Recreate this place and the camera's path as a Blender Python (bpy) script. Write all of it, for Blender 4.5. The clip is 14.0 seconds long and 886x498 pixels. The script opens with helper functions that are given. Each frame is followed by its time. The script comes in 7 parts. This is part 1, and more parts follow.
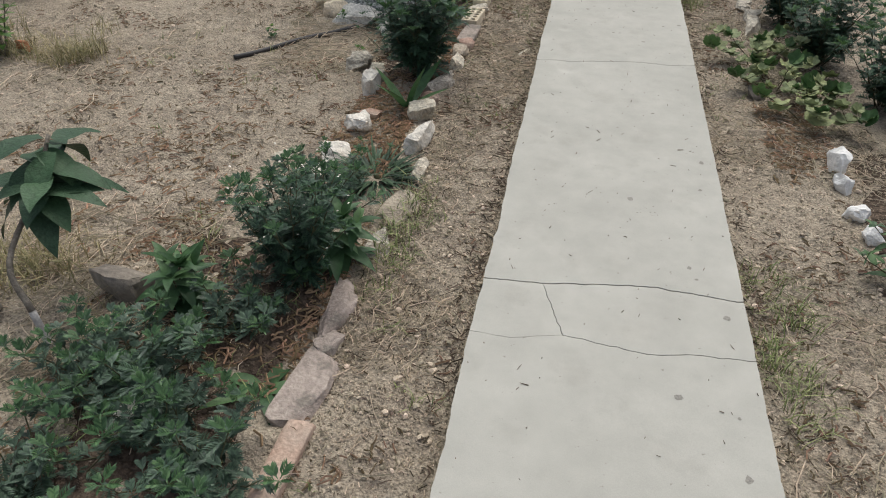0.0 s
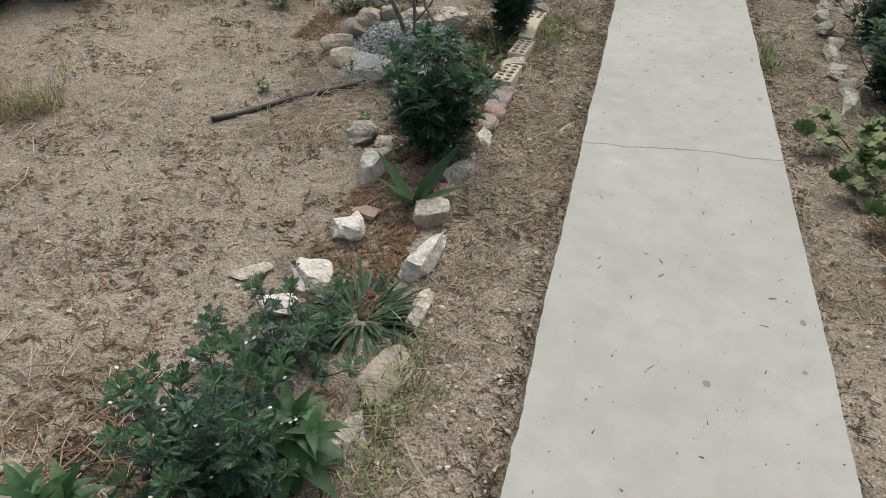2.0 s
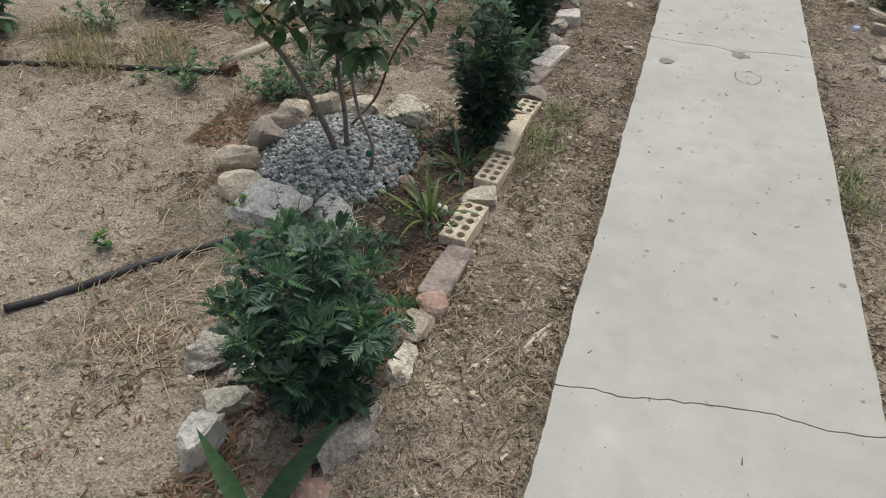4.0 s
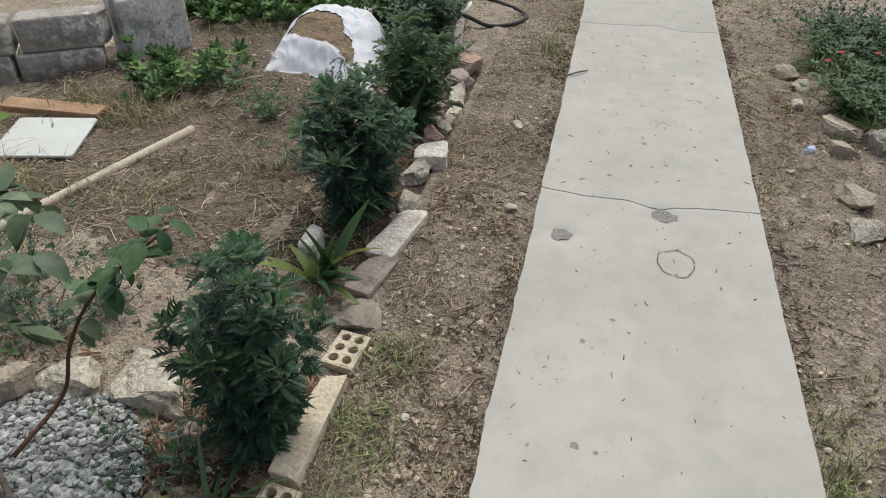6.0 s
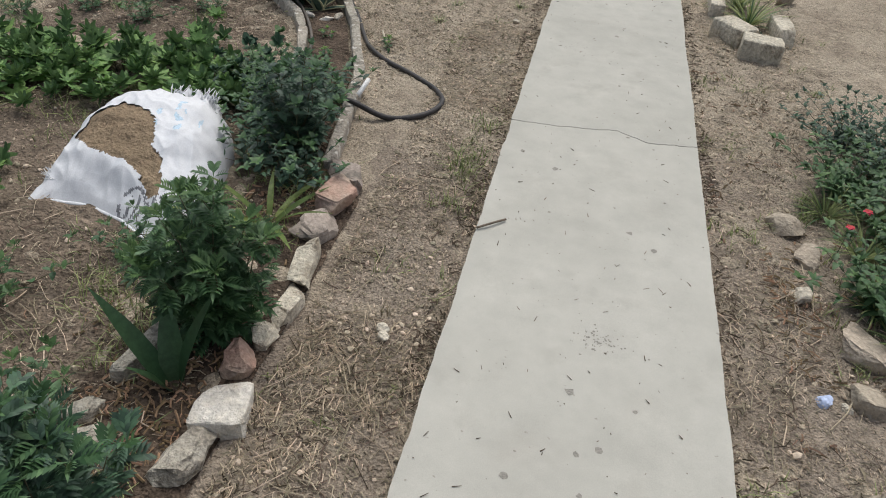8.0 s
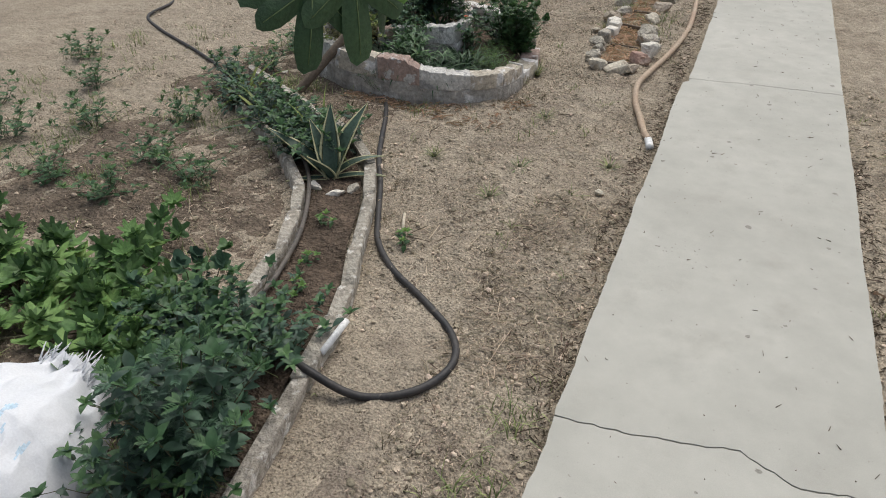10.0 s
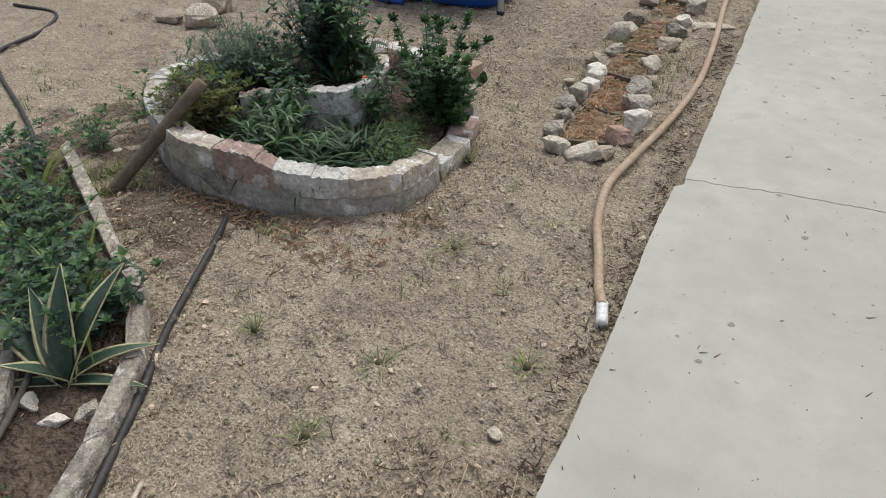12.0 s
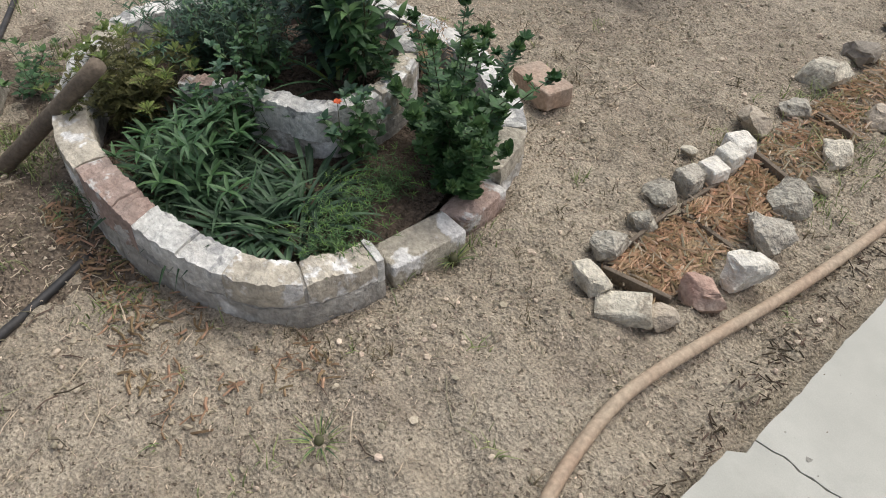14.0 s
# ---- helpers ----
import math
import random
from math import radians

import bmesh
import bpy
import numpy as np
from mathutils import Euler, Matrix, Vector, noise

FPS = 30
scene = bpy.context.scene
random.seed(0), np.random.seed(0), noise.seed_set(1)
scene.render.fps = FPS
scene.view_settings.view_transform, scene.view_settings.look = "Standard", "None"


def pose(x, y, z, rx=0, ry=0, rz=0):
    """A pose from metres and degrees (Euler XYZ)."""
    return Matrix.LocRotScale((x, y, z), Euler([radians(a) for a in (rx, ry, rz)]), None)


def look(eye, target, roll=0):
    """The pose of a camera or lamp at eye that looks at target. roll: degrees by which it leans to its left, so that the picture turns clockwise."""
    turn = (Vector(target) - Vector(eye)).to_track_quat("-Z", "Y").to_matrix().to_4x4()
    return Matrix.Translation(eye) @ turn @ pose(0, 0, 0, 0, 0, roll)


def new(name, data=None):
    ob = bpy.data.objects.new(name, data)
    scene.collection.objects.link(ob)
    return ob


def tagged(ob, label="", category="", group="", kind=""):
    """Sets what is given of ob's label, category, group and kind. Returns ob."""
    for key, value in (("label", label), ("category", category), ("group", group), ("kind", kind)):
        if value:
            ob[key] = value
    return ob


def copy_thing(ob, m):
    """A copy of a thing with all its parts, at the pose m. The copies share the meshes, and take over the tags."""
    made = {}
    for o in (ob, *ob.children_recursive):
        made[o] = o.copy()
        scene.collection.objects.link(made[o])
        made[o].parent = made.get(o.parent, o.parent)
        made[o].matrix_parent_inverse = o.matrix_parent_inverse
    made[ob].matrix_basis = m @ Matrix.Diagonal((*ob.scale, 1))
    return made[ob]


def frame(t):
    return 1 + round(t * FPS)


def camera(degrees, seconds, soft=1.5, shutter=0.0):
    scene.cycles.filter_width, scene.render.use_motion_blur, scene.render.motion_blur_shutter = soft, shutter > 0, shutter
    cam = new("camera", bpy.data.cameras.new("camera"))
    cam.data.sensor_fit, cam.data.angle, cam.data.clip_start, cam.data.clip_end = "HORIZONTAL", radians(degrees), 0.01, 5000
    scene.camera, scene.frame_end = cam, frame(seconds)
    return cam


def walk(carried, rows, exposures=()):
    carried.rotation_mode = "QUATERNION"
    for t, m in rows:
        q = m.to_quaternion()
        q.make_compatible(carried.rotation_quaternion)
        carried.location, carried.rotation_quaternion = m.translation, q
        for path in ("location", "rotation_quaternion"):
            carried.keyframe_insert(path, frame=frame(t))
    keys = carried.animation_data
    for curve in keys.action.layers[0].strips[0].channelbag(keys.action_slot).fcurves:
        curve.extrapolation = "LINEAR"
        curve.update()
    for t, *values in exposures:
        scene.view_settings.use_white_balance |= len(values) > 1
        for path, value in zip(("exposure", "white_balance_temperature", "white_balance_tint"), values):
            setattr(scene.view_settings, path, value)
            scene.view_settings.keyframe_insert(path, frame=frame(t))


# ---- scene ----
cam = camera(65.6, 14.0, soft=1.0)
PATH = [
    (0, (-0.215, 0.026, 1.428), (-0.513, 1.573, 0.196), 1.1),
    (0.5, (-0.354, 0.201, 1.443), (-0.577, 1.792, 0.251), 0.4),
    (1, (-0.421, 0.366, 1.419), (-0.705, 1.92, 0.192), -0.3),
    (1.5, (-0.381, 0.621, 1.415), (-0.832, 2.176, 0.241), -0.6),
    (2, (-0.337, 0.882, 1.393), (-0.716, 2.415, 0.166), 2.4),
    (2.2, (-0.339, 1.013, 1.375), (-0.729, 2.552, 0.158), 2.9),
    (4.3, (-0.333, 2.514, 1.4), (-0.851, 3.985, 0.148), 1.3),
    (4.5, (-0.312, 2.67, 1.42), (-0.899, 4.143, 0.201), 2.4),
    (5, (-0.242, 3.024, 1.428), (-0.774, 4.504, 0.192), 5.5),
    (5.5, (-0.271, 3.4, 1.443), (-0.61, 4.954, 0.23), 4.2),
    (6, (-0.277, 3.769, 1.415), (-0.622, 5.319, 0.2), 1.5),
    (6.5, (-0.237, 4.137, 1.421), (-0.657, 5.63, 0.158), 3.4),
    (7, (-0.245, 4.491, 1.428), (-0.54, 6.032, 0.188), 0.3),
    (7.5, (-0.246, 4.843, 1.45), (-0.425, 6.378, 0.18), 0.9),
    (8, (-0.188, 5.249, 1.451), (-0.448, 6.778, 0.188), 5.6),
    (8.5, (-0.209, 5.618, 1.424), (-0.591, 7.135, 0.178), 2.7),
    (8.7, (-0.217, 5.763, 1.457), (-0.626, 7.287, 0.228), 1.9),
    (10.8, (-0.119, 7.329, 1.343), (-0.883, 8.791, 0.211), 0.8),
    (11, (-0.107, 7.489, 1.325), (-0.84, 8.94, 0.16), 2.2),
    (11.5, (-0.153, 7.88, 1.319), (-0.76, 9.365, 0.125), 2.4),
    (12, (-0.174, 8.267, 1.323), (-0.91, 9.702, 0.141), -1.2),
    (12.5, (-0.137, 8.632, 1.323), (-0.979, 9.933, 0.059), 1.3),
    (13, (-0.22, 8.996, 1.344), (-1.013, 10.373, 0.13), 3.3),
    (13.5, (-0.288, 9.329, 1.342), (-1.214, 10.541, 0.049), 2.9),
    (14, (-0.295, 9.634, 1.312), (-1.311, 10.594, -0.118), 2.9),
]
walk(cam, [(t, look(e, g, r)) for t, e, g, r in PATH], ((0, -0.08), (13, -0.08), (14, 0.06)))

# ---- light ----
world = bpy.data.worlds.new("sky")
world.use_nodes = True
scene.world = world
wt = world.node_tree
sky = wt.nodes.new("ShaderNodeTexSky")
sky.sky_type, sky.sun_disc = "NISHITA", False
sky.sun_elevation, sky.sun_rotation = radians(62), radians(20)
sky.dust_density, sky.air_density = 5.0, 1.0
haze = wt.nodes.new("ShaderNodeHueSaturation")
haze.inputs["Saturation"].default_value = 0.6
wt.links.new(sky.outputs[0], haze.inputs["Color"])
wt.links.new(haze.outputs[0], wt.nodes["Background"].inputs[0])
wt.nodes["Background"].inputs[1].default_value = 0.15
sun = new("sun", bpy.data.lights.new("sun", "SUN"))
sun.data.energy, sun.data.angle, sun.data.color = 1.35, radians(24), (0.98, 1.0, 0.95)
sun.matrix_world = look((-2.0, 4.0, 8.5), (0, 0, 0))


# ---- materials ----
def mat(name, c1, c2, scale=6.0, rough=0.85, bump=0.3, fine=60.0, spec=0.3, deep=0.012, lo=0.72, hi=1.22, island=0.0, obj=0.0, through_leaf=0.0, metal=0.0,
        spots=None, spot_scale=3.0, spot_at=0.6, spot_soft=0.06, mottle=None, specks=None, lump=None):
    m = bpy.data.materials.new(name)
    m.use_nodes = True
    t = m.node_tree
    n, l = t.nodes, t.links
    b = n["Principled BSDF"]
    co = n.new("ShaderNodeTexCoord")

    def noise_tex(sc, detail=5.0):
        q = n.new("ShaderNodeTexNoise")
        q.inputs["Scale"].default_value, q.inputs["Detail"].default_value, q.inputs["Roughness"].default_value = sc, detail, 0.62
        l.new(co.outputs["Object"], q.inputs["Vector"])
        return q

    def mix(kind, fac, a, c):
        q = n.new("ShaderNodeMix")
        q.data_type, q.blend_type = "RGBA", kind
        for sock, val in ((q.inputs[0], fac), (q.inputs[6], a), (q.inputs[7], c)):
            if isinstance(val, (int, float)):
                sock.default_value = val
            elif isinstance(val, tuple):
                sock.default_value = (*val, 1)
            else:
                l.new(val, sock)
        return q.outputs[2]

    def ramp(src, lo, hi):
        q = n.new("ShaderNodeMapRange")
        q.inputs[1].default_value, q.inputs[2].default_value = lo, hi
        l.new(src, q.inputs[0])
        return q.outputs[0]

    big, small = noise_tex(scale), noise_tex(fine, 3.0)
    col = mix("MIX", ramp(big.outputs[0], 0.34, 0.66), c1, c2)
    if spots:
        col = mix("MIX", ramp(noise_tex(spot_scale, 4.0).outputs[0], spot_at, spot_at + spot_soft), col, spots)
    if specks:
        col = mix("MIX", ramp(noise_tex(specks[0], 2.0).outputs[0], specks[1], specks[1] + .05), col, specks[2])
    grey = ramp(small.outputs[0], 0.28, 0.72)
    shade = n.new("ShaderNodeMapRange")
    shade.inputs[3].default_value, shade.inputs[4].default_value = lo, hi
    l.new(grey, shade.inputs[0])
    hsv = n.new("ShaderNodeHueSaturation")
    l.new(col, hsv.inputs["Color"])
    val = shade.outputs[0]
    if mottle:
        mr = n.new("ShaderNodeMapRange")
        mr.inputs[1].default_value, mr.inputs[2].default_value, mr.inputs[3].default_value, mr.inputs[4].default_value = 0.32, 0.68, mottle[1], mottle[2]
        l.new(noise_tex(mottle[0], 6.0).outputs[0], mr.inputs[0])
        q = n.new("ShaderNodeMath")
        q.operation = "MULTIPLY"
        l.new(val, q.inputs[0])
        l.new(mr.outputs[0], q.inputs[1])
        val = q.outputs[0]
    for amount, node, sock in ((island, "ShaderNodeNewGeometry", "Random Per Island"), (obj, "ShaderNodeObjectInfo", "Random")):
        if amount:
            g = n.new(node)
            r = n.new("ShaderNodeMapRange")
            r.inputs[3].default_value, r.inputs[4].default_value = 1 - amount, 1 + amount
            l.new(g.outputs[sock], r.inputs[0])
            q = n.new("ShaderNodeMath")
            q.operation = "MULTIPLY"
            l.new(val, q.inputs[0])
            l.new(r.outputs[0], q.inputs[1])
            val = q.outputs[0]
            h = n.new("ShaderNodeMapRange")
            h.inputs[3].default_value, h.inputs[4].default_value = 0.5 + 0.05 * amount, 0.5 - 0.05 * amount
            l.new(g.outputs[sock], h.inputs[0])
            l.new(h.outputs[0], hsv.inputs["Hue"])
    l.new(val, hsv.inputs["Value"])
    l.new(hsv.outputs[0], b.inputs["Base Color"])
    b.inputs["Roughness"].default_value, b.inputs["Metallic"].default_value = rough, metal
    b.inputs["Specular IOR Level"].default_value = spec
    if bump:
        bp = n.new("ShaderNodeBump")
        bp.inputs["Strength"].default_value, bp.inputs["Distance"].default_value = bump, deep
        add = n.new("ShaderNodeMath")
        add.operation = "ADD"
        l.new(big.outputs[0], add.inputs[0])
        l.new(small.outputs[0], add.inputs[1])
        if lump:
            lm = n.new("ShaderNodeMath")
            lm.operation = "MULTIPLY_ADD"
            lm.inputs[1].default_value = lump[1]
            l.new(noise_tex(lump[0], 2.0).outputs[0], lm.inputs[0])
            l.new(add.outputs[0], lm.inputs[2])
            add = lm
        l.new(add.outputs[0], bp.inputs["Height"])
        l.new(bp.outputs[0], b.inputs["Normal"])
    if through_leaf:
        tr, mx = n.new("ShaderNodeBsdfTranslucent"), n.new("ShaderNodeMixShader")
        l.new(hsv.outputs[0], tr.inputs["Color"])
        mx.inputs[0].default_value = through_leaf
        l.new(b.outputs[0], mx.inputs[1])
        l.new(tr.outputs[0], mx.inputs[2])
        l.new(mx.outputs[0], n["Material Output"].inputs[0])
    return m


SAND = mat("sandy_soil", (.452, .388, .300), (.374, .316, .241), 2.0, 0.95, 1.0, 130.0, 0.15, deep=.012, lo=.5, hi=1.42, spots=(.315, .262, .203), spot_scale=3.4, spot_at=0.54, spot_soft=.16, mottle=(15.0, .80, 1.13), specks=(80.0, .63, (.17, .135, .10)), lump=(34.0, 2.2))
SOIL = mat("brown_soil", (.150, .112, .084), (.096, .073, .055), 6.0, 0.95, 1.0, 60.0, 0.15, deep=.02, lo=.55, hi=1.35, mottle=(18.0, .7, 1.25), lump=(34.0, 2.2))
TILLED = mat("tilled_brown_soil", (.245, .196, .15), (.175, .138, .105), 4.0, 0.95, 1.0, 70.0, 0.15, deep=.018, lo=.6, hi=1.32, mottle=(11.0, .66, 1.22), specks=(50.0, .64, (.11, .085, .065)), lump=(34.0, 2.2))
STRIPSOIL = mat("trodden_brown_soil", (.365, .307, .243), (.28, .232, .182), 4.0, 0.95, 1.0, 120.0, 0.15, deep=.014, lo=.55, hi=1.38, mottle=(13.0, .8, 1.14), specks=(80.0, .63, (.16, .125, .095)), lump=(34.0, 2.2))
CONCRETE = mat("worn_concrete", (.462, .453, .406), (.402, .395, .352), 1.7, 0.85, 0.10, 330.0, 0.22, deep=.003, lo=.93, hi=1.06, obj=0.03, spots=(.385, .372, .33), spot_scale=5.0, spot_at=0.55, spot_soft=.22, mottle=(9.0, .93, 1.05), specks=(46.0, .70, (.31, .295, .26)))
SPALL = mat("exposed_aggregate", (.45, .435, .39), (.35, .34, .30), 40.0, 0.95, 1.0, 160.0, 0.2)
PALE = mat("pale_limestone", (.70, .645, .53), (.50, .445, .355), 10.0, 0.9, 0.9, 55.0, 0.2, deep=.018, lo=.62, hi=1.25, obj=0.12, spots=(.38, .33, .26), spot_scale=15.0, spot_at=.58, spot_soft=.06)
WHITE_STONE = mat("white_stone", (.84, .80, .72), (.66, .61, .52), 14.0, 0.88, 0.9, 50.0, 0.2, deep=.016, lo=.7, hi=1.18, obj=0.06, spots=(.46, .41, .34), spot_scale=12.0, spot_at=.61, spot_soft=.05)
GREY = mat("grey_concrete_rubble", (.56, .52, .44), (.36, .325, .265), 16.0, 0.92, 1.0, 60.0, 0.2, deep=.018, lo=.62, hi=1.25, obj=0.14, spots=(.27, .245, .205), spot_scale=26.0, spot_at=.57, spot_soft=.05)
DARKSTONE = mat("dark_field_stone", (.34, .30, .25), (.24, .21, .175), 9.0, 0.9, 0.6, 60.0, 0.2, obj=0.12)
PINK = mat("reddish_stone", (.44, .275, .215), (.42, .335, .27), 8.0, 0.9, 0.6, 60.0, 0.2, obj=0.1)
TAN = mat("tan_stone", (.50, .43, .34), (.37, .315, .245), 8.0, 0.9, 0.8, 60.0, 0.2, deep=.014, lo=.68, hi=1.2, obj=0.12, spots=(.29, .25, .20), spot_scale=14.0, spot_at=.58)
YELLOWSTONE = mat("yellowish_field_stone", (.72, .625, .475), (.56, .475, .355), 10.0, 0.9, 0.8, 60.0, 0.2, deep=.014, lo=.68, hi=1.2, obj=0.08)
LIMEWASHED = mat("limewashed_stone", (.86, .85, .82), (.74, .73, .70), 12.0, 0.85, 0.6, 50.0, 0.2, deep=.012, lo=.85, hi=1.1)
SLAB = mat("weathered_pinkish_slab", (.44, .375, .325), (.31, .262, .225), 9.0, 0.92, 0.7, 60.0, 0.2, deep=.012, lo=.7, hi=1.2, obj=0.08, spots=(.23, .205, .175), spot_scale=10.0, spot_at=.57)
CLAY = mat("yellow_clay_brick", (.70, .62, .475), (.57, .49, .36), 9.0, 0.9, 0.4, 90.0, 0.2, obj=0.06)
REDBRICK = mat("red_clay_brick", (.47, .335, .255), (.41, .325, .26), 12.0, 0.9, 0.5, 80.0, 0.2, obj=0.06)
CEMENT = mat("white_cement", (.80, .775, .71), (.60, .575, .515), 22.0, 0.92, 1.0, 70.0, 0.2, deep=.016, lo=.66, hi=1.2, obj=0.06, spots=(.43, .415, .37), spot_scale=34.0, spot_at=.58, spot_soft=.06)
RENDERED = mat("grey_cement_render", (.50, .475, .425), (.37, .345, .305), 6.0, 0.92, 0.8, 60.0, 0.2, deep=.012, lo=.7, hi=1.18, obj=0.08, mottle=(14.0, .68, 1.18), spots=(.66, .645, .61), spot_scale=7.0, spot_at=0.57, spot_soft=.08)
GRAVEL = mat("crushed_grey_gravel", (.42, .43, .405), (.235, .25, .25), 30.0, 0.85, 0.4, 120.0, 0.3, island=0.65)
PEBBLE = mat("small_pebbles", (.56, .48, .37), (.42, .35, .26), 12.0, 0.95, 0.2, 90.0, 0.15, island=0.45)
STRAW = mat("dry_straw", (.60, .515, .38), (.41, .34, .24), 3.0, 0.8, 0.0, 80.0, 0.25, island=0.45)
RUSTSTRAW = mat("russet_dry_leaves", (.37, .255, .155), (.25, .165, .10), 4.0, 0.85, 0.0, 80.0, 0.2, island=0.4)
CRUMB = mat("dark_leaf_litter", (.155, .12, .088), (.10, .077, .057), 5.0, 0.95, 0.0, 80.0, 0.1, island=0.5)
GRASS = mat("grass_blades", (.22, .28, .10), (.33, .36, .17), 3.0, 0.6, 0.0, 60.0, 0.3, island=0.35, through_leaf=0.2)
MUG = mat("dark_blue_green_leaf", (.062, .122, .07), (.05, .10, .066), 7.0, 0.5, 0.0, 60.0, 0.4, island=0.45, through_leaf=0.14)
MUG_YOUNG = mat("fresh_green_leaf", (.08, .165, .065), (.065, .135, .06), 7.0, 0.5, 0.0, 60.0, 0.4, island=0.35, through_leaf=0.2)
BROAD = mat("mid_green_leaf", (.078, .16, .055), (.06, .13, .053), 9.0, 0.5, 0.15, 60.0, 0.4, island=0.35, through_leaf=0.22)
BRIGHT = mat("bright_green_leaf", (.14, .25, .055), (.10, .20, .05), 9.0, 0.5, 0.15, 60.0, 0.35, island=0.35, through_leaf=0.3)
WEED = mat("soft_weed_leaf", (.095, .175, .06), (.07, .14, .05), 9.0, 0.5, 0.15, 60.0, 0.35, island=0.35, through_leaf=0.2)
STAIN = mat("grey_dirt_stain", (.29, .28, .25), (.27, .255, .225), 40.0, 0.95, 0.3, 160.0, 0.2)
MALLOW = mat("dull_yellow_green_leaf", (.32, .36, .17), (.22, .27, .14), 9.0, 0.6, 0.2, 60.0, 0.3, island=0.3, through_leaf=0.2)
STRAP = mat("strap_leaf_green", (.08, .155, .065), (.06, .125, .058), 8.0, 0.45, 0.0, 60.0, 0.45, island=0.35, through_leaf=0.15)
YELLOWSTRAP = mat("yellowing_strap_leaf", (.19, .24, .06), (.12, .18, .05), 8.0, 0.5, 0.0, 60.0, 0.35, island=0.35, through_leaf=0.2)
DAISY = mat("dark_narrow_leaf", (.062, .112, .058), (.046, .088, .046), 8.0, 0.55, 0.0, 60.0, 0.3, island=0.5, through_leaf=0.12)
LOQUAT = mat("leathery_dark_leaf", (.04, .085, .042), (.05, .10, .052), 20.0, 0.52, 0.3, 90.0, 0.3, island=0.3, through_leaf=0.08)
FIG = mat("fig_leaf_green", (.036, .078, .034), (.05, .10, .042), 14.0, 0.5, 0.3, 120.0, 0.4, obj=0.2, through_leaf=0.12)
FIG_LIGHT = mat("young_fig_leaf_green", (.16, .29, .065), (.13, .25, .06), 14.0, 0.5, 0.3, 120.0, 0.4, through_leaf=0.4)
VEIN = mat("pale_leaf_vein", (.20, .27, .12), (.17, .24, .11), 14.0, 0.5, 0.0, 80.0, 0.3, through_leaf=0.2)
AGAVE_GREEN = mat("agave_grey_green", (.075, .12, .085), (.06, .10, .075), 9.0, 0.5, 0.1, 90.0, 0.35)
AGAVE_CREAM = mat("agave_cream_margin", (.56, .54, .33), (.48, .47, .27), 9.0, 0.5, 0.1, 90.0, 0.35)
STEM = mat("green_brown_stem", (.10, .105, .05), (.075, .07, .04), 20.0, 0.7, 0.0, 90.0, 0.3)
BARK = mat("grey_bark", (.27, .24, .20), (.16, .14, .115), 25.0, 0.9, 0.6, 120.0, 0.2)
REDBARK = mat("reddish_bark", (.15, .075, .045), (.11, .06, .04), 25.0, 0.7, 0.3, 120.0, 0.3)
LIME = mat("whitewashed_bark", (.58, .57, .55), (.40, .38, .36), 30.0, 0.9, 0.5, 120.0, 0.2)
RED = mat("red_petal", (.46, .025, .03), (.36, .02, .03), 9.0, 0.6, 0.0, 60.0, 0.3, island=0.2)
SACKCLOTH = mat("white_woven_sack", (.74, .75, .77), (.64, .66, .69), 5.0, 0.6, 0.25, 180.0, 0.35, deep=.004, lo=.92, hi=1.06)
SACKSAND = mat("damp_sand", (.33, .25, .165), (.26, .195, .13), 12.0, 0.95, 1.0, 90.0, 0.15)
INK = mat("faded_black_print", (.13, .13, .145), (.30, .31, .33), 60.0, 0.7, 0.0, 120.0, 0.3)
BLUEINK = mat("faded_blue_print", (.45, .60, .72), (.55, .67, .76), 40.0, 0.7, 0.0, 120.0, 0.3)
BLACKPIPE = mat("black_polythene", (.022, .022, .024), (.05, .045, .042), 14.0, 0.55, 0.1, 80.0, 0.4, spots=(.10, .085, .07), spot_scale=20.0, spot_at=0.62)
GREYPIPE = mat("dusty_drip_pipe", (.16, .14, .12), (.10, .09, .08), 14.0, 0.7, 0.1, 80.0, 0.3)
HOSE = mat("faded_orange_brown_hose", (.40, .285, .20), (.44, .355, .26), 4.0, 0.65, 0.1, 80.0, 0.35)
WHITEPLASTIC = mat("white_plastic", (.80, .80, .79), (.70, .70, .69), 10.0, 0.45, 0.05, 80.0, 0.45)
PVC = mat("cream_pvc", (.56, .50, .39), (.48, .42, .32), 6.0, 0.55, 0.1, 80.0, 0.4)
WOOD = mat("weathered_wood", (.205, .165, .125), (.135, .108, .083), 9.0, 0.85, 0.4, 90.0, 0.2)
FRESHWOOD = mat("orange_sawn_wood", (.46, .30, .185), (.36, .225, .14), 9.0, 0.8, 0.3, 90.0, 0.25)
BAG = mat("black_plastic_bag", (.03, .033, .045), (.045, .05, .06), 9.0, 0.45, 0.3, 60.0, 0.45)
BOARD = mat("dirty_white_board", (.64, .67, .62), (.57, .59, .55), 5.0, 0.6, 0.05, 80.0, 0.3, lo=.95, hi=1.04)
RUST = mat("rusty_iron", (.15, .08, .055), (.10, .06, .045), 18.0, 0.9, 0.5, 80.0, 0.2)
POOL = mat("blue_pool_liner", (.012, .10, .46), (.01, .08, .38), 4.0, 0.4, 0.05, 60.0, 0.45)
POOLLEG = mat("white_painted_steel", (.74, .77, .80), (.66, .69, .72), 9.0, 0.4, 0.05, 80.0, 0.45)
RUBBER = mat("black_rubber", (.02, .02, .02), (.03, .03, .03), 9.0, 0.7, 0.1, 80.0, 0.3)
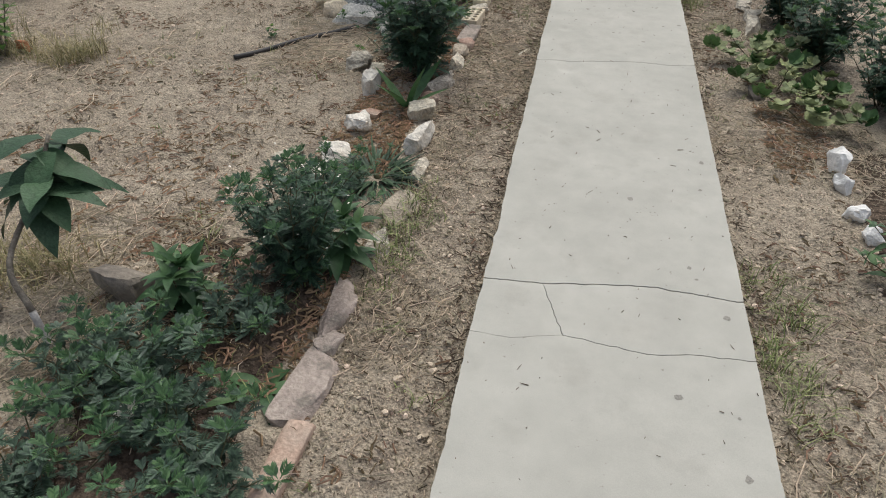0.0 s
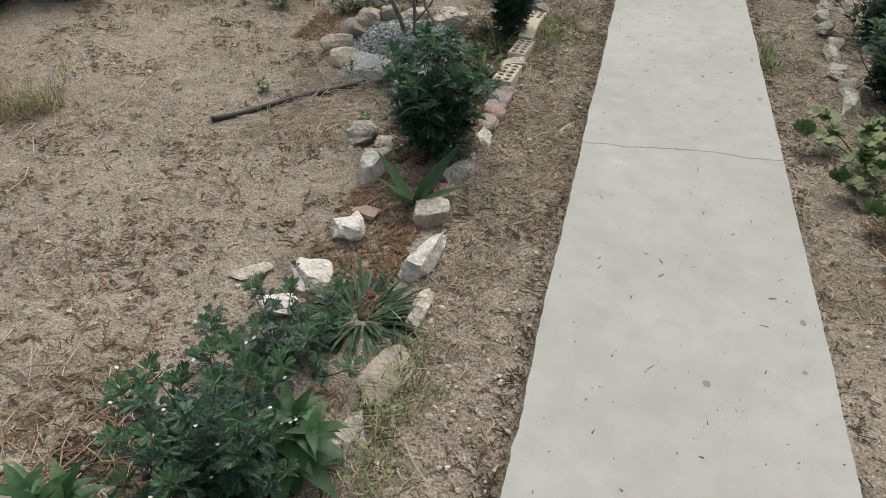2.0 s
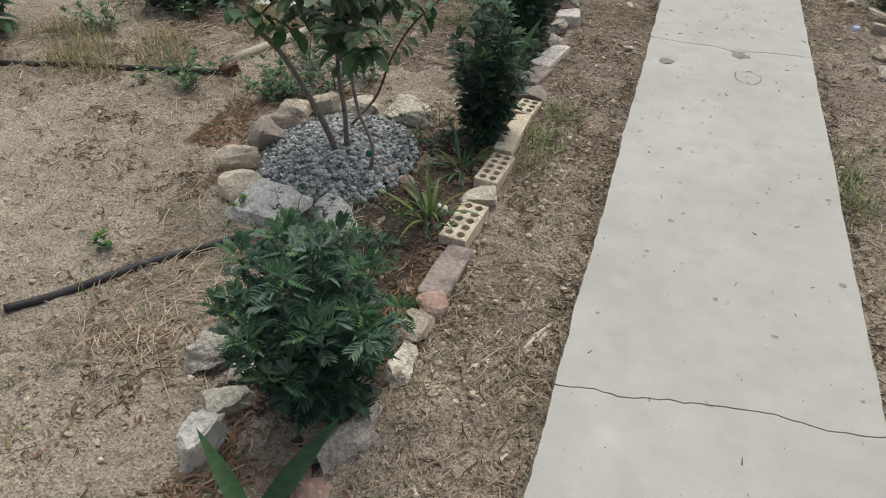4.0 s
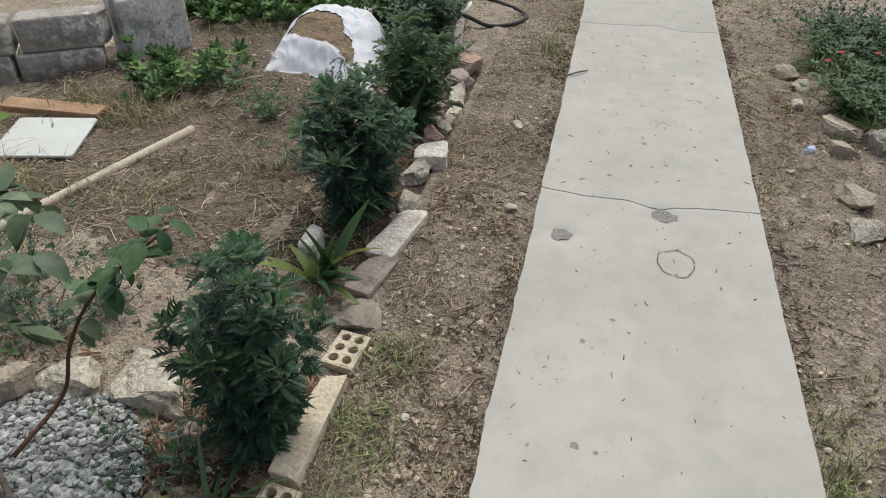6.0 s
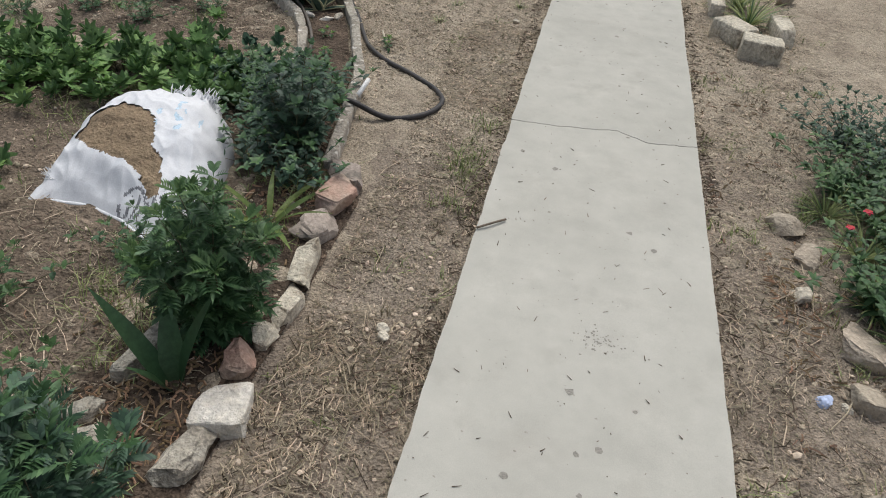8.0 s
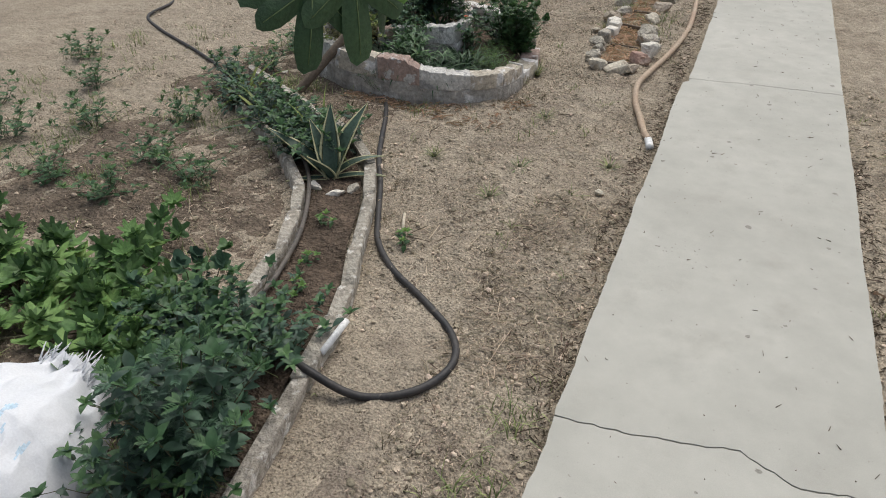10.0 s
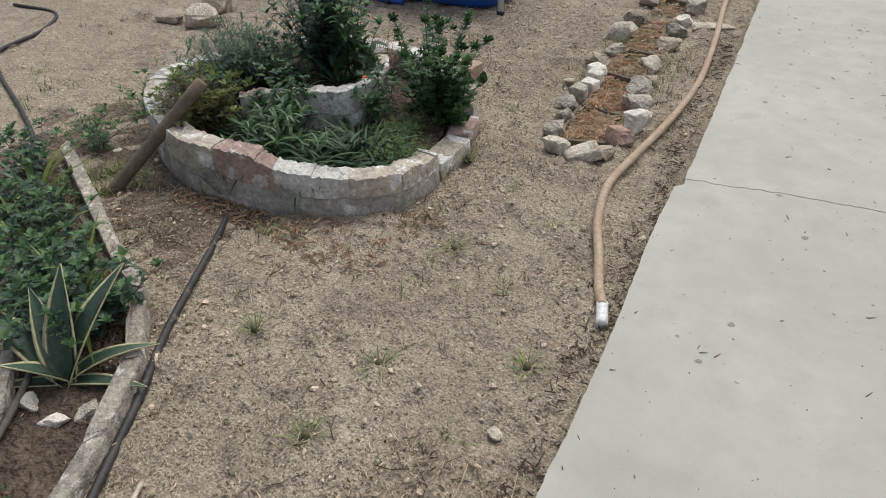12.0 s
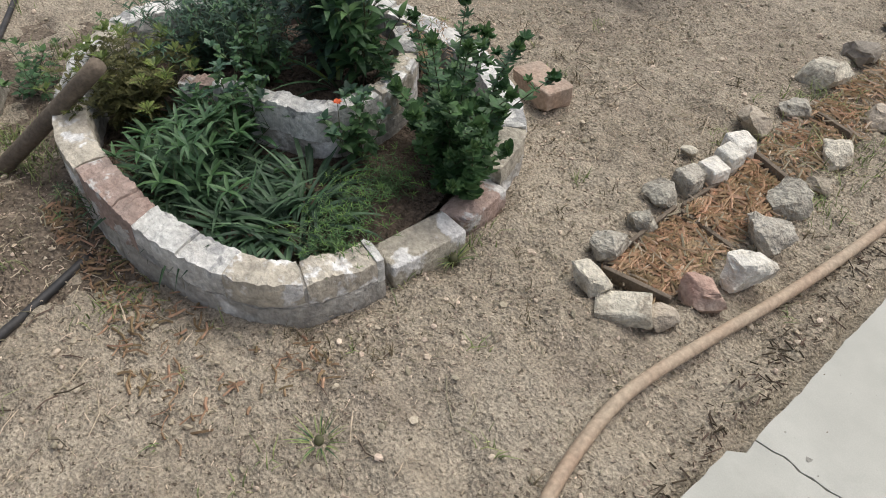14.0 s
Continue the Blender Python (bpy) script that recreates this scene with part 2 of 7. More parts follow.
LITTERBLUE = mat("light_blue_paper", (.45, .55, .78), (.55, .62, .80), 20.0, 0.7, 0.1, 80.0, 0.3)
TERRA = mat("terracotta", (.50, .19, .10), (.42, .17, .09), 9.0, 0.8, 0.2, 80.0, 0.3)


# ---- mesh helpers ----
class Buf:
    """A growing list of vertices and faces."""

    def __init__(self):
        self.v, self.f, self.m = [], [], []

    def add(self, verts, faces, m=0):
        k = len(self.v)
        self.v.extend(map(tuple, verts))
        self.f.extend([tuple(i + k for i in q) for q in faces])
        self.m.extend([m] * len(faces))

    def mesh(self, name, mats, smooth=True):
        me = bpy.data.meshes.new(name)
        me.from_pydata(self.v, [], self.f)
        for q in mats:
            me.materials.append(q)
        if len(mats) > 1:
            me.polygons.foreach_set("material_index", self.m)
        me.polygons.foreach_set("use_smooth", [smooth] * len(self.f))
        me.update()
        return me


def part(name, buf, mats, parent=None, label="", smooth=True):
    mats = mats if isinstance(mats, (list, tuple)) else [mats]
    ob = new(name, buf.mesh(name, mats, smooth))
    if parent:
        ob.parent = parent
    return tagged(ob, label)


def thing(name, x, y, z, rz, label, category, group=""):
    ob = new(name)
    ob.empty_display_size = 0.1
    ob.matrix_basis = pose(x, y, z, 0, 0, rz)
    return tagged(ob, label, category, group)


def nz(x, y, z=0.0):
    return noise.noise(Vector((x, y, z)))


ZONES = []


def surf(x, y):
    """Height of the soil that lies uppermost."""
    z = gz(x, y) + relief(x, y)
    for x0, x1, y0, y1, rule in ZONES:
        if x0 < x < x1 and y0 < y < y1:
            z = max(z, rule(x, y))
    return z


def gz(x, y):
    """Height of the bare ground."""
    return -0.06 + 0.014 * nz(x * 1.1, y * 1.1, 3.1) + 0.010 * nz(x * 3.7, y * 3.7, 1.7) + 0.008 * nz(x * 9, y * 9)


def relief(x, y):
    """Clods, pits, rake marks and old footprints of the bare ground."""
    z = 0.022 * max(0, nz(x * 12, y * 12, 7)) - 0.03 * max(0, nz(x * 14, y * 11, 6) - .22) + 0.008 * nz(x * 5.5, y * 5.5, 8) + 0.009 * nz(x * 26, y * 26, 2)
    if y > 8.8:
        z += 0.012 * nz((x - y * .3) * 20, (y + x * .3) * 3.5, 9) - 0.05 * max(0, nz(x * 4.4, y * 4.4, 19) - .16) * min(1, y - 8.8)
    else:
        z += 0.006 * nz(x * 17, y * 17, 5)
    return z


def basis(way, up):
    """Columns x, y, z of a turn with y along way and z near up."""
    y = np.array(way, float)
    y /= np.linalg.norm(y) + 1e-9
    x = np.cross(y, up)
    if np.linalg.norm(x) < 1e-4:
        x = np.cross(y, (1.0, 0.3, 0.2))
    x /= np.linalg.norm(x)
    return np.stack([x, y, np.cross(x, y)], axis=1)


def put(buf, tpl, at, way, up=(0, 0, 1.0), size=1.0, m=0):
    buf.add((tpl[0] * size) @ basis(way, up).T + np.array(at), tpl[1], m)


def smooth_line(pts, steps=6):
    """Catmull-Rom through points."""
    p = [np.array(q, float) for q in pts]
    p = [2 * p[0] - p[1], *p, 2 * p[-1] - p[-2]]
    out = []
    for a, b, c, d in zip(p, p[1:], p[2:], p[3:]):
        for k in range(steps):
            t = k / steps
            out.append(0.5 * (2 * b + (c - a) * t + (2 * a - 5 * b + 4 * c - d) * t * t + (3 * b - a - 3 * c + d) * t ** 3))
    return out + [p[-2]]


def tube(buf, line, r0, r1=None, sides=8, m=0, cap=True):
    r1 = r0 if r1 is None else r1
    n, verts, faces = len(line), [], []
    for i, q in enumerate(line):
        way = np.array(line[min(i + 1, n - 1)]) - np.array(line[max(i - 1, 0)])
        b = basis(way, (0.13, 0.21, 0.97))
        r = r0 + (r1 - r0) * i / max(1, n - 1)
        for k in range(sides):
            a = 2 * math.pi * k / sides
            verts.append(np.array(q) + b[:, 0] * math.cos(a) * r + b[:, 2] * math.sin(a) * r)
    for i in range(n - 1):
        for k in range(sides):
            k2 = (k + 1) % sides
            faces.append((i * sides + k, i * sides + k2, (i + 1) * sides + k2, (i + 1) * sides + k))
    if cap:
        faces += [tuple(range(sides))[::-1], tuple(range((n - 1) * sides, n * sides))]
    buf.add(verts, faces, m)


def blade(length, width, droop, segs=6, fold=0.25, tip=1.0, wave=0.0):
    """A leaf along y, folded on its midrib, bending down by droop (0 to 1)."""
    rows, faces = [], []
    y = z = 0.0
    for i in range(segs + 1):
        t = i / segs
        w = width * 0.5 * (math.sin(math.pi * min(1, 0.12 + t * 0.88) ** tip) + 0.02)
        a = droop * 1.9 * t
        if i:
            y += length / segs * math.cos(a)
            z -= length / segs * math.sin(a)
        dz = wave * width * math.sin(t * 9)
        rows += [(-w, y, z + w * fold + dz), (0, y, z), (w, y, z + w * fold - dz)]
    for i in range(segs):
        k = 3 * i
        faces += [(k, k + 1, k + 4, k + 3), (k + 1, k + 2, k + 5, k + 4)]
    return np.array(rows), faces


def cut_leaf(length, pairs=3, lobe=0.42, droop=0.35):
    """A deeply cut leaf: a midrib with pairs of pointed lobes and a lobed tip."""
    v, f = [], []

    def lobe_at(y, side, ln, lift):
        k = len(v)
        w = 0.046 * length
        dx, dy = side * ln * 0.70, ln * 0.74
        z = -droop * y * y / length
        v.extend([(0, y - w, z), (0, y + w, z), (dx * 0.55 - side * w * 0.9, y + dy * 0.55 + w * 1.25, z + lift), (dx, y + dy, z - 0.1 * ln),
                  (dx * 0.55 + side * w * 0.8, y + dy * 0.55 - w * 1.05, z + lift)])
        f.append((k, k + 4, k + 2, k + 1))
        f.append((k + 4, k + 3, k + 2))

    for i in range(pairs):
        y = length * (0.30 + 0.40 * i / max(1, pairs - 1))
        ln = length * lobe * (0.75 + 0.35 * math.sin(math.pi * (i + 0.6) / pairs))
        lobe_at(y, 1, ln, 0.05 * length)
        lobe_at(y + 0.02 * length, -1, ln, 0.05 * length)
    k = len(v)
    w, e = 0.09 * length, -droop * length
    v.extend([(0, 0, 0), (-w * .5, .3 * length, e * .09 + .01 * length), (w * .5, .3 * length, e * .09 + .01 * length), (-w, .72 * length, e * .5), (w, .72 * length, e * .5), (0, length, e)])
    f.extend([(k, k + 2, k + 1), (k + 1, k + 2, k + 4, k + 3), (k + 3, k + 4, k + 5)])
    return np.array(v), f


def round_leaf(r, lobes=5, depth=0.22, n=20, cup=0.25):
    """A round lobed leaf on its stalk's end, growing along y."""
    v, f = [(0, 0, 0)], []
    for ring, q in ((0.5, 0.35), (1.0, 1.0)):
        for k in range(n):
            a = -math.pi * 0.94 + 2 * math.pi * 0.94 * k / (n - 1)
            e = r * ring * (1 - depth * q * (0.5 - 0.5 * math.cos(a * lobes)))
            v.append((e * math.sin(a), r * 0.25 + e * math.cos(a) * 0.95, cup * r * ring ** 2 * (0.4 + 0.5 * math.cos(a * lobes))))
    for k in range(n - 1):
        f.append((0, k + 2, k + 1))
        f.append((k + 1, k + 2, n + k + 2, n + k + 1))
    return np.array(v), f


def rng(seed):
    return random.Random(seed)


def foliage_plant(seed, stems, height, spread, tpls, spacing, size, rise=0.5, first=0.2, branch=0, thick=0.003, tips=5):
    """Stems that fan out of one foot and bear leaves all round: two buffers, stems and leaves."""
    r, s, l = rng(seed), Buf(), Buf()
    for i in range(stems):
        a = 2.4 * i + r.uniform(-.4, .4)
        out = spread * math.sqrt((i + 0.5) / stems) * r.uniform(.8, 1.1)
        h = height * (1.0 - 0.38 * (out / max(spread, 1e-3)) ** 2) * r.uniform(.82, 1.05)
        bend = r.uniform(.8, 1.7)
        foot = np.array((math.cos(a) * out * 0.18, math.sin(a) * out * 0.18, 0))
        line = [foot + np.array((math.cos(a) * out * t ** bend + r.uniform(-.008, .008), math.sin(a) * out * t ** bend + r.uniform(-.008, .008), h * t)) for t in (0, .2, .4, .6, .8, 1)]
        tube(s, line, thick, thick * 0.45, 5)
        n = max(3, int(h / spacing))
        for k in range(n):
            t = first + (1 - first) * (k + r.random() * .6) / n
            j = min(4, int(t * 5))
            p = line[j] + (line[j + 1] - line[j]) * (t * 5 - j)
            b = k * 2.4 + r.uniform(-.5, .5) + a
            e = rise + r.uniform(-.35, .35)
            way = (math.cos(b) * math.cos(e), math.sin(b) * math.cos(e), math.sin(e))
            sz = size * r.uniform(.72, 1.15) * (1.08 - .35 * t)
            put(l, r.choice(tpls), p, way, (0, 0, 1.0), sz, 0)
            if branch and r.random() < branch:
                q = p + np.array(way) * sz * 0.55 + np.array((0, 0, sz * 0.35))
                tube(s, [p, q], thick * .5, thick * .3, 4, 0, False)
                for _ in range(4):
                    c, d = r.uniform(0, 6.28), r.uniform(.1, 1.0)
                    put(l, r.choice(tpls), q, (math.cos(c) * math.cos(d), math.sin(c) * math.cos(d), math.sin(d)), (0, 0, 1.0), sz * r.uniform(.5, .8), 0)
        for k in range(tips):
            c, d = k * 1.26 + a, r.uniform(.55, 1.2)
            put(l, r.choice(tpls), line[-1], (math.cos(c) * math.cos(d), math.sin(c) * math.cos(d), math.sin(d)), (0, 0, 1.0), size * r.uniform(.45, .75), 1)
    return s, l


def make_plant(name, x, y, rz, bufs, leaf_mats, label, category="plant", group="", z=None, stem_mat=None):
    ob = thing(name, x, y, gz(x, y) - 0.004 if z is None else z, rz, label, category, group)
    tagged(part("stem", bufs[0], stem_mat or STEM, ob), kind="stuff")
    part("foliage", bufs[1], leaf_mats, ob)
    return ob


def strap_plant(seed, count, length, width, upright=0.9, droop=0.55, segs=6, base=.012):
    r, a, b = rng(seed), Buf(), Buf()
    for i in range(count):
        az, el = 2.4 * i + r.uniform(-.3, .3), upright * r.uniform(.55, 1.25)
        tpl = blade(length * r.uniform(.6, 1.1), width * r.uniform(.75, 1.15), droop * r.uniform(.4, 1.3), segs, .3, .8)
        way = (math.cos(az) * math.cos(el), math.sin(az) * math.cos(el), math.sin(el))
        out = base * (1 if base < .02 else r.random() ** .5)
        foot = (math.cos(az) * out, math.sin(az) * out, 0)
        put(b, tpl, foot, way, (0, 0, 1.0), 1.0, 1 if r.random() < .2 else 0)
    tube(a, [(0, 0, -.01), (0, 0, .02)], .016, .01, 7)
    return a, b


STONE_SPHERE = bmesh.new()
bmesh.ops.create_icosphere(STONE_SPHERE, subdivisions=3, radius=1)
STONE_V = np.array([v.co[:] for v in STONE_SPHERE.verts])
STONE_F = [tuple(v.index for v in q.verts) for q in STONE_SPHERE.faces]
STONE_SPHERE.free()


def stone_buf(lx, ly, lz, seed, boxy=0.55, rough=0.07, cuts=13):
    r = rng(seed)
    p = np.sign(STONE_V) * np.abs(STONE_V) ** boxy
    p /= np.abs(p).max(axis=0)
    for _ in range(cuts):
        n = np.array([r.gauss(0, 1), r.gauss(0, 1), r.gauss(0, .7)])
        n /= np.linalg.norm(n)
        d = r.uniform(.55, .92) if boxy > .3 else r.uniform(.9, 1.15)
        over = np.maximum(0, p @ n - d)
        p = p - over[:, None] * n
    p /= np.abs(p).max(axis=0)
    off = r.uniform(0, 90)
    for i, q in enumerate(p):
        k = 1 + rough * nz(q[0] * 1.6 + off, q[1] * 1.6, q[2] * 1.6) * 2 + rough * .9 * nz(q[0] * 4.5 + off, q[1] * 4.5, q[2] * 4.5) + rough * .5 * nz(q[0] * 11 + off, q[1] * 11, q[2] * 11)
        p[i] = q * k
    b = Buf()
    b.add(p * np.array((lx, ly, lz)) * 0.5, STONE_F)
    return b


STONES = [0]


def rock(x, y, lx, ly, h, rz, material, label, group="border stones", boxy=0.55, sink=0.25, name="rock", z=None, tilt=0.0):
    """A single stone: its full size across, its height over the ground and its turn."""
    STONES[0] += 1
    lz = h * (1 + sink)
    ob = new(name, stone_buf(lx, ly, lz, 100 + STONES[0], boxy, .12 if boxy > .3 else .05, 13 if boxy > .3 else 2).mesh(name, [material]))
    ob.data.set_sharp_from_angle(angle=radians(34))
    ob.matrix_basis = pose(x, y, (gz(x, y) if z is None else z) + h - lz / 2, tilt, 0, rz)
    return tagged(ob, label, "brick" if "brick" in name else "stone", group)


# ---- ground ----
def axis(lo, hi, step, far):
    mid = list(np.arange(lo, hi + step / 2, step))
    out, d = [], step
    a, b = lo, hi
    left, right = [], []
    while a > -far or b < far:
        d *= 1.35
        a, b = a - d, b + d
        left.append(a)
        right.append(b)
    return left[::-1] + mid + right


GX, GY = axis(-3.4, 1.5, 0.021, 300), axis(0.4, 13.6, 0.021, 300)
gb = Buf()
gverts = []
for y in GY:
    for x in GX:
        near = -4.5 < x < 2.5 and -1 < y < 16
        z = gz(x, y) if near else -0.06 + 0.014 * nz(x * 1.1, y * 1.1, 3.1)
        if near:
            z += relief(x, y)
            if abs(x) < 0.40:
                z = min(z, -0.05) - 0.02
        gverts.append((x, y, z))
nxg = len(GX)
gb.add(gverts, [(j * nxg + i, j * nxg + i + 1, (j + 1) * nxg + i + 1, (j + 1) * nxg + i) for j in range(len(GY) - 1) for i in range(nxg - 1)])
tagged(part("ground", gb, SAND), "bare sandy garden soil with dry litter", "ground", kind="structure")


# ---- concrete path, broken into slabs by cracks ----
def zigzag(pts, seed):
    """A wandering crack line y(x) through a few places."""
    def at(x):
        for (x0, y0), (x1, y1) in zip(pts, pts[1:]):
            if x <= x1 or (x1, y1) == pts[-1]:
                t = min(1.2, max(-.2, (x - x0) / (x1 - x0)))
                return y0 + (y1 - y0) * t + 0.007 * nz(x * 11, seed) + 0.007 * nz(x * 31, seed)
    return at


CRACK_2 = zigzag([(-.42, 1.46), (-.28, 1.455), (-.14, 1.50), (.08, 1.47), (.26, 1.50), (.42, 1.51)], 1.0)
CRACK_B = zigzag([(-.42, 1.70), (-.20, 1.72), (.08, 1.77), (.24, 1.77), (.42, 1.755)], 2.0)
CRACK_A = zigzag([(-.42, 3.505), (-.21, 3.53), (-.04, 3.57), (.14, 3.60), (.27, 3.59), (.42, 3.62)], 3.0)
CRACK_C = zigzag([(-.42, 6.06), (-.23, 6.04), (-.07, 6.05), (0, 6.02), (.16, 6.06), (.31, 6.08), (.42, 6.09)], 4.0)
CRACK_D = zigzag([(-.42, 7.98), (-.19, 8.0), (.06, 8.05), (.19, 7.99), (.42, 8.03)], 5.0)
CRACK_E = zigzag([(-.42, 10.65), (-.23, 10.67), (-.03, 10.70), (.42, 10.72)], 6.0)


def left_edge(y):
    return -0.403 + 0.008 * nz(y * 1.7, 11) + 0.006 * nz(y * 6, 12) + 0.0035 * nz(y * 23, 13) + 0.002 * nz(y * 70, 14) + (0.03 if y > 10.66 else 0)


def right_edge(y):
    return 0.405 + 0.006 * nz(y * 1.7, 21) + 0.004 * nz(y * 6, 22) + 0.0025 * nz(y * 35, 23)


def branch_x(y):
    return -0.205 + 0.06 * (1.72 - y) / 0.22 + 0.008 * nz(y * 30, 31)


def dip(x, y):
    """Pits and worn places of the surface."""
    z = 0.0018 * nz(x * 2.2, y * 2.2, 40) + 0.0006 * nz(x * 17, y * 17, 41)
    for cx, cy, rad, deep in ((-.30, 5.77, .05, .011), (.06, 5.99, .055, .012), (-.31, 2.80, .014, .004), (-.245, 3.42, .035, .006), (-.30, 4.0, .03, .006), (.02, 6.76, .05, .003)):
        d = math.hypot(x - cx, (y - cy) * .85) / rad * (1 + .35 * nz(x * 40, y * 40, cx))
        if d < 1:
            z -= deep * (1 - d * d) ** .5
    d = abs(math.hypot((x - .09) * 1.0, (y - 5.70) * .85) - .058 + .012 * nz(x * 22, y * 22, 4))
    if d < .008:
        z -= .002 * (1 - d / .008)
    n = nz(x * 23, y * 23, 44)
    if n > .58:
        z -= (n - .58) * .02
    return z


pavement = tagged(new("pavement"), "pale grey cracked concrete garden path", "path", kind="structure")


def slab(x0, x1, y0, y1, gap0, gap1, step=0.02, long=None):
    mid = (y0(0) + y1(0)) / 2
    nx, ny = max(4, int((x1(mid) - x0(mid)) / step)), max(4, int((y1(0) - y0(0)) / (long or step)))
    v, f = [], []
    for j in range(ny + 1):
        for i in range(nx + 1):
            u, w = i / nx, j / ny
            yy = y0(0) + (y1(0) - y0(0)) * w
            x = x0(yy) + (x1(yy) - x0(yy)) * u
            a, b = y0(x) + gap0 * (.55 + .5 * abs(nz(x * 14, 3.3))), y1(x) - gap1 * (.55 + .5 * abs(nz(x * 14, 8.8)))
            y = a + (b - a) * w
            edge = i in (0, nx) or j in (0, ny)
            v.append((x, y, dip(x, y) - (.0008 if edge else 0)))
    k = nx + 1
    for j in range(ny):
        for i in range(nx):
            f.append((j * k + i, j * k + i + 1, (j + 1) * k + i + 1, (j + 1) * k + i))
    rim = [i for i in range(k)] + [j * k + nx for j in range(1, ny + 1)] + [ny * k + i for i in range(nx - 1, -1, -1)] + [j * k for j in range(ny - 1, 0, -1)]
    base, n = len(v), len(rim)
    v += [v[i] for i in rim] + [(v[i][0], v[i][1], -.15) for i in rim]
    for q in range(n):
        e = (q + 1) % n
        f.append((base + q, base + n + q, base + n + e, base + e))
    b = Buf()
    b.add(v, f)
    return part("slab", b, CONCRETE, pavement)


slab(left_edge, right_edge, lambda x: -5.0, lambda x: 0.2, 0, .003, .03, .1)
slab(left_edge, right_edge, lambda x: 0.2, CRACK_2, .0003, .0024)
slab(left_edge, branch_x, CRACK_2, CRACK_B, .0001, .0034)
slab(lambda y: branch_x(y) + .002, right_edge, CRACK_2, CRACK_B, .0022, .0038)
slab(left_edge, right_edge, CRACK_B, CRACK_A, .0042, .0032)
slab(left_edge, right_edge, CRACK_A, CRACK_C, .0032, .0044)
slab(left_edge, right_edge, CRACK_C, CRACK_D, .0044, .004)
slab(left_edge, right_edge, CRACK_D, CRACK_E, .004, .0036)
slab(left_edge, right_edge, CRACK_E, lambda x: 13.6, .0036, .003)
slab(left_edge, right_edge, lambda x: 13.6, lambda x: 24.0, .003, 0, .04, .1)
# worn patches of bare aggregate sunk in the surface
for px, py, pr in ((-.30, 5.77, .043), (.07, 5.975, .052)):
    b, ring = Buf(), []
    for k in range(22):
        a = 2 * math.pi * k / 22
        e = pr * (.85 + .55 * nz(math.cos(a) * 1.7 + px * 9, math.sin(a) * 1.7) + .2 * nz(math.cos(a) * 4 + px, math.sin(a) * 4))
        ring.append((px + e * (1.5 if px > 0 else 1.0) * math.cos(a), py + e * (.9 if px > 0 else 1.15) * math.sin(a), -.0045))
    b.add([(px, py, -.006)] + ring, [(0, k + 1, (k + 1) % 22 + 1) for k in range(22)])
    part("aggregate_patch", b, SPALL, pavement, "rough bare aggregate patch")

b = Buf()
ring = []
for k in range(48):
    a = 2 * math.pi * k / 48
    e = .062 + .011 * nz(math.cos(a) * 1.6, math.sin(a) * 1.6, 3)
    for q in (-.0016 - .0014 * nz(k * .4, 5), .0014):
        ring.append((.09 + (e + q) * math.cos(a), 5.70 + (e + q) * 1.12 * math.sin(a), .0019))
b.add(ring, [(2 * k, 2 * k + 1, 2 * ((k + 1) % 48) + 1, 2 * ((k + 1) % 48)) for k in range(48) if k % 17])
part("ring_groove", b, CRUMB, pavement, "dirt-filled ring-shaped groove")
b, r = Buf(), rng(33)
for k in range(330):
    x, y, e = r.uniform(-.38, .38), r.uniform(.8, 13), .002 + .012 * r.random() ** 4
    if k > 190:
        sx, sy, sp = ((.05, 6.73, .035), (-.27, 5.1, .05), (.12, 2.2, .04), (-.2, 8.9, .05), (.2, 10.6, .06))[k % 5 if k > 250 else 0]
        x, y, e = r.gauss(sx, sp), r.gauss(sy, sp * .7), r.uniform(.001, .0042)
    pts = [(x + e * r.uniform(.6, 1.3) * math.cos(k * .9), y + e * r.uniform(.6, 1.3) * math.sin(k * .9), dip(x, y) + .0009) for k in range(7)]
    b.add(pts, [tuple(range(7))])
tagged(part("surface_pit", b, STAIN, pavement, "small dirty pits in the concrete"), kind="stuff")

# ---- plants ----
CUT = [cut_leaf(1.0, 4, .46, .45), cut_leaf(1.0, 5, .46, .65), cut_leaf(1.0, 4, .5, .3), cut_leaf(1.0, 5, .4, .55)]
OVAL = [blade(1.0, .55, .35, 4, .22, 1.0), blade(1.0, .5, .6, 4, .25, 1.0), blade(1.0, .6, .15, 4, .18, 1.0)]
LANCE = [blade(1.0, .34, .45, 5, .3, .85), blade(1.0, .3, .7, 5, .3, .85), blade(1.0, .36, .25, 5, .25, .85)]
FINE = [blade(1.0, .12, .2, 2, .2, .9), blade(1.0, .14, .5, 2, .2, .9)]
ROUND = [round_leaf(.5, 5, .2), round_leaf(.5, 5, .3), round_leaf(.5, 7, .2)]
PALM = [round_leaf(.5, 5, .66, 26, .2), round_leaf(.5, 5, .58, 26, .35), round_leaf(.5, 7, .6, 30, .25)]
SCALLOP = [round_leaf(.5, 5, .42, 16, .3), round_leaf(.5, 3, .4, 16, .3)]
BORDER = "shrubs in the border bed"
LBL = "bushy dark green shrub with deeply cut leaves"

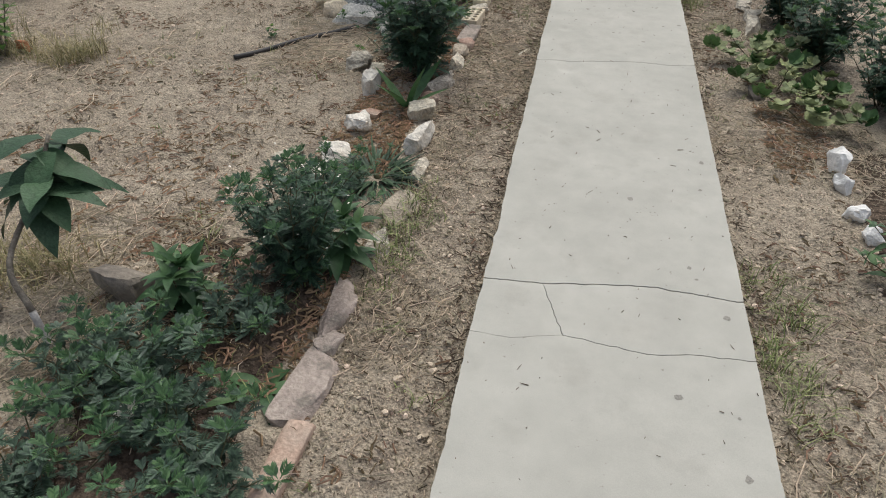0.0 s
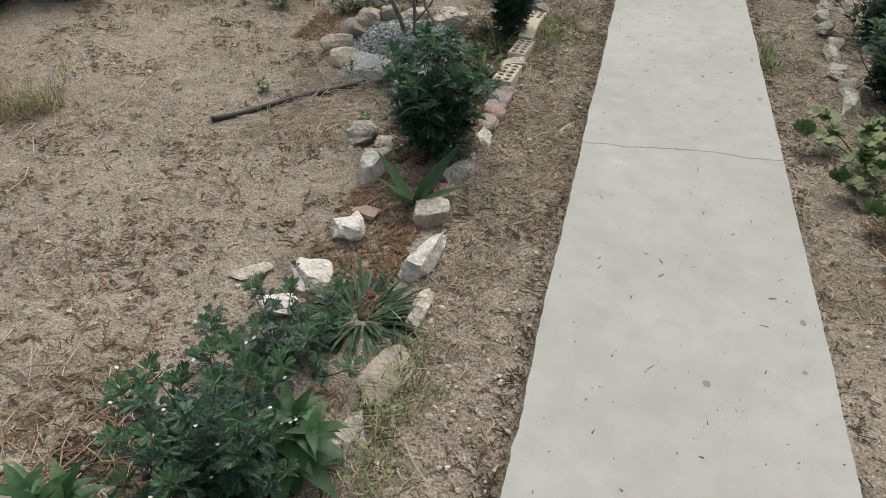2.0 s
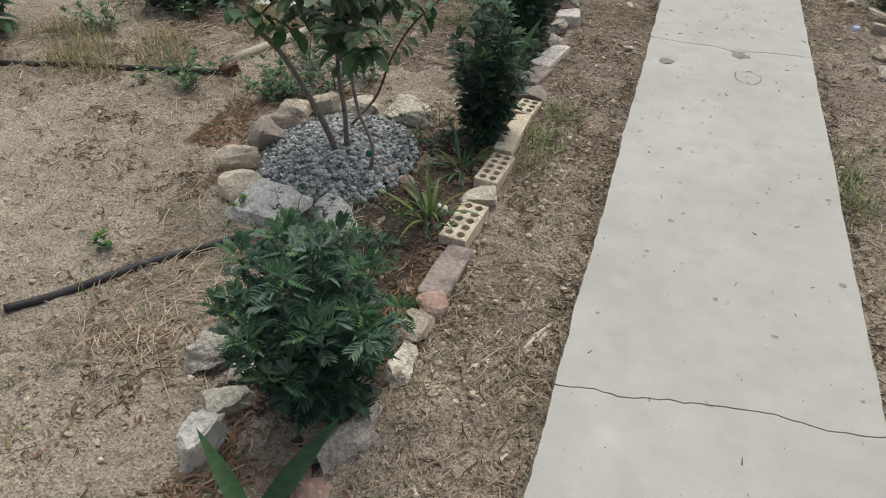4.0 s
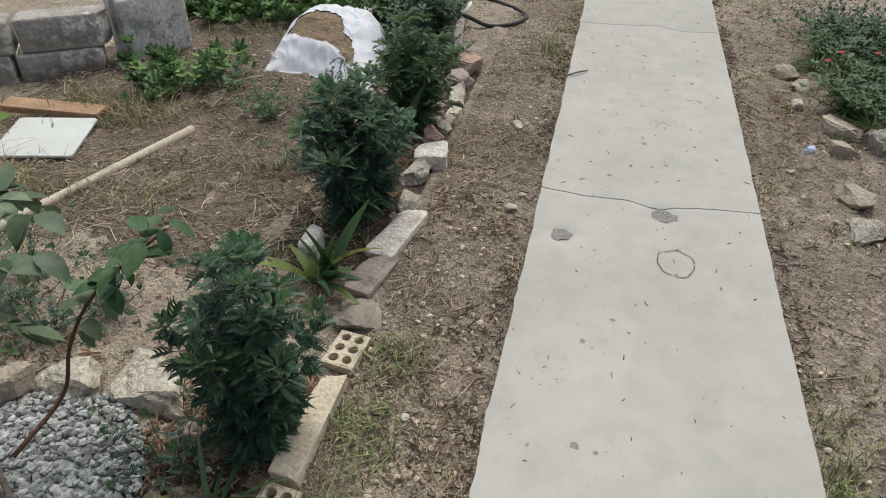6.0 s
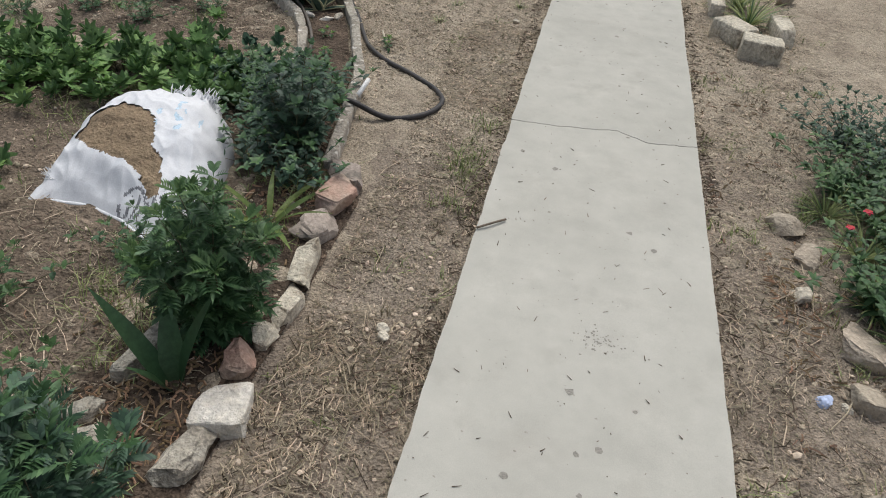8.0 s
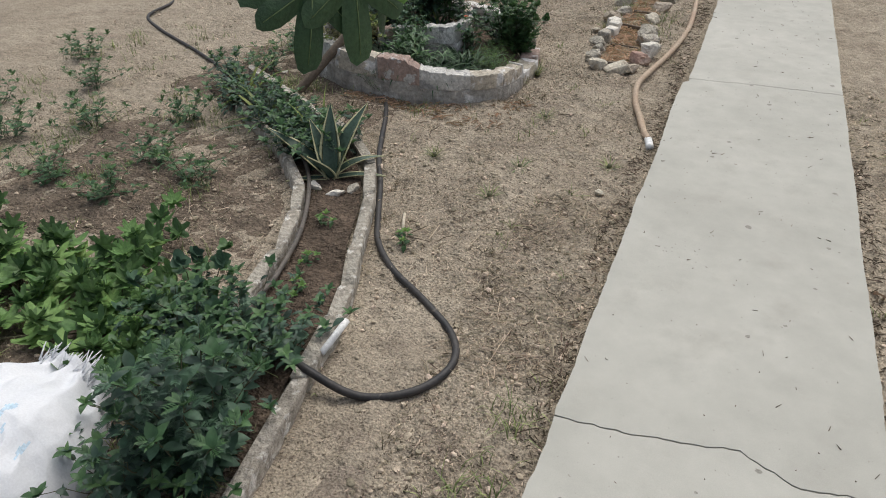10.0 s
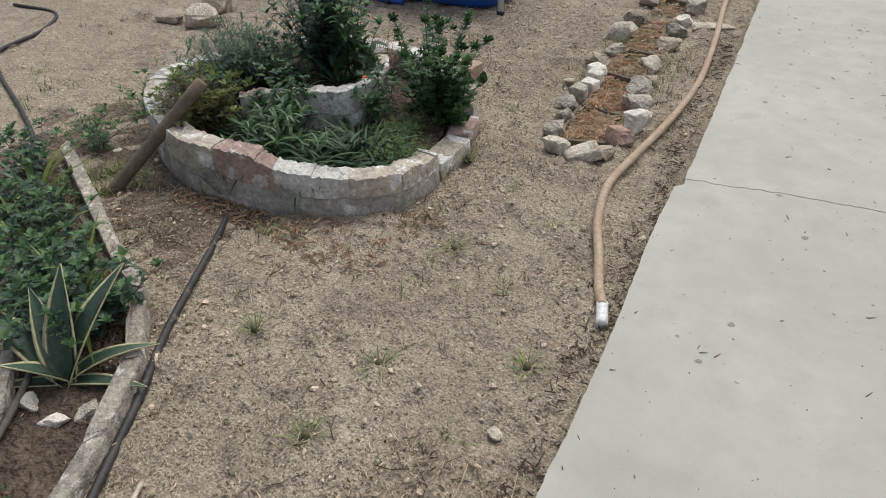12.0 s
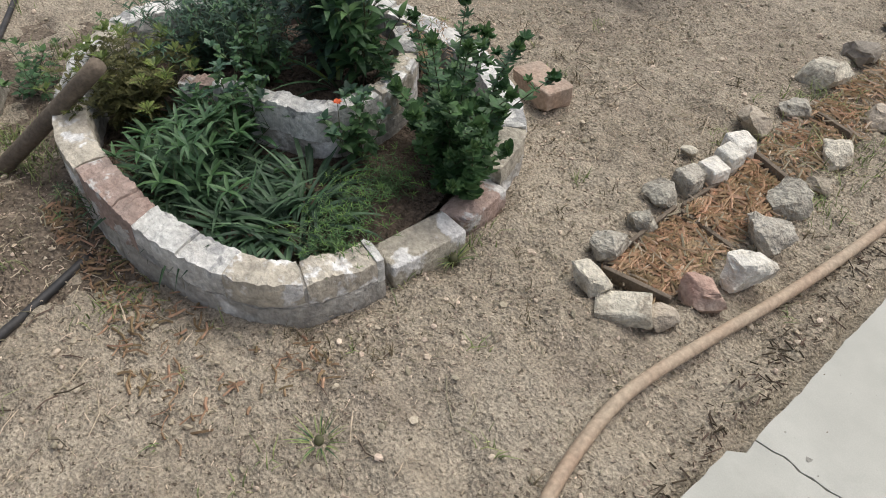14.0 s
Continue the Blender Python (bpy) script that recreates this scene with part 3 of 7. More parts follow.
tall_a = make_plant("shrub", -.99, 3.29, 10, foliage_plant(11, 18, .50, .205, CUT, .025, .10, .35, .16, .5), [MUG, MUG_YOUNG], LBL + " hiding the border bricks", "shrub", BORDER)
tall_b = make_plant("shrub", -.955, 4.75, 40, foliage_plant(12, 15, .60, .15, CUT, .022, .088, .4, .08, .5), [MUG, MUG_YOUNG], "tall narrow dark green shrub with deeply cut leaves", "shrub", BORDER)
tall_c = make_plant("shrub", -1.04, 5.75, 70, foliage_plant(13, 15, .53, .165, CUT, .022, .105, .35, .08, .5), [MUG, MUG_YOUNG], LBL + " beside the path border", "shrub", BORDER)
make_plant("shrub", -1.04, 6.50, 200, foliage_plant(14, 14, .50, .16, CUT, .024, .10, .35, .12, .45), [MUG_YOUNG, WEED], "fresh green shrub with deeply cut leaves", "shrub", BORDER)
# first stretch of the border
make_plant("shrub", -1.0, 1.62, 15, foliage_plant(21, 20, .46, .19, CUT, .022, .06, .45, .12, .55), [MUG, MUG_YOUNG], "dark green cut-leaved shrub with tiny white flowers", "shrub", BORDER)
fl, r = Buf(), rng(3)
for _ in range(26):
    a, e = r.uniform(0, 6.28), r.uniform(.05, .2)
    put(fl, blade(.009, .008, .1, 2), (math.cos(a) * e, math.sin(a) * e, r.uniform(.25, .46)), (math.cos(a), math.sin(a), .5))
tagged(part("flower", fl, WHITE_STONE, [o for o in scene.objects if o.name.startswith("shrub") and not o.parent][-1], "tiny white flowers"), kind="stuff")
MUG_GREY = mat("grey_green_cut_leaf", (.085, .138, .09), (.066, .11, .078), 7.0, 0.5, 0.0, 60.0, 0.4, island=0.4, through_leaf=0.14)
low_a = make_plant("low_shrub", -1.24, 1.10, 0, foliage_plant(22, 11, .23, .22, CUT, .022, .066, .35, .22, .45), [MUG_GREY, MUG_YOUNG], "low spreading dark green cut-leaved shrub", "shrub", BORDER)
for x, y, turn in ((-.97, .86, 120), (-1.08, 2.07, 190), (-1.36, .74, 240), (-1.10, 1.42, 300), (-1.42, 1.12, 30), (-1.16, .98, 80)):
    copy_thing(low_a, pose(x, y, gz(x, y) - .05, 0, 0, turn))
weed_a = make_plant("broad_leaved_weed", -1.30, 1.42, 0, foliage_plant(31, 4, .20, .06, LANCE, .02, .14, .25, .15, 0, .005, 7), [MUG_YOUNG, BROAD], "upright green weed with long pointed leaves", "plant", "broad-leaved weeds")
ob = copy_thing(weed_a, pose(-.89, 1.74, gz(-.89, 1.74), 0, 0, 80))
ob["label"] = "upright green weed with broad drooping pointed leaves"
make_plant("leafy_clump", -.93, 2.29, 0, strap_plant(41, 230, .15, .0105, .8, .7, 5, .09), [DAISY, DAISY], "dense dark green clump of narrow leaves", "plant")
make_plant("strap_leaved_plant", -.96, 2.92, 0, strap_plant(42, 6, .30, .055, 1.2, .12), [BROAD, BROAD], "single tuft of broad upright green leaves", "plant", "strap-leaved plants")
make_plant("strap_leaved_plant", -.93, 1.16, 30, strap_plant(43, 5, .22, .05, .4, .5), [BROAD, BROAD], "broad green strap leaves lying low", "plant", "strap-leaved plants")
# second stretch: lilies among the bricks
make_plant("lily_clump", -.97, 4.13, 0, strap_plant(44, 24, .24, .014, 1.3, .75, 6, .03), [YELLOWSTRAP, STRAP], "yellow-green arching lily clump behind hollow bricks", "plant", "lily clumps")
make_plant("lily_clump", -.97, 4.50, 0, strap_plant(45, 20, .23, .012, 1.3, .9, 6, .04), [BROAD, YELLOWSTRAP], "green arching lily clump beside a hollow brick", "plant", "lily clumps")
make_plant("strap_leaved_plant", -1.03, 5.40, 20, strap_plant(46, 5, .36, .072, 1.45, .16), [BROAD, BROAD], "tall broad green strap leaves, some yellowing", "plant", "strap-leaved plants")
make_plant("lily_clump", -1.06, 5.36, 20, strap_plant(49, 10, .28, .028, 1.1, .8), [YELLOWSTRAP, STRAP], "floppy yellow-green strap leaves under a shrub", "plant", "lily clumps")
make_plant("strap_leaved_plant", -1.05, 6.27, 120, strap_plant(47, 4, .33, .075, 1.4, .12), [STRAP, BROAD], "tall broad dark green strap leaves", "plant", "strap-leaved plants")
make_plant("strap_leaved_plant", -1.12, 7.02, 70, strap_plant(48, 8, .38, .028, 1.0, .45), [YELLOWSTRAP, YELLOWSTRAP], "yellowing thin strap leaves behind border stones", "plant", "strap-leaved plants")
# broad dark bush at the end of the trench
make_plant("shrub", -1.20, 7.50, 0, foliage_plant(23, 17, .42, .19, OVAL + CUT, .02, .072, .3, .08, .5), [MUG, MUG_YOUNG], "dark green rose-like bush at the trench end", "shrub", BORDER)
# undergrowth round the gravel ring
under = make_plant("undergrowth", -1.17, 3.72, 0, foliage_plant(24, 9, .17, .17, FINE + CUT, .022, .042, .4, .1, .3, .002), [MUG, BROAD], "low thin dark undergrowth among stones", "plant", "undergrowth")
for x, y, turn in ((-1.88, 5.02, 30), (-1.62, 5.08, 250), (-1.74, 4.94, 140), (-2.0, 5.2, 70), (-1.22, 3.55, 90), (-1.35, 3.86, 200), (-1.06, 3.92, 10), (-1.02, 2.2, 40), (-1.42, 1.0, 100), (-1.12, 4.62, 160)):
    copy_thing(under, pose(x, y, gz(x, y), 0, 0, turn))

# mallow-like plants with lobed leaves behind the sack
HOLLY = mat("soft_green_leaf", (.19, .33, .10), (.14, .265, .08), 9.0, .55, .15, 60.0, .35, island=.35, through_leaf=.25)
mal = make_plant("hollyhock_seedling", -2.42, 7.72, 0, foliage_plant(51, 14, .12, .30, PALM, .06, .17, .05, .45, .1, .003, 3), [HOLLY, WEED], "low green seedling with large lobed leaves", "plant", "lobed-leaf seedlings")
for x, y, turn in ((-2.02, 8.0, 130), (-2.28, 6.66, 210), (-1.62, 7.78, 300), (-2.74, 7.82, 20), (-2.22, 7.84, 75), (-2.60, 7.60, 250), (-1.84, 7.82, 160)):
    copy_thing(mal, pose(x, y, gz(x, y), 0, 0, turn))

# scattered low weeds on the plot behind
wild = make_plant("low_weed", -2.46, 8.46, 0, foliage_plant(53, 9, .16, .17, CUT + FINE + OVAL, .022, .05, .35, .1, .4, .0018), [MUG_YOUNG, WEED], "thin low green weed on sandy soil", "plant", "low weeds")
for x, y, turn in ((-2.81, 8.48, 40), (-2.52, 8.78, 90), (-3.34, 8.70, 150), (-3.73, 8.94, 200), (-3.05, 8.95, 260), (-2.21, 8.72, 300), (-3.5, 9.4, 20), (-2.7, 9.2, 120), (-3.1, 8.3, 75), (-3.9, 9.7, 160), (-2.95, 7.9, 210), (-1.72, 6.42, 30), (-2.05, 6.62, 120), (-1.42, 6.72, 80), (-2.32, 6.45, 270), (-1.35, 6.05, 190), (-2.72, 9.98, 60), (-2.8, 10.4, 30), (-2.38, 4.72, 50), (-1.98, 4.80, 20), (-1.86, 4.78, 230), (-3.2, 5.15, 330), (-2.9, 5.45, 100)):
    copy_thing(wild, pose(x, y, gz(x, y), 0, 0, turn))
make_plant("low_weed", -1.93, 9.90, 10, foliage_plant(54, 14, .19, .11, FINE, .02, .04, .5, .1, .4, .0015), [MUG_YOUNG, WEED], "thin feathery weed at the planter foot", "plant", "low weeds")
# plants crowding the trench
filler = make_plant("trench_plant", -2.13, 9.28, 0, foliage_plant(55, 11, .20, .15, OVAL + CUT, .024, .055, .35, .08, .4, .002), [MUG, BROAD], "leafy green plant crowding the trench", "plant", "plants in the trench")
for x, y, turn in ((-2.36, 9.40, 60), (-2.76, 9.70, 220), (-1.92, 9.10, 300), (-1.80, 9.06, 30), (-1.98, 9.22, 200), (-1.76, 9.18, 120)):
    copy_thing(filler, pose(x, y, gz(x, y) + .01, 0, 0, turn))
for x, y, seed in ((-2.56, 9.56, 91), (-2.24, 9.30, 92), (-1.86, 9.18, 93)):
    make_plant("trench_lily", x, y, seed * 7, strap_plant(seed, 16, .30, .018, 1.1, .6), [YELLOWSTRAP, STRAP], "thin yellow-green strap leaves in the trench", "plant", "lilies in the trench", gz(x, y) + .01)

# right side of the path
squash = make_plant("squash_plant", .80, 3.55, 0, foliage_plant(52, 6, .17, .25, ROUND, .08, .14, .15, .5, .2, .003, 2), [MALLOW, WEED], "sprawling squash plant with dull yellow-green leaves", "plant", "squash plants")
for x, y, turn in ((.90, 3.22, 120), (.76, 3.85, 220)):
    copy_thing(squash, pose(x, y, gz(x, y), 0, 0, turn))
right_bush = make_plant("shrub", 1.08, 3.95, 0, foliage_plant(25, 24, .42, .26, CUT, .024, .075, .45, .1, .55), [MUG, BROAD], "dark green feathery bush beside squash leaves", "shrub", "bushes across the path")
for x, y, turn in ((1.30, 3.45, 90), (1.02, 4.55, 160), (1.38, 2.95, 30), (1.12, 5.4, 250)):
    copy_thing(right_bush, pose(x, y, gz(x, y), 0, 0, turn))
make_plant("low_shrub", 1.0, 2.05, 0, foliage_plant(26, 14, .2, .2, LANCE + FINE, .03, .08, .5, .1, .3), [BROAD, STRAP], "low green weedy clump beside white stones", "plant")
rose = make_plant("ground_cover_bush", 1.14, 7.62, 0, foliage_plant(27, 22, .20, .30, LANCE + OVAL, .017, .058, .35, .05, .5, .002), [BROAD, WEED], "low dark green bush with red flowers", "shrub", "ground-cover bushes")
for x, y, turn in ((.98, 7.22, 100), (1.34, 8.0, 200), (1.5, 7.6, 20), (1.20, 7.02, 300), (1.0, 7.95, 60), (1.4, 7.2, 150)):
    copy_thing(rose, pose(x, y, gz(x, y), 0, 0, turn))
mound_shrub = make_plant("dense_shrub", 1.20, 8.15, 0, foliage_plant(28, 24, .22, .32, OVAL, .018, .040, .4, .05, .6, .002), [MUG, MUG], "dense dark small-leaved mound-shaped shrub", "shrub", "mound shrubs")
for x, y, turn in ((1.48, 8.42, 90), (1.40, 7.98, 210), (1.12, 8.42, 300), (1.62, 8.12, 30)):
    copy_thing(mound_shrub, pose(x, y, gz(x, y), 0, 0, turn))
blades = make_plant("grass_clump", .98, 7.50, 0, strap_plant(83, 80, .17, .006, 1.0, .55, 4), [GRASS, WEED], "fine green grass clump among low bushes", "plant", "grass clumps")
for x, y, turn in ((.90, 7.75, 40), (1.08, 7.78, 90), (1.12, 7.30, 160), (.96, 7.22, 230), (1.25, 7.55, 310), (1.02, 7.02, 20), (1.22, 7.12, 75)):
    copy_thing(blades, pose(x, y, gz(x, y), 0, 0, turn))
for x, y, z in ((1.08, 7.48, .16), (1.16, 7.52, .18), (.93, 7.53, .13), (.85, 7.42, .12), (1.24, 7.50, .17)):
    ob = thing("red_flower", x, y, z, 0, "small red flower over a low bush", "flower", "red flowers")
    b = Buf()
    for k in range(9):
        put(b, blade(.019, .015, .5, 3, .2), (0, 0, 0), (math.cos(k * 2.4), math.sin(k * 2.4), .3 + .08 * k))
    part("petals", b, RED, ob)
    b = Buf()
    tube(b, [(0, 0, -.2), (.004, 0, -.1), (0, 0, 0)], .0014, .001, 5)
    part("stalk", b, STEM, ob)


# ---- trees ----
def tree_branch(buf, pts, r0, r1, m=0):
    tube(buf, smooth_line(pts, 5), r0, r1, 8, m)


def leafy_twig(leaf, twig, line, r, tpls, size, every=.025, m=0):
    for a, b in zip(line, line[1:]):
        a, b = np.array(a), np.array(b)
        n = max(1, int(np.linalg.norm(b - a) / every))
        for k in range(n):
            p = a + (b - a) * (k + r.random()) / n
            az, el = r.uniform(0, 6.28), r.uniform(-.7, .5)
            q = p + np.array((math.cos(az), math.sin(az), .2)) * .02
            put(leaf, r.choice(tpls), q, (math.cos(az) * math.cos(el), math.sin(az) * math.cos(el), math.sin(el)), (0, 0, 1.0), size * r.uniform(.7, 1.2), m)


apple = thing("apple_tree", -1.43, 4.38, gz(-1.43, 4.38) - .02, 0, "young apple tree with grey stems in a gravel ring", "tree")
tr, tw, lf, r = Buf(), Buf(), Buf(), rng(77)
tree_branch(tr, [(0, 0, 0), (-.08, 0, .20), (-.21, .01, .41), (-.27, -.08, .56), (-.28, -.17, .67), (-.29, -.32, .87)], .014, .006)
tree_branch(tr, [(.01, .02, 0), (.01, .03, .2), (-.03, .08, .36), (-.02, .08, .56), (.08, 0, .8), (.12, -.02, 1.0)], .011, .005)
tree_branch(tr, [(.14, -.08, 0), (.16, -.06, .15), (.07, .02, .25), (.05, .03, .42), (.12, -.02, .7)], .009, .004)
for pts, ra, rb in (([(.0, .1, .13), (.05, .24, .20), (.11, .26, .36), (.20, .29, .51), (.36, .36, .66)], .006, .003), ([(-.02, .08, .56), (.15, -.15, .72), (.25, -.3, .82)], .004, .002), ([(-.27, -.08, .56), (-.1, -.05, .72), (.02, .05, .85)], .004, .002)):
    tw = Buf()
    tree_branch(tw, pts, ra, rb)
    part("branch", tw, REDBARK, apple, "thin reddish branch")
part("trunk", tr, BARK, apple)
for line, n in (([(.08, 0, .62), (.12, -.02, 1.0)], .004), ([(-.02, .08, .45), (.08, 0, .8)], .006), ([(.20, .29, .50), (.36, .36, .68)], .010), ([(.11, .26, .38), (.20, .29, .5)], .02),
                ([(.1, -.1, .7), (.27, -.3, .86)], .006), ([(-.1, -.05, .72), (.05, .05, .88)], .005), ([(.05, -.02, .58), (.2, .0, .7), (.3, .02, .66)], .006), ([(-.2, -.1, .7), (-.02, -.22, .74), (.14, -.26, .76)], .006), ([(-.12, .0, .6), (.0, -.1, .62), (.12, -.1, .6)], .006), ([(-.05, .1, .75), (.12, .2, .8), (.25, .2, .78)], .006), ([(.1, -.2, .62), (.26, -.2, .66)], .007),
                ([(-.27, -.1, .62), (-.29, -.3, .86)], .04), ([(.1, -.05, .9), (.2, .1, 1.02)], .011), ([(-.15, -.02, .75), (-.05, .15, .95)], .012), ([(.0, .05, .36), (.02, .06, .55)], .013), ([(-.1, -.05, .62), (-.32, .0, .78)], .008), ([(-.1, .1, .66), (-.3, .2, .76)], .009), ([(-.05, -.15, .58), (-.25, -.2, .66)], .009), ([(.1, -.18, .55), (.26, -.22, .60)], .008), ([(.0, .2, .7), (-.1, .38, .8)], .009), ([(.15, .05, .75), (.3, .1, .78)], .009)):
    leafy_twig(lf, tw, line, r, OVAL, .07, n, 1 if r.random() < .25 else 0)
shoot, r2 = Buf(), rng(79)
tube(shoot, smooth_line([(.14, -.02, .78), (.26, .02, .92), (.35, .02, 1.06)], 3), .003, .002, 5)
for k in range(12):
    h = .6 + .4 * k / 11
    put(shoot, OVAL[k % 3], (.14 + .21 * h, -.02 + .04 * h, .78 + .28 * h), (math.cos(k * 2.4), math.sin(k * 2.4), 1.1 * h - .4), (0, 0, 1.0), .105 * r2.uniform(.7, 1.1), 0)
part("young_shoot", shoot, mat("fresh_shoot_leaf", (.27, .42, .09), (.20, .34, .075), 9.0, .45, .1, 60.0, .4, island=.25, through_leaf=.35), apple, "fresh bright green shoot")
part("crown", lf, [mat("apple_leaf_green", (.155, .215, .122), (.112, .165, .092), 9.0, .5, .1, 60.0, .4, island=.4, through_leaf=.22), BROAD], apple)
b = Buf()
tube(b, [(.145, -.065, .115), (.15, -.064, .13)], .013, .013, 8)
part("tie", b, mat("green_twine", (.02, .20, .13), (.02, .16, .11), 30.0, .7, .2), apple, "green plastic tie")

loq = thing("young_loquat_tree", -1.63, 1.20, gz(-1.63, 1.20) - .02, 0, "young tree with large ribbed leaves, whitewashed stem", "tree")
tr, lm, lf, r = Buf(), Buf(), Buf(), rng(78)
tree_branch(lm, [(.03, -.02, 0), (-.0, 0, .14)], .012, .010)
tree_branch(tr, [(0, 0, .14), (-.07, .06, .26), (-.06, .24, .40), (-.05, .34, .52)], .010, .006)
for k in range(24):
    az, el, h = k * 2.4, r.uniform(-.35, .5), .38 + .15 * r.random()
    put(lf, blade(r.uniform(.15, .23), .078, r.uniform(.2, .5), 8, .2, .9, .05), (-.07 + .05 * r.random(), .22 + (h - .38) * .8, h), (math.cos(az) * math.cos(el), math.sin(az) * math.cos(el), math.sin(el)))
part("whitewashed_base", lm, LIME, loq, "whitewashed lower stem")
part("trunk", tr, BARK, loq)
part("crown", lf, LOQUAT, loq)


def fig_leaf_buf(size):
    """A palm-shaped leaf with five blunt lobes, hanging along y, with raised veins."""
    v, f, n = [(0, 0, 0)], [], 64
    lobes = ((0, 1.0), (.92, .80), (-.92, .80), (1.85, .54), (-1.85, .54))
    for ring in (.33, .66, 1.0):
        for k in range(n):
            a = -2.7 + 5.4 * k / (n - 1)
            e = .20
            for c, h in lobes:
                e = max(e, .34 + (h - .34) * math.exp(-abs((a - c) / .33) ** 3)) if abs(a - c) < 1.0 else e
            e *= 1 + .025 * math.sin(a * 23)
            e = e if ring == 1.0 else e * ring
            v.append((e * math.sin(a) * size, e * math.cos(a) * size, (-.22 * e * e + .03 * math.cos(a * 7)) * size))
    for k in range(n - 1):
        f.append((0, k + 2, k + 1))
        for q in (0, n):
            f.append((q + k + 1, q + k + 2, q + n + k + 2, q + n + k + 1))
    leaf, vein = Buf(), Buf()
    leaf.add(v, f)
    for c, h in lobes:
        tube(vein, [(t * h * size * math.sin(c), t * h * size * math.cos(c), (-.22 * (t * h) ** 2 + .034) * size) for t in (.02, .3, .6, .9)], size * .011, size * .004, 5)
    tube(vein, [(0, 0, .02 * size), (0, -.15 * size, .05 * size), (0, -.35 * size, .16 * size)], size * .014, size * .014, 5)
    return leaf, vein


fig = thing("fig_tree", -3.85, 8.25, gz(-3.85, 8.25), 0, "fig sapling with large lobed leaves over the trench", "tree")
tr = Buf()
tree_branch(tr, [(0, 0, -.03), (.05, .02, .5), (.3, .02, 1.0), (.9, 0, 1.28), (1.9, 0, 1.34), (2.72, -.06, 1.26), (2.93, -.16, 1.21)], .022, .006)
part("trunk", tr, BARK, fig)
for x, y, z, way, up, size, m in ((-.935, 8.00, 1.075, (.045, -.040, -.169), (.8, -.5, .35), .18, FIG), (-.925, 8.10, 1.10, (.045, -.02, -.16), (.62, .70, .25), .17, FIG),
                                  (-.885, 8.10, 1.125, (.105, .066, -.09), (.45, -.6, .65), .155, FIG_LIGHT), (-.99, 7.93, 1.06, (.02, -.06, -.17), (.8, -.5, .35), .17, FIG),
                                  (-.95, 8.06, 1.16, (-.06, -.12, -.02), (.5, -.5, .7), .13, FIG), (-1.15, 8.10, 1.12, (-.1, -.5, -.35), (.4, -.5, .7), .19, FIG)):
    leaf, vein = fig_leaf_buf(size)
    m4 = Matrix(basis(way, up).tolist()).to_4x4()
    ob = part("leaf", leaf, m, fig)
    ob.matrix_basis = Matrix.Translation((x + 3.85, y - 8.25, z - gz(-3.85, 8.25))) @ m4
    part("leaf_rib", vein, VEIN, ob)


# ---- browner, dug soil ----
def soil_patch(name, x0, x1, y0, y1, material, label, rise=.016):
    nx, ny = int((x1 - x0) / .03), int((y1 - y0) / .03)
    v = []

    def rule(x, y):
        u, w = (x - x0) / (x1 - x0), (y - y0) / (y1 - y0)
        rim = min(1, 5 * min(u, 1 - u) if x1 - x0 > .7 else 7 * u, 5 * min(w, 1 - w)) if x0 < 0 else min(1, 5 * (1 - u) if x0 < .5 else 5 * min(u, 1 - u), 5 * min(w, 1 - w))
        return gz(x, y) - .03 + (.03 + rise) * rim + .014 * nz(x * 2.3, y * 2.3, 90) + .007 * nz(x * 12, y * 12, 91) + .003 * nz(x * 34, y * 34, 92)

    ZONES.append((x0, x1, y0, y1, rule))
    for j in range(ny + 1):
        for i in range(nx + 1):
            u, w = i / nx, j / ny
            x, y = x0 + (x1 - x0) * u, y0 + (y1 - y0) * w
            v.append((x, y, rule(x, y)))
    b = Buf()
    b.add(v, [(j * (nx + 1) + i, j * (nx + 1) + i + 1, (j + 1) * (nx + 1) + i + 1, (j + 1) * (nx + 1) + i) for j in range(ny) for i in range(nx)])
    return tagged(part(name, b, material), label, "soil", kind="structure")


soil_patch("tilled_soil", -3.3, -.98, 4.9, 8.3, TILLED, "browner tilled soil behind the border")
soil_patch("tilled_soil", -3.3, -1.45, 7.9, 9.35, TILLED, "browner tilled soil beside the trench", .01)
soil_patch("strip_soil", -3.3, -1.5, 9.35, 10.6, TILLED, "browner damp soil at the planter foot", .006)
soil_patch("bed_soil", -1.62, -.80, .4, 2.05, SOIL, "dark soil under the border plants", .008)
soil_patch("bed_soil", -1.32, -.84, 2.9, 5.2, SOIL, "dark soil under the border plants", .006)
soil_patch("bed_soil", -1.34, -.86, 5.0, 7.7, SOIL, "dark soil under the border plants", .012)
soil_patch("strip_soil", -.97, -.30, 4.3, 8.4, STRIPSOIL, "trodden brown soil between border and path", .006)
soil_patch("strip_soil", .30, 1.25, 3.6, 9.0, STRIPSOIL, "trodden brown soil across the path", .006)
soil_patch("bed_soil", .78, 2.0, 1.6, 3.2, SOIL, "dark soil of the bed across the path", .008)

# ---- border stones and bricks along the bed ----
def brick(x, y, lx, ly, h, rz, material, label, tilt=0.0, z=None, group="border stones"):
    return rock(x, y, lx, ly, h, rz, material, label, group, .22, .5, "brick", z, tilt)


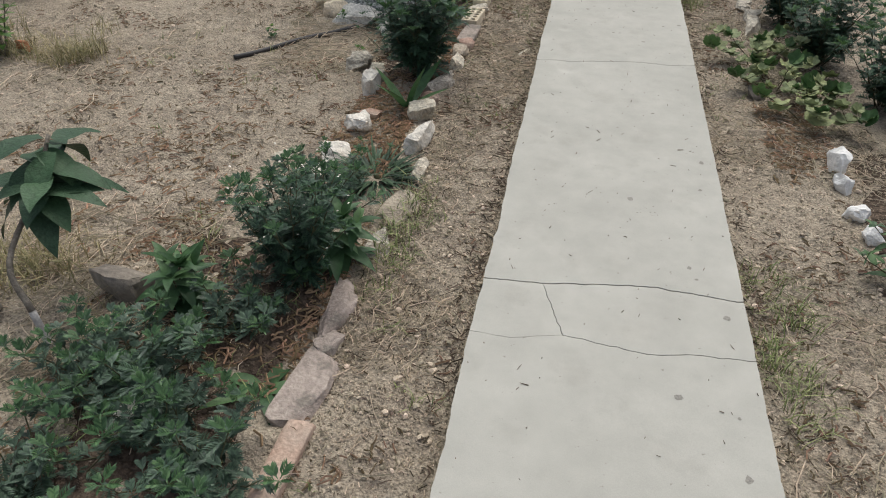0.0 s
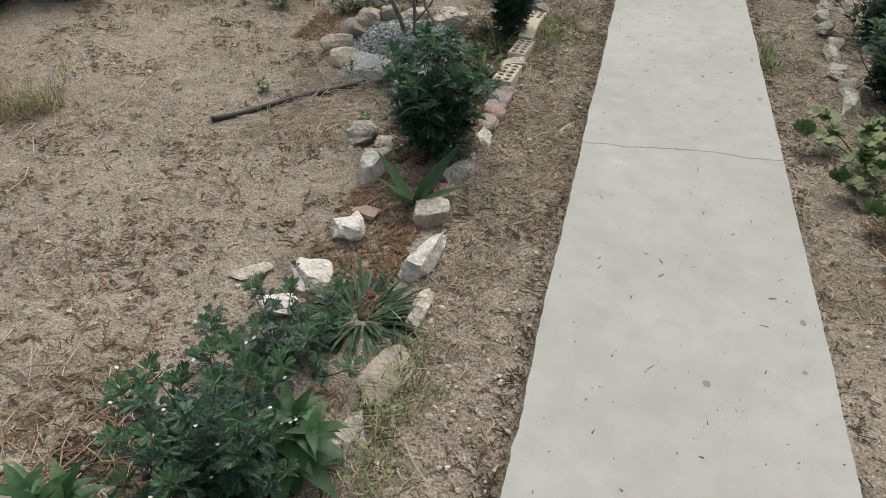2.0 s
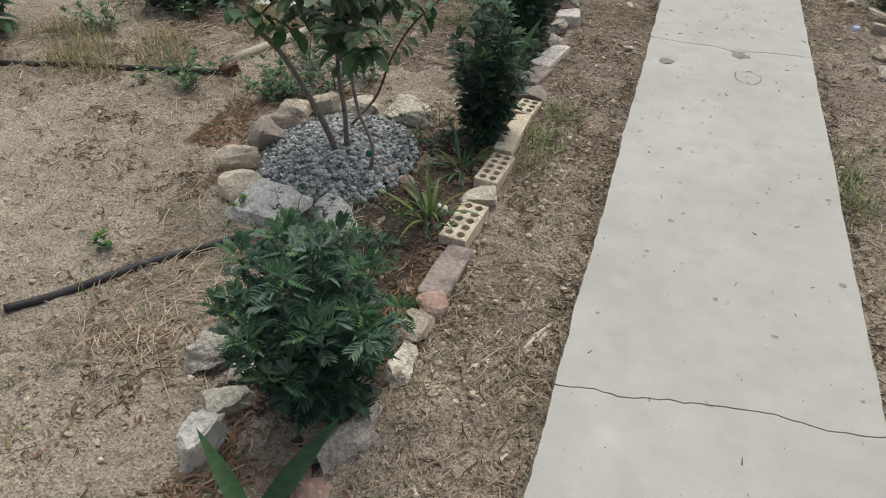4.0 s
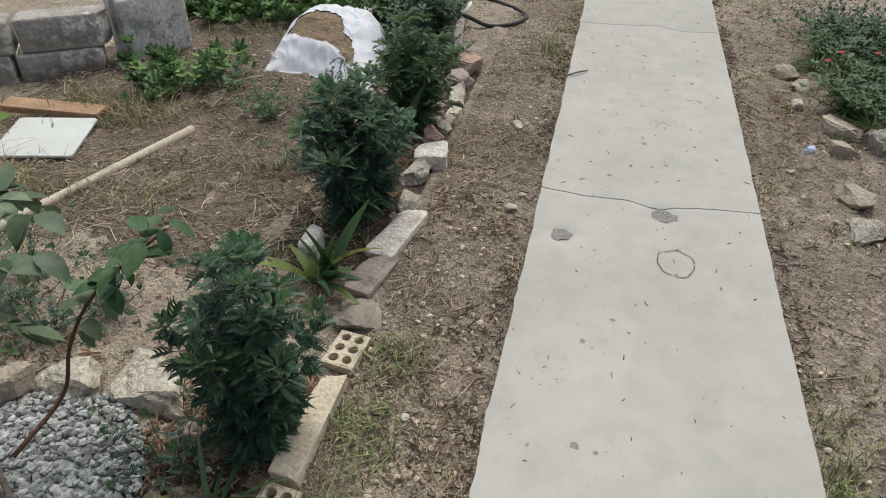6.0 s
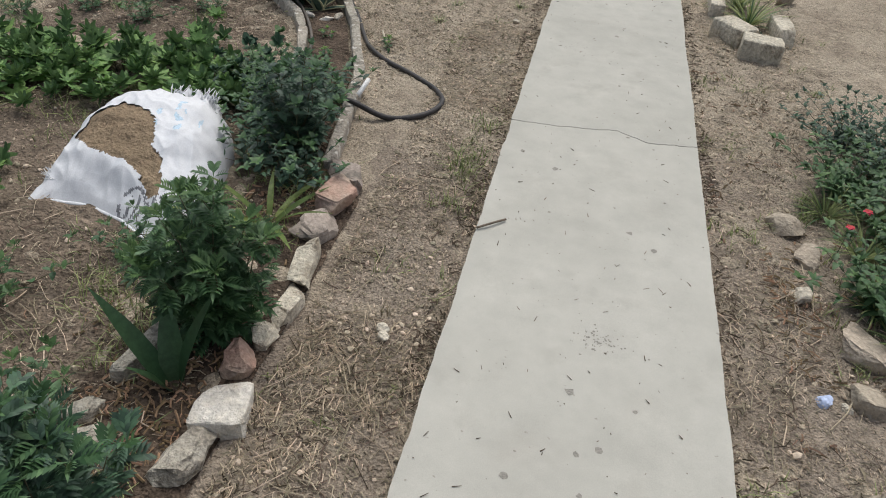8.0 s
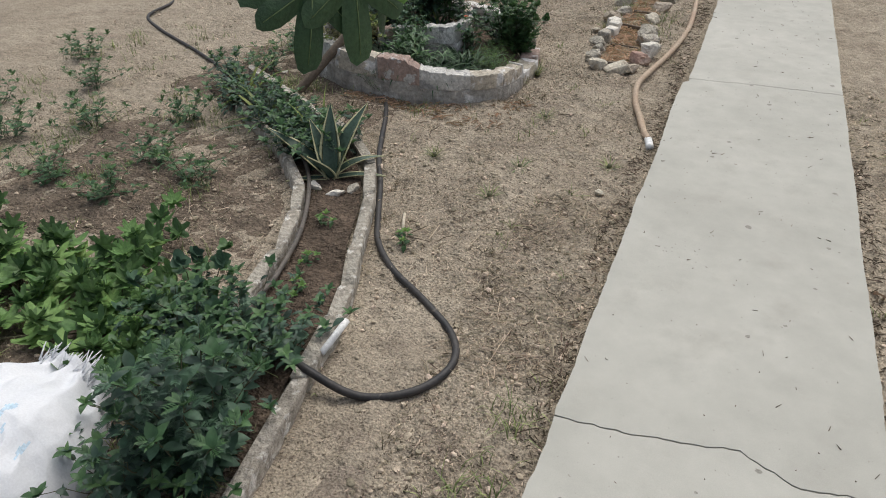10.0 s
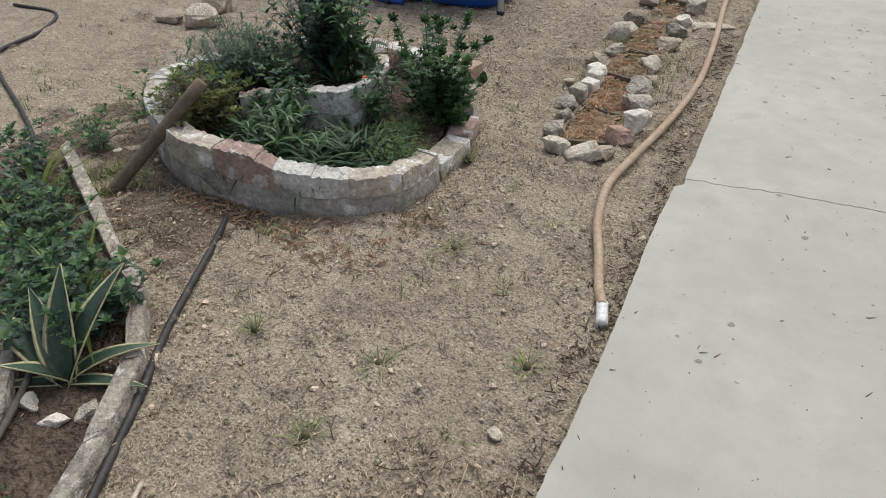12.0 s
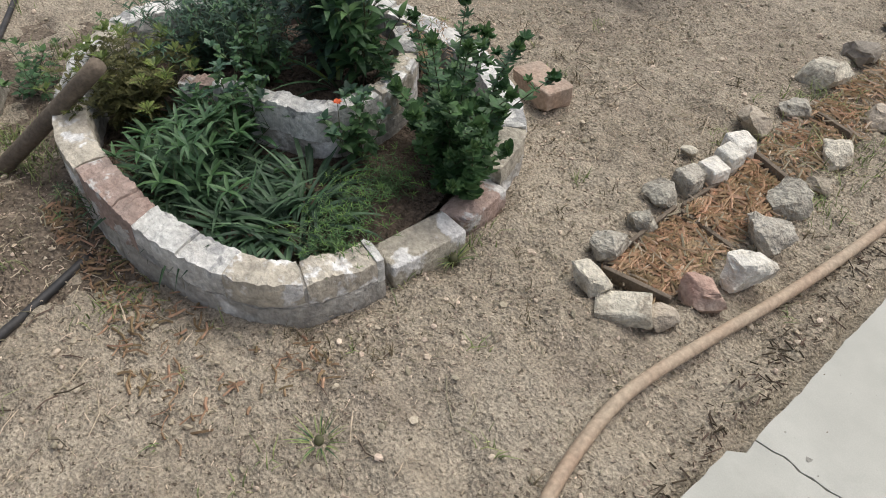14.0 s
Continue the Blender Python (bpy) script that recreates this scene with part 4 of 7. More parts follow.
brick(-.79, .95, .075, .26, .035, -4, REDBRICK, "weathered red brick edging the border bed")
brick(-.815, 1.19, .115, .27, .035, -6, SLAB, "grey pinkish cement slab edging the border bed")
rock(-.815, 1.36, .10, .12, .05, 0, SLAB, "broken grey cement lump edging the bed")
rock(-.825, 1.50, .10, .26, .045, -8, SLAB, "long dark grey stone edging the bed", boxy=.4)
rock(-.80, 1.86, .09, .2, .03, 5, GREY, "grey stone sunk among grass", boxy=.4)
rock(-.78, 2.09, .13, .26, .035, -12, TAN, "flat tan flagstone in the border", boxy=.35)
rock(-.775, 2.38, .06, .20, .045, -4, PALE, "narrow pale stone set in the border", boxy=.35)
rock(-.81, 2.62, .09, .24, .085, -14, WHITE_STONE, "rough whitish stone standing in the border")
rock(-.87, 2.83, .13, .11, .07, 20, PALE, "squarish pale grey stone in the border", boxy=.4)
rock(-.87, 3.01, .12, .11, .06, 40, PINK, "pinkish stone in the border")
rock(-.85, 3.20, .11, .22, .05, -22, GREY, "cement lump with brick remains", boxy=.4)
rock(-.81, 3.45, .06, .12, .04, 0, PALE, "small pale stone at the bed edge")
rock(-1.14, 2.42, .15, .14, .06, 30, WHITE_STONE, "white rough stone behind the plants", "bed stones")
rock(-1.17, 2.25, .14, .10, .06, 10, WHITE_STONE, "white stone half hidden by leaves", "bed stones")
rock(-1.11, 2.66, .12, .11, .07, 50, WHITE_STONE, "angular white stone on sandy soil", "bed stones")
rock(-1.18, 3.05, .07, .14, .11, -8, WHITE_STONE, "upright white stone beside dry leaves", "bed stones")
rock(-1.10, 2.80, .12, .09, .04, 12, PINK, "low pinkish stone in dry leaves", "bed stones")
rock(-1.22, 3.30, .10, .09, .05, 12, PALE, "pale rounded stone on sandy soil", "bed stones")
rock(-1.50, 1.44, .27, .12, .12, 6, DARKSTONE, "flat dark grey stone standing behind plants", "bed stones", .4)
rock(-1.13, 1.74, .09, .11, .10, 20, GREY, "grey stone behind the shrub", "bed stones")
rock(-1.22, .98, .08, .16, .08, -25, WHITE_STONE, "white stone lying under leaves", "bed stones")
rock(-1.9, 1.25, .16, .12, .07, 20, GREY, "grey stone on sandy soil", "bed stones")
rock(-1.34, 2.38, .14, .08, .02, 60, PALE, "half buried pale stone", "bed stones", .4)
# second stretch
rock(-.82, 3.46, .06, .14, .06, -12, PALE, "pale broken brick end under a shrub", boxy=.35)
rock(-.83, 3.60, .10, .13, .055, 10, TAN, "rounded orange-pink stone in the border")
rock(-.815, 3.70, .10, .12, .05, 20, PINK, "round orange stone beside a cement slab")
brick(-.825, 3.87, .098, .27, .04, -4, SLAB, "long pinkish slab edging the border")
rock(-.85, 4.33, .16, .14, .05, 40, PALE, "grey cement chunk between hollow bricks", boxy=.4)
rock(-.94, 4.18, .05, .06, .06, 40, WHITE_STONE, "small white stone behind a hollow brick")
rock(-.86, 5.24, .17, .15, .05, 20, DARKSTONE, "smooth dark grey stone in the border")
rock(-.885, 5.43, .10, .22, .035, -12, SLAB, "pinkish brown slab in the border", boxy=.2)
rock(-.868, 5.67, .11, .30, .038, -10, WHITE_STONE, "pale slab with yellow straw on it", boxy=.2)
rock(-.885, 5.88, .10, .16, .055, 0, GREY, "small grey stone in the border")
rock(-.915, 6.07, .12, .22, .065, -14, GREY, "rough grey granite block in the border", boxy=.4)
brick(-.885, 6.22, .14, .14, .07, 14, WHITE_STONE, "cream block in the border")
rock(-.905, 6.37, .12, .15, .065, -10, PINK, "pinkish red stone in the border", boxy=.4)
rock(-.895, 6.49, .08, .12, .05, 0, PALE, "small pale stone in the border")
rock(-.885, 6.63, .075, .21, .06, -4, PALE, "broken cream stone standing on edge", boxy=.35)
rock(-.905, 6.83, .085, .24, .065, 8, PALE, "cream stone standing on edge", boxy=.35)
rock(-.93, 7.00, .14, .21, .07, -30, SLAB, "tan sandstone in the border", boxy=.4)
rock(-.935, 7.18, .15, .22, .09, -8, PINK, "pinkish tan stone in the border", boxy=.4)
rock(-.965, 7.37, .16, .22, .08, 20, SLAB, "grey-tan stone ending the border", boxy=.4)
brick(-1.17, 6.33, .06, .20, .06, -10, GREY, "grey slab edging the bed behind", group="bed stones")
rock(-1.21, 6.13, .09, .08, .06, 20, GREY, "grey rubble stone behind the shrub", "bed stones")
rock(-1.15, 6.04, .10, .10, .07, 50, GREY, "grey rubble stone among leaves", "bed stones")
brick(-1.12, 5.50, .06, .12, .09, 0, WHITE_STONE, "cream brick behind the strap leaves", group="bed stones")
rock(-1.08, 7.13, .07, .05, .03, 30, WHITE_STONE, "crumpled white lump in the bed", "bed stones")


def hollow_brick(x, y, rz, rows, cols, cell, h, label, z=None):
    """A clay brick lying with its round holes upward."""
    b = Buf()
    lx, ly = cols * cell + .012, rows * cell + .012
    n = 12
    for i in range(rows):
        for j in range(cols):
            cx, cy = (j - (cols - 1) / 2) * cell, (i - (rows - 1) / 2) * cell
            v, f = [], []
            for k in range(n):
                a = 2 * math.pi * (k + .5) / n
                c, s = math.cos(a), math.sin(a)
                q = cell / 2 / max(abs(c), abs(s))
                v += [(cx + c * q, cy + s * q, h), (cx + c * cell * .36, cy + s * cell * .36, h - .001), (cx + c * cell * .35, cy + s * cell * .35, h - .05)]
            for k in range(n):
                a, e = 3 * k, 3 * ((k + 1) % n)
                f += [(a, e, e + 1, a + 1), (a + 1, e + 1, e + 2, a + 2)]
            f.append(tuple(3 * k + 2 for k in range(n)))
            b.add(v, f)
    w, d = lx / 2, ly / 2
    iw, idp = cols * cell / 2, rows * cell / 2
    o = [(-w, -d), (w, -d), (w, d), (-w, d)]
    q = [(-iw, -idp), (iw, -idp), (iw, idp), (-iw, idp)]
    v = [(*p, h) for p in q] + [(*p, h - .003) for p in o] + [(*p, -.03) for p in o]
    b.add(v, [(4 + k, 4 + (k + 1) % 4, (k + 1) % 4, k) for k in range(4)] + [(8 + k, 8 + (k + 1) % 4, 4 + (k + 1) % 4, 4 + k) for k in range(4)])
    for i, p in enumerate(b.v):
        b.v[i] = (p[0] + .0025 * nz(p[0] * 25 + x, p[1] * 25 + y), p[1] + .0025 * nz(p[1] * 25, p[0] * 25 + y, 5), p[2] + .002 * nz(p[0] * 30, p[1] * 30 + y, 9))
    ob = new("hollow_brick", b.mesh("hollow_brick", [CLAY], False))
    ob.matrix_basis = pose(x, y, gz(x, y) if z is None else z, 0, 0, rz)
    return tagged(ob, label, "brick", "hollow bricks")


hollow_brick(-.845, 4.12, -5, 5, 2, .042, .06, "pale hollow brick with ten round holes upward", -.065)
hollow_brick(-.84, 4.50, -5, 5, 2, .040, .055, "pale hollow brick half buried beside lilies", -.068)
rock(-.843, 4.80, .08, .35, .042, -1, CLAY, "worn cream brick beside a shrub", "border stones", .1, .5, "brick")
hollow_brick(-.848, 5.08, -6, 3, 2, .042, .055, "broken piece of hollow brick with round holes", -.085)

# ---- gravel bed with its ring of rocks ----
RING = "rocks round the gravel bed"
rock(-1.79, 4.22, .18, .15, .11, 10, YELLOWSTONE, "rounded tan stone beside the gravel", RING)
rock(-1.70, 4.06, .18, .15, .09, 40, YELLOWSTONE, "rounded yellowish stone beside the gravel", RING)
rock(-1.78, 4.40, .13, .16, .10, -20, DARKSTONE, "brown stone beside the gravel", RING)
rock(-1.76, 4.56, .19, .13, .10, 30, TAN, "tan boulder beside the gravel", RING, .45)
rock(-1.66, 4.71, .13, .12, .10, 10, TAN, "tan stone behind the gravel", RING)
rock(-1.53, 4.78, .20, .13, .07, 0, PALE, "grey stone behind the gravel", RING)
rock(-1.30, 4.80, .28, .15, .065, -14, PALE, "flat-topped pale concrete chunk behind the gravel", RING, .4)
rock(-1.12, 4.70, .10, .09, .06, 30, PINK, "brownish stone under the shrub", RING)
rock(-1.52, 3.99, .31, .22, .09, -16, CEMENT, "large grey concrete chunk beside the gravel", RING, .42)
rock(-1.28, 4.00, .20, .17, .10, -30, CEMENT, "grey concrete chunk with pitted top", RING, .42)
rock(-1.27, 3.84, .19, .13, .08, 25, CEMENT, "grey concrete piece among thin weeds", RING, .45)
rock(-1.22, 4.36, .06, .06, .04, 20, PINK, "small reddish brown stone on the gravel", RING)
rock(-1.13, 4.32, .06, .08, .04, 70, PINK, "small reddish stone at the gravel edge", RING)
rock(-1.32, 3.32, .15, .12, .08, 30, GREY, "grey stone on sandy soil", RING)
rock(-1.20, 3.19, .14, .10, .07, 60, PALE, "pale rough stone beside a shrub", RING)
rock(-1.22, 3.60, .10, .08, .05, 60, GREY, "grey stone under thin weeds", RING)
ICO = bmesh.new()
bmesh.ops.create_icosphere(ICO, subdivisions=1, radius=1)
ICO_V, ICO_F = np.array([v.co[:] for v in ICO.verts]), [tuple(v.index for v in q.verts) for q in ICO.faces]
ICO.free()


def chips(buf, r, x, y, z, s, flat=.6):
    q = ICO_V * np.array((s * r.uniform(.6, 1.3), s * r.uniform(.6, 1.3), s * flat * r.uniform(.6, 1.2))) * (1 + .25 * np.array([[r.uniform(-1, 1)] for _ in ICO_V]))
    a = r.uniform(0, 6.28)
    tilt = r.uniform(-.5, .5)
    m = np.array(Euler((tilt, r.uniform(-.5, .5), a)).to_matrix())
    buf.add(q @ m.T + np.array((x, y, z)), ICO_F)


OCT_V = np.array([(1, 0, 0), (-.5, .87, 0), (-.5, -.87, 0), (.1, 0, .8), (0, .1, -.8)])
OCT_F = [(0, 1, 3), (1, 2, 3), (2, 0, 3), (1, 0, 4), (2, 1, 4), (0, 2, 4)]


def grain(buf, r, x, y, z, s, flat=.7):
    """A small angular crumb."""
    a, c = r.uniform(0, 6.283), s * r.uniform(.55, 1.3)
    ca, sa = math.cos(a), math.sin(a)
    q = OCT_V * (c, s * r.uniform(.55, 1.2), s * flat * r.uniform(.6, 1.2)) * (1 + .2 * np.array([[r.uniform(-1, 1)] for _ in OCT_V]))
    k = len(buf.v)
    t = r.uniform(-.4, .4)
    buf.v.extend([(x + ca * u - sa * w, y + sa * u + ca * w, z + e + t * u) for u, w, e in q.tolist()])
    buf.f.extend([(i + k, j + k, m + k) for i, j, m in OCT_F])
    buf.m.extend([0] * 6)


gravel, mound, r = Buf(), Buf(), rng(5)


def heap(x, y):
    d = math.hypot((x + 1.46) / .30, (y - 4.40) / .36)
    return gz(x, y) + .012 + .045 * max(0, 1 - d * d)


mv = [(-1.46, 4.40, heap(-1.46, 4.40))]
for ring in (.35, .7, 1.0):
    mv += [(-1.46 + .30 * ring * math.cos(k * .2618), 4.40 + .36 * ring * math.sin(k * .2618), heap(-1.46 + .30 * ring * math.cos(k * .2618), 4.40 + .36 * ring * math.sin(k * .2618)) - (.02 if ring == 1 else 0)) for k in range(24)]
mound.add(mv, [(0, k + 1, (k + 1) % 24 + 1) for k in range(24)] + [(q + k + 1, q + 24 + k + 1, q + 24 + (k + 1) % 24 + 1, q + (k + 1) % 24 + 1) for q in (0, 24) for k in range(24)])
for _ in range(3400):
    a, d = r.uniform(0, 6.283), math.sqrt(r.random())
    x, y = -1.46 + .31 * d * math.cos(a), 4.40 + .37 * d * math.sin(a)
    chips(gravel, r, x, y, heap(x, y) + r.uniform(-.002, .008), r.uniform(.005, .0135), .75)
bed = tagged(part("gravel_bed", mound, GRAVEL), "mound of crushed grey gravel round a tree", "gravel", kind="stuff")
part("gravel", gravel, GRAVEL, bed, smooth=False)


# ---- pipes, hoses, sticks ----
def pipe(name, pts, rad, material, label, category, steps=8, dz=0.0):
    line = smooth_line([(x, y, gz(x, y) + rad * .85 + dz if len(p) == 0 else p[0]) for x, y, *p in pts], steps)
    b = Buf()
    tube(b, line, rad, rad, 10)
    return tagged(part(name, b, material), label, category)


pipe("black_hose", [(-1.22, 7.93, -.03), (-1.10, 7.86, .012), (-.94, 7.87), (-.80, 7.955), (-.745, 8.09), (-.80, 8.22), (-.96, 8.345), (-1.13, 8.46), (-1.26, 8.60), (-1.34, 8.75), (-1.46, 9.0), (-1.57, 9.20), (-1.66, 9.40), (-1.75, 9.62), (-1.84, 9.80)], .0125, BLACKPIPE, "black polythene hose looped beside concrete edging", "hose")
pipe("drip_pipe", [(-1.50, 7.80), (-1.47, 7.99), (-1.45, 8.15), (-1.48, 8.30), (-1.55, 8.52), (-1.68, 8.78), (-1.82, 8.98), (-2.05, 9.2), (-2.4, 9.45)], .009, GREYPIPE, "dusty drip pipe along the planted trench", "pipe", 8, .035)
pipe("black_pipe", [(-3.6, 4.56), (-3.36, 4.62), (-3.07, 4.71), (-2.62, 4.80), (-2.32, 4.89)], .015, BLACKPIPE, "black irrigation pipe lying on sandy soil", "pipe")
pipe("black_pipe", [(-2.0, 3.27), (-1.90, 3.38), (-1.74, 3.59), (-1.62, 3.73), (-1.50, 3.85)], .013, BLACKPIPE, "dusty black pipe ending at the rocks", "pipe")
pipe("black_pipe", [(-4.9, 11.2), (-4.5, 11.2), (-4.25, 10.9), (-4.18, 10.56), (-3.9, 10.36), (-3.35, 10.08), (-2.99, 9.87), (-2.7, 9.6)], .011, BLACKPIPE, "thin black drip pipe on bare soil", "pipe")
pipe("pvc_pipe", [(-2.36, 4.98), (-2.17, 5.58), (-1.97, 6.19)], .021, PVC, "long cream plastic pipe lying on the ground", "pipe", 2)
rock(-2.27, 4.92, .12, .08, .05, 30, RUST, "lump of rusty iron at the pipe end", "", .45, name="rusty_iron")
pipe("wooden_twig", [(-.40, 7.15, .006), (-.36, 7.18, .012), (-.31, 7.23, .008)], .0042, WOOD, "short dry twig on the path edge", "twig", 3)

hose = thing("garden_hose", -.45, 9.79, gz(-.45, 9.79), 0, "faded orange-brown garden hose beside the path", "hose")
b, w = Buf(), Buf()
hp = [(-.462, 9.87), (-.50, 9.96), (-.545, 10.12), (-.605, 10.31), (-.635, 10.55), (-.605, 10.84), (-.565, 11.07), (-.525, 11.38), (-.50, 11.72), (-.51, 12.13), (-.535, 12.55), (-.565, 12.95), (-.585, 13.5), (-.59, 14.4), (-.58, 16.0)]
tube(b, [q - np.array((-.45, 9.79, gz(-.45, 9.79))) for q in smooth_line([(x, y, gz(x, y) + .016) for x, y in hp], 8)], .0165, .0165, 12)
part("hose_tube", b, HOSE, hose)
tube(w, smooth_line([(.008, 0, .016), (-.002, .04, .016), (-.016, .092, .016)], 3), .0185, .0185, 12)
part("coupling", w, WHITEPLASTIC, hose, "white plastic hose end")


# ---- concrete edging of the trench ----
EDGE = mat("stained_concrete_edging", (.47, .435, .37), (.32, .29, .24), 12.0, .92, .9, 60.0, .2, deep=.016, lo=.62, hi=1.25, obj=.1, spots=(.60, .575, .52), spot_scale=20.0, spot_at=.57, spot_soft=.06)


def edging(pts, label):
    for (x0, y0), (x1, y1) in zip(pts, pts[1:]):
        ln = math.hypot(x1 - x0, y1 - y0)
        rock((x0 + x1) / 2, (y0 + y1) / 2, .052, ln * 1.12, .065, math.degrees(math.atan2(y1 - y0, x1 - x0)) - 90, EDGE, label, "concrete edging stones", .2, .9, "edging_stone")


edging([(-1.04, 7.42), (-1.11, 7.84), (-1.15, 8.08), (-1.20, 8.26), (-1.29, 8.48), (-1.42, 8.83), (-1.55, 9.08), (-1.76, 9.30), (-1.99, 9.42), (-2.37, 9.64), (-2.78, 9.87)], "rough grey concrete edging stone of the trench")
edging([(-1.36, 7.74), (-1.48, 8.08), (-1.535, 8.34), (-1.63, 8.60), (-1.74, 8.80), (-1.98, 9.04), (-2.16, 9.18), (-2.5, 9.40)], "low mossy concrete edging stone of the trench")
rights = [(-1.09, 7.50), (-1.16, 7.86), (-1.24, 8.26), (-1.34, 8.50), (-1.47, 8.84), (-1.60, 9.06), (-1.79, 9.26), (-2.01, 9.38), (-2.39, 9.58), (-2.76, 9.80)]
lefts = [(-1.34, 7.50), (-1.36, 7.76), (-1.44, 8.08), (-1.49, 8.34), (-1.59, 8.60), (-1.70, 8.78), (-1.94, 9.00), (-2.13, 9.14), (-2.47, 9.36), (-2.85, 9.58)]
b = Buf()
tv = []
for (xa, ya), (xb, yb) in zip([q[:2] for q in smooth_line([(*q, 0) for q in rights], 5)], [q[:2] for q in smooth_line([(*q, 0) for q in lefts], 5)]):
    for k in range(9):
        x, y = xa + (xb - xa) * k / 8, ya + (yb - ya) * k / 8
        tv.append((x, y, gz(x, y) + .022 + .008 * nz(x * 9, y * 9, 2)))
n = len(tv) // 9
b.add(tv, [(j * 9 + k, j * 9 + k + 1, j * 9 + k + 10, j * 9 + k + 9) for j in range(n - 1) for k in range(8)])
tagged(part("trench_soil", b, SOIL), "dark brown soil between concrete edging stones", "soil", kind="structure")

# ---- agave ----
agave = thing("agave", -1.68, 8.96, gz(-1.68, 8.96) + .01, 0, "variegated agave with cream-edged grey-green leaves", "plant")
r = rng(9)
for az, el, ln, wd, dr in ((70, 60, .37, .10, .16), (112, 68, .33, .092, .08), (180, 42, .36, .082, .16), (150, 62, .28, .08, .08), (255, 56, .20, .08, .05), (15, 20, .25, .042, .2), (215, 10, .20, .04, .10), (45, 45, .27, .055, .5)):
    tpl = blade(ln, wd, dr, 8, .45, .75)
    v, f = Buf(), Buf()
    inner = tpl[0].copy()
    v.add(inner * np.array((.70, 1, 1)) + np.array((0, 0, .0)), tpl[1])
    ob = part("leaf", v, AGAVE_GREEN, agave)
    m = Buf()
    for s in (-1, 1):
        mv = []
        for i in range(9):
            q = tpl[0][3 * i + (0 if s < 0 else 2)]
            mv += [(q[0] * .68, q[1], q[2] - wd * .06 + .002), (q[0] * 1.02, q[1], q[2] + .002), (q[0] * .92, q[1], q[2] - .004)]
        m.add(mv, [(3 * i + a, 3 * i + (a + 1) % 3, 3 * i + 3 + (a + 1) % 3, 3 * i + 3 + a) for i in range(8) for a in range(3)])
    part("margin", m, AGAVE_CREAM, ob, "cream leaf margin")
    way = (math.cos(radians(az)) * math.cos(radians(el)), math.sin(radians(az)) * math.cos(radians(el)), math.sin(radians(el)))
    ob.matrix_basis = Matrix(basis(way, (0, 0, 1.0)).tolist()).to_4x4()
rock(-1.70, 8.86, .07, .06, .04, 10, WHITE_STONE, "small whitish stone at the agave foot", "trench stones")
rock(-1.60, 8.85, .08, .06, .04, 60, WHITE_STONE, "crumbled whitish stone at the agave foot", "trench stones")
rock(-1.54, 8.90, .06, .07, .04, 30, GREY, "small grey stone at the agave foot", "trench stones")
bedplant = make_plant("trench_plant", -2.28, 9.33, 0, foliage_plant(53, 15, .20, .20, OVAL + LANCE, .025, .055, .4, .1, .3, .002), [MUG, BROAD], "tangled green plants between the edging stones", "plant", "trench plants")
for x, y, turn in ((-2.05, 9.20, 90), (-2.55, 9.47, 200), (-1.42, 7.86, 45), (-1.28, 7.72, 130), (-1.56, 7.90, 10), (-1.86, 9.06, 300), (-1.38, 7.98, 220), (-1.24, 7.92, 330), (-1.50, 7.84, 75), (-1.32, 7.36, 15), (-1.40, 7.58, 140), (-1.14, 7.28, 250)):
    copy_thing(bedplant, pose(x, y, gz(x, y), 0, 0, turn))
sprig = make_plant("small_weed", -1.43, 8.36, 0, foliage_plant(54, 4, .07, .04, OVAL, .02, .035, .4, .1, 0, .0015), [BROAD, BRIGHT], "small green weed sprouting from bare soil", "weed", "small weeds")
for x, y in ((-1.36, 8.22), (-1.17, 8.62), (-1.52, 8.0), (-1.5, 8.62), (-1.92, 3.6), (-1.35, 3.45), (-1.62, 3.95), (-2.6, 4.7)):
    copy_thing(sprig, pose(x, y, gz(x, y), 0, 0, x * 900))
fan = make_plant("leafy_sapling", -1.58, 7.96, 0, foliage_plant(55, 8, .24, .18, SCALLOP, .05, .10, .2, .4, .2, .003, 3), [BROAD, MUG], "grey-green sapling with lobed leaves beside edging", "plant")
for x, y, lab in ((-1.1, 8.03, "white plastic strip leaning on edging"),):
    b = Buf()
    tube(b, [(x - .004, y - .085, .0), (x, y + .06, .012)], .012, .012, 6)
    tagged(part("white_strip", b, WHITEPLASTIC), lab, "litter")
b = Buf()
tube(b, [(-1.205, 8.70, -.045), (-1.23, 8.76, -.042), (-1.25, 8.81, -.044)], .007, .006, 6)
tagged(part("wood_chip", b, PVC), "pale split wood chip on sandy soil", "stick")
for x, y, a, ln in ((-.505, 3.67, 70, .10), (-.49, 3.72, 62, .11), (-.475, 3.70, 78, .07)):
    b = Buf()
    c, s = math.cos(radians(a)) * ln / 2, math.sin(radians(a)) * ln / 2
    tube(b, [(x - c, y - s, gz(x, y) + .006), (x, y, gz(x, y) + .010), (x + c, y + s, gz(x, y) + .007)], .008, .006, 6)
    tagged(part("wood_splinter", b, PVC), "pale splintered piece of wood", "stick", "wood splinters")

# ---- spiral planter ----
planter = thing("spiral_planter", -1.95, 10.45, 0, 0, "raised stone planter plastered with white cement", "planter")


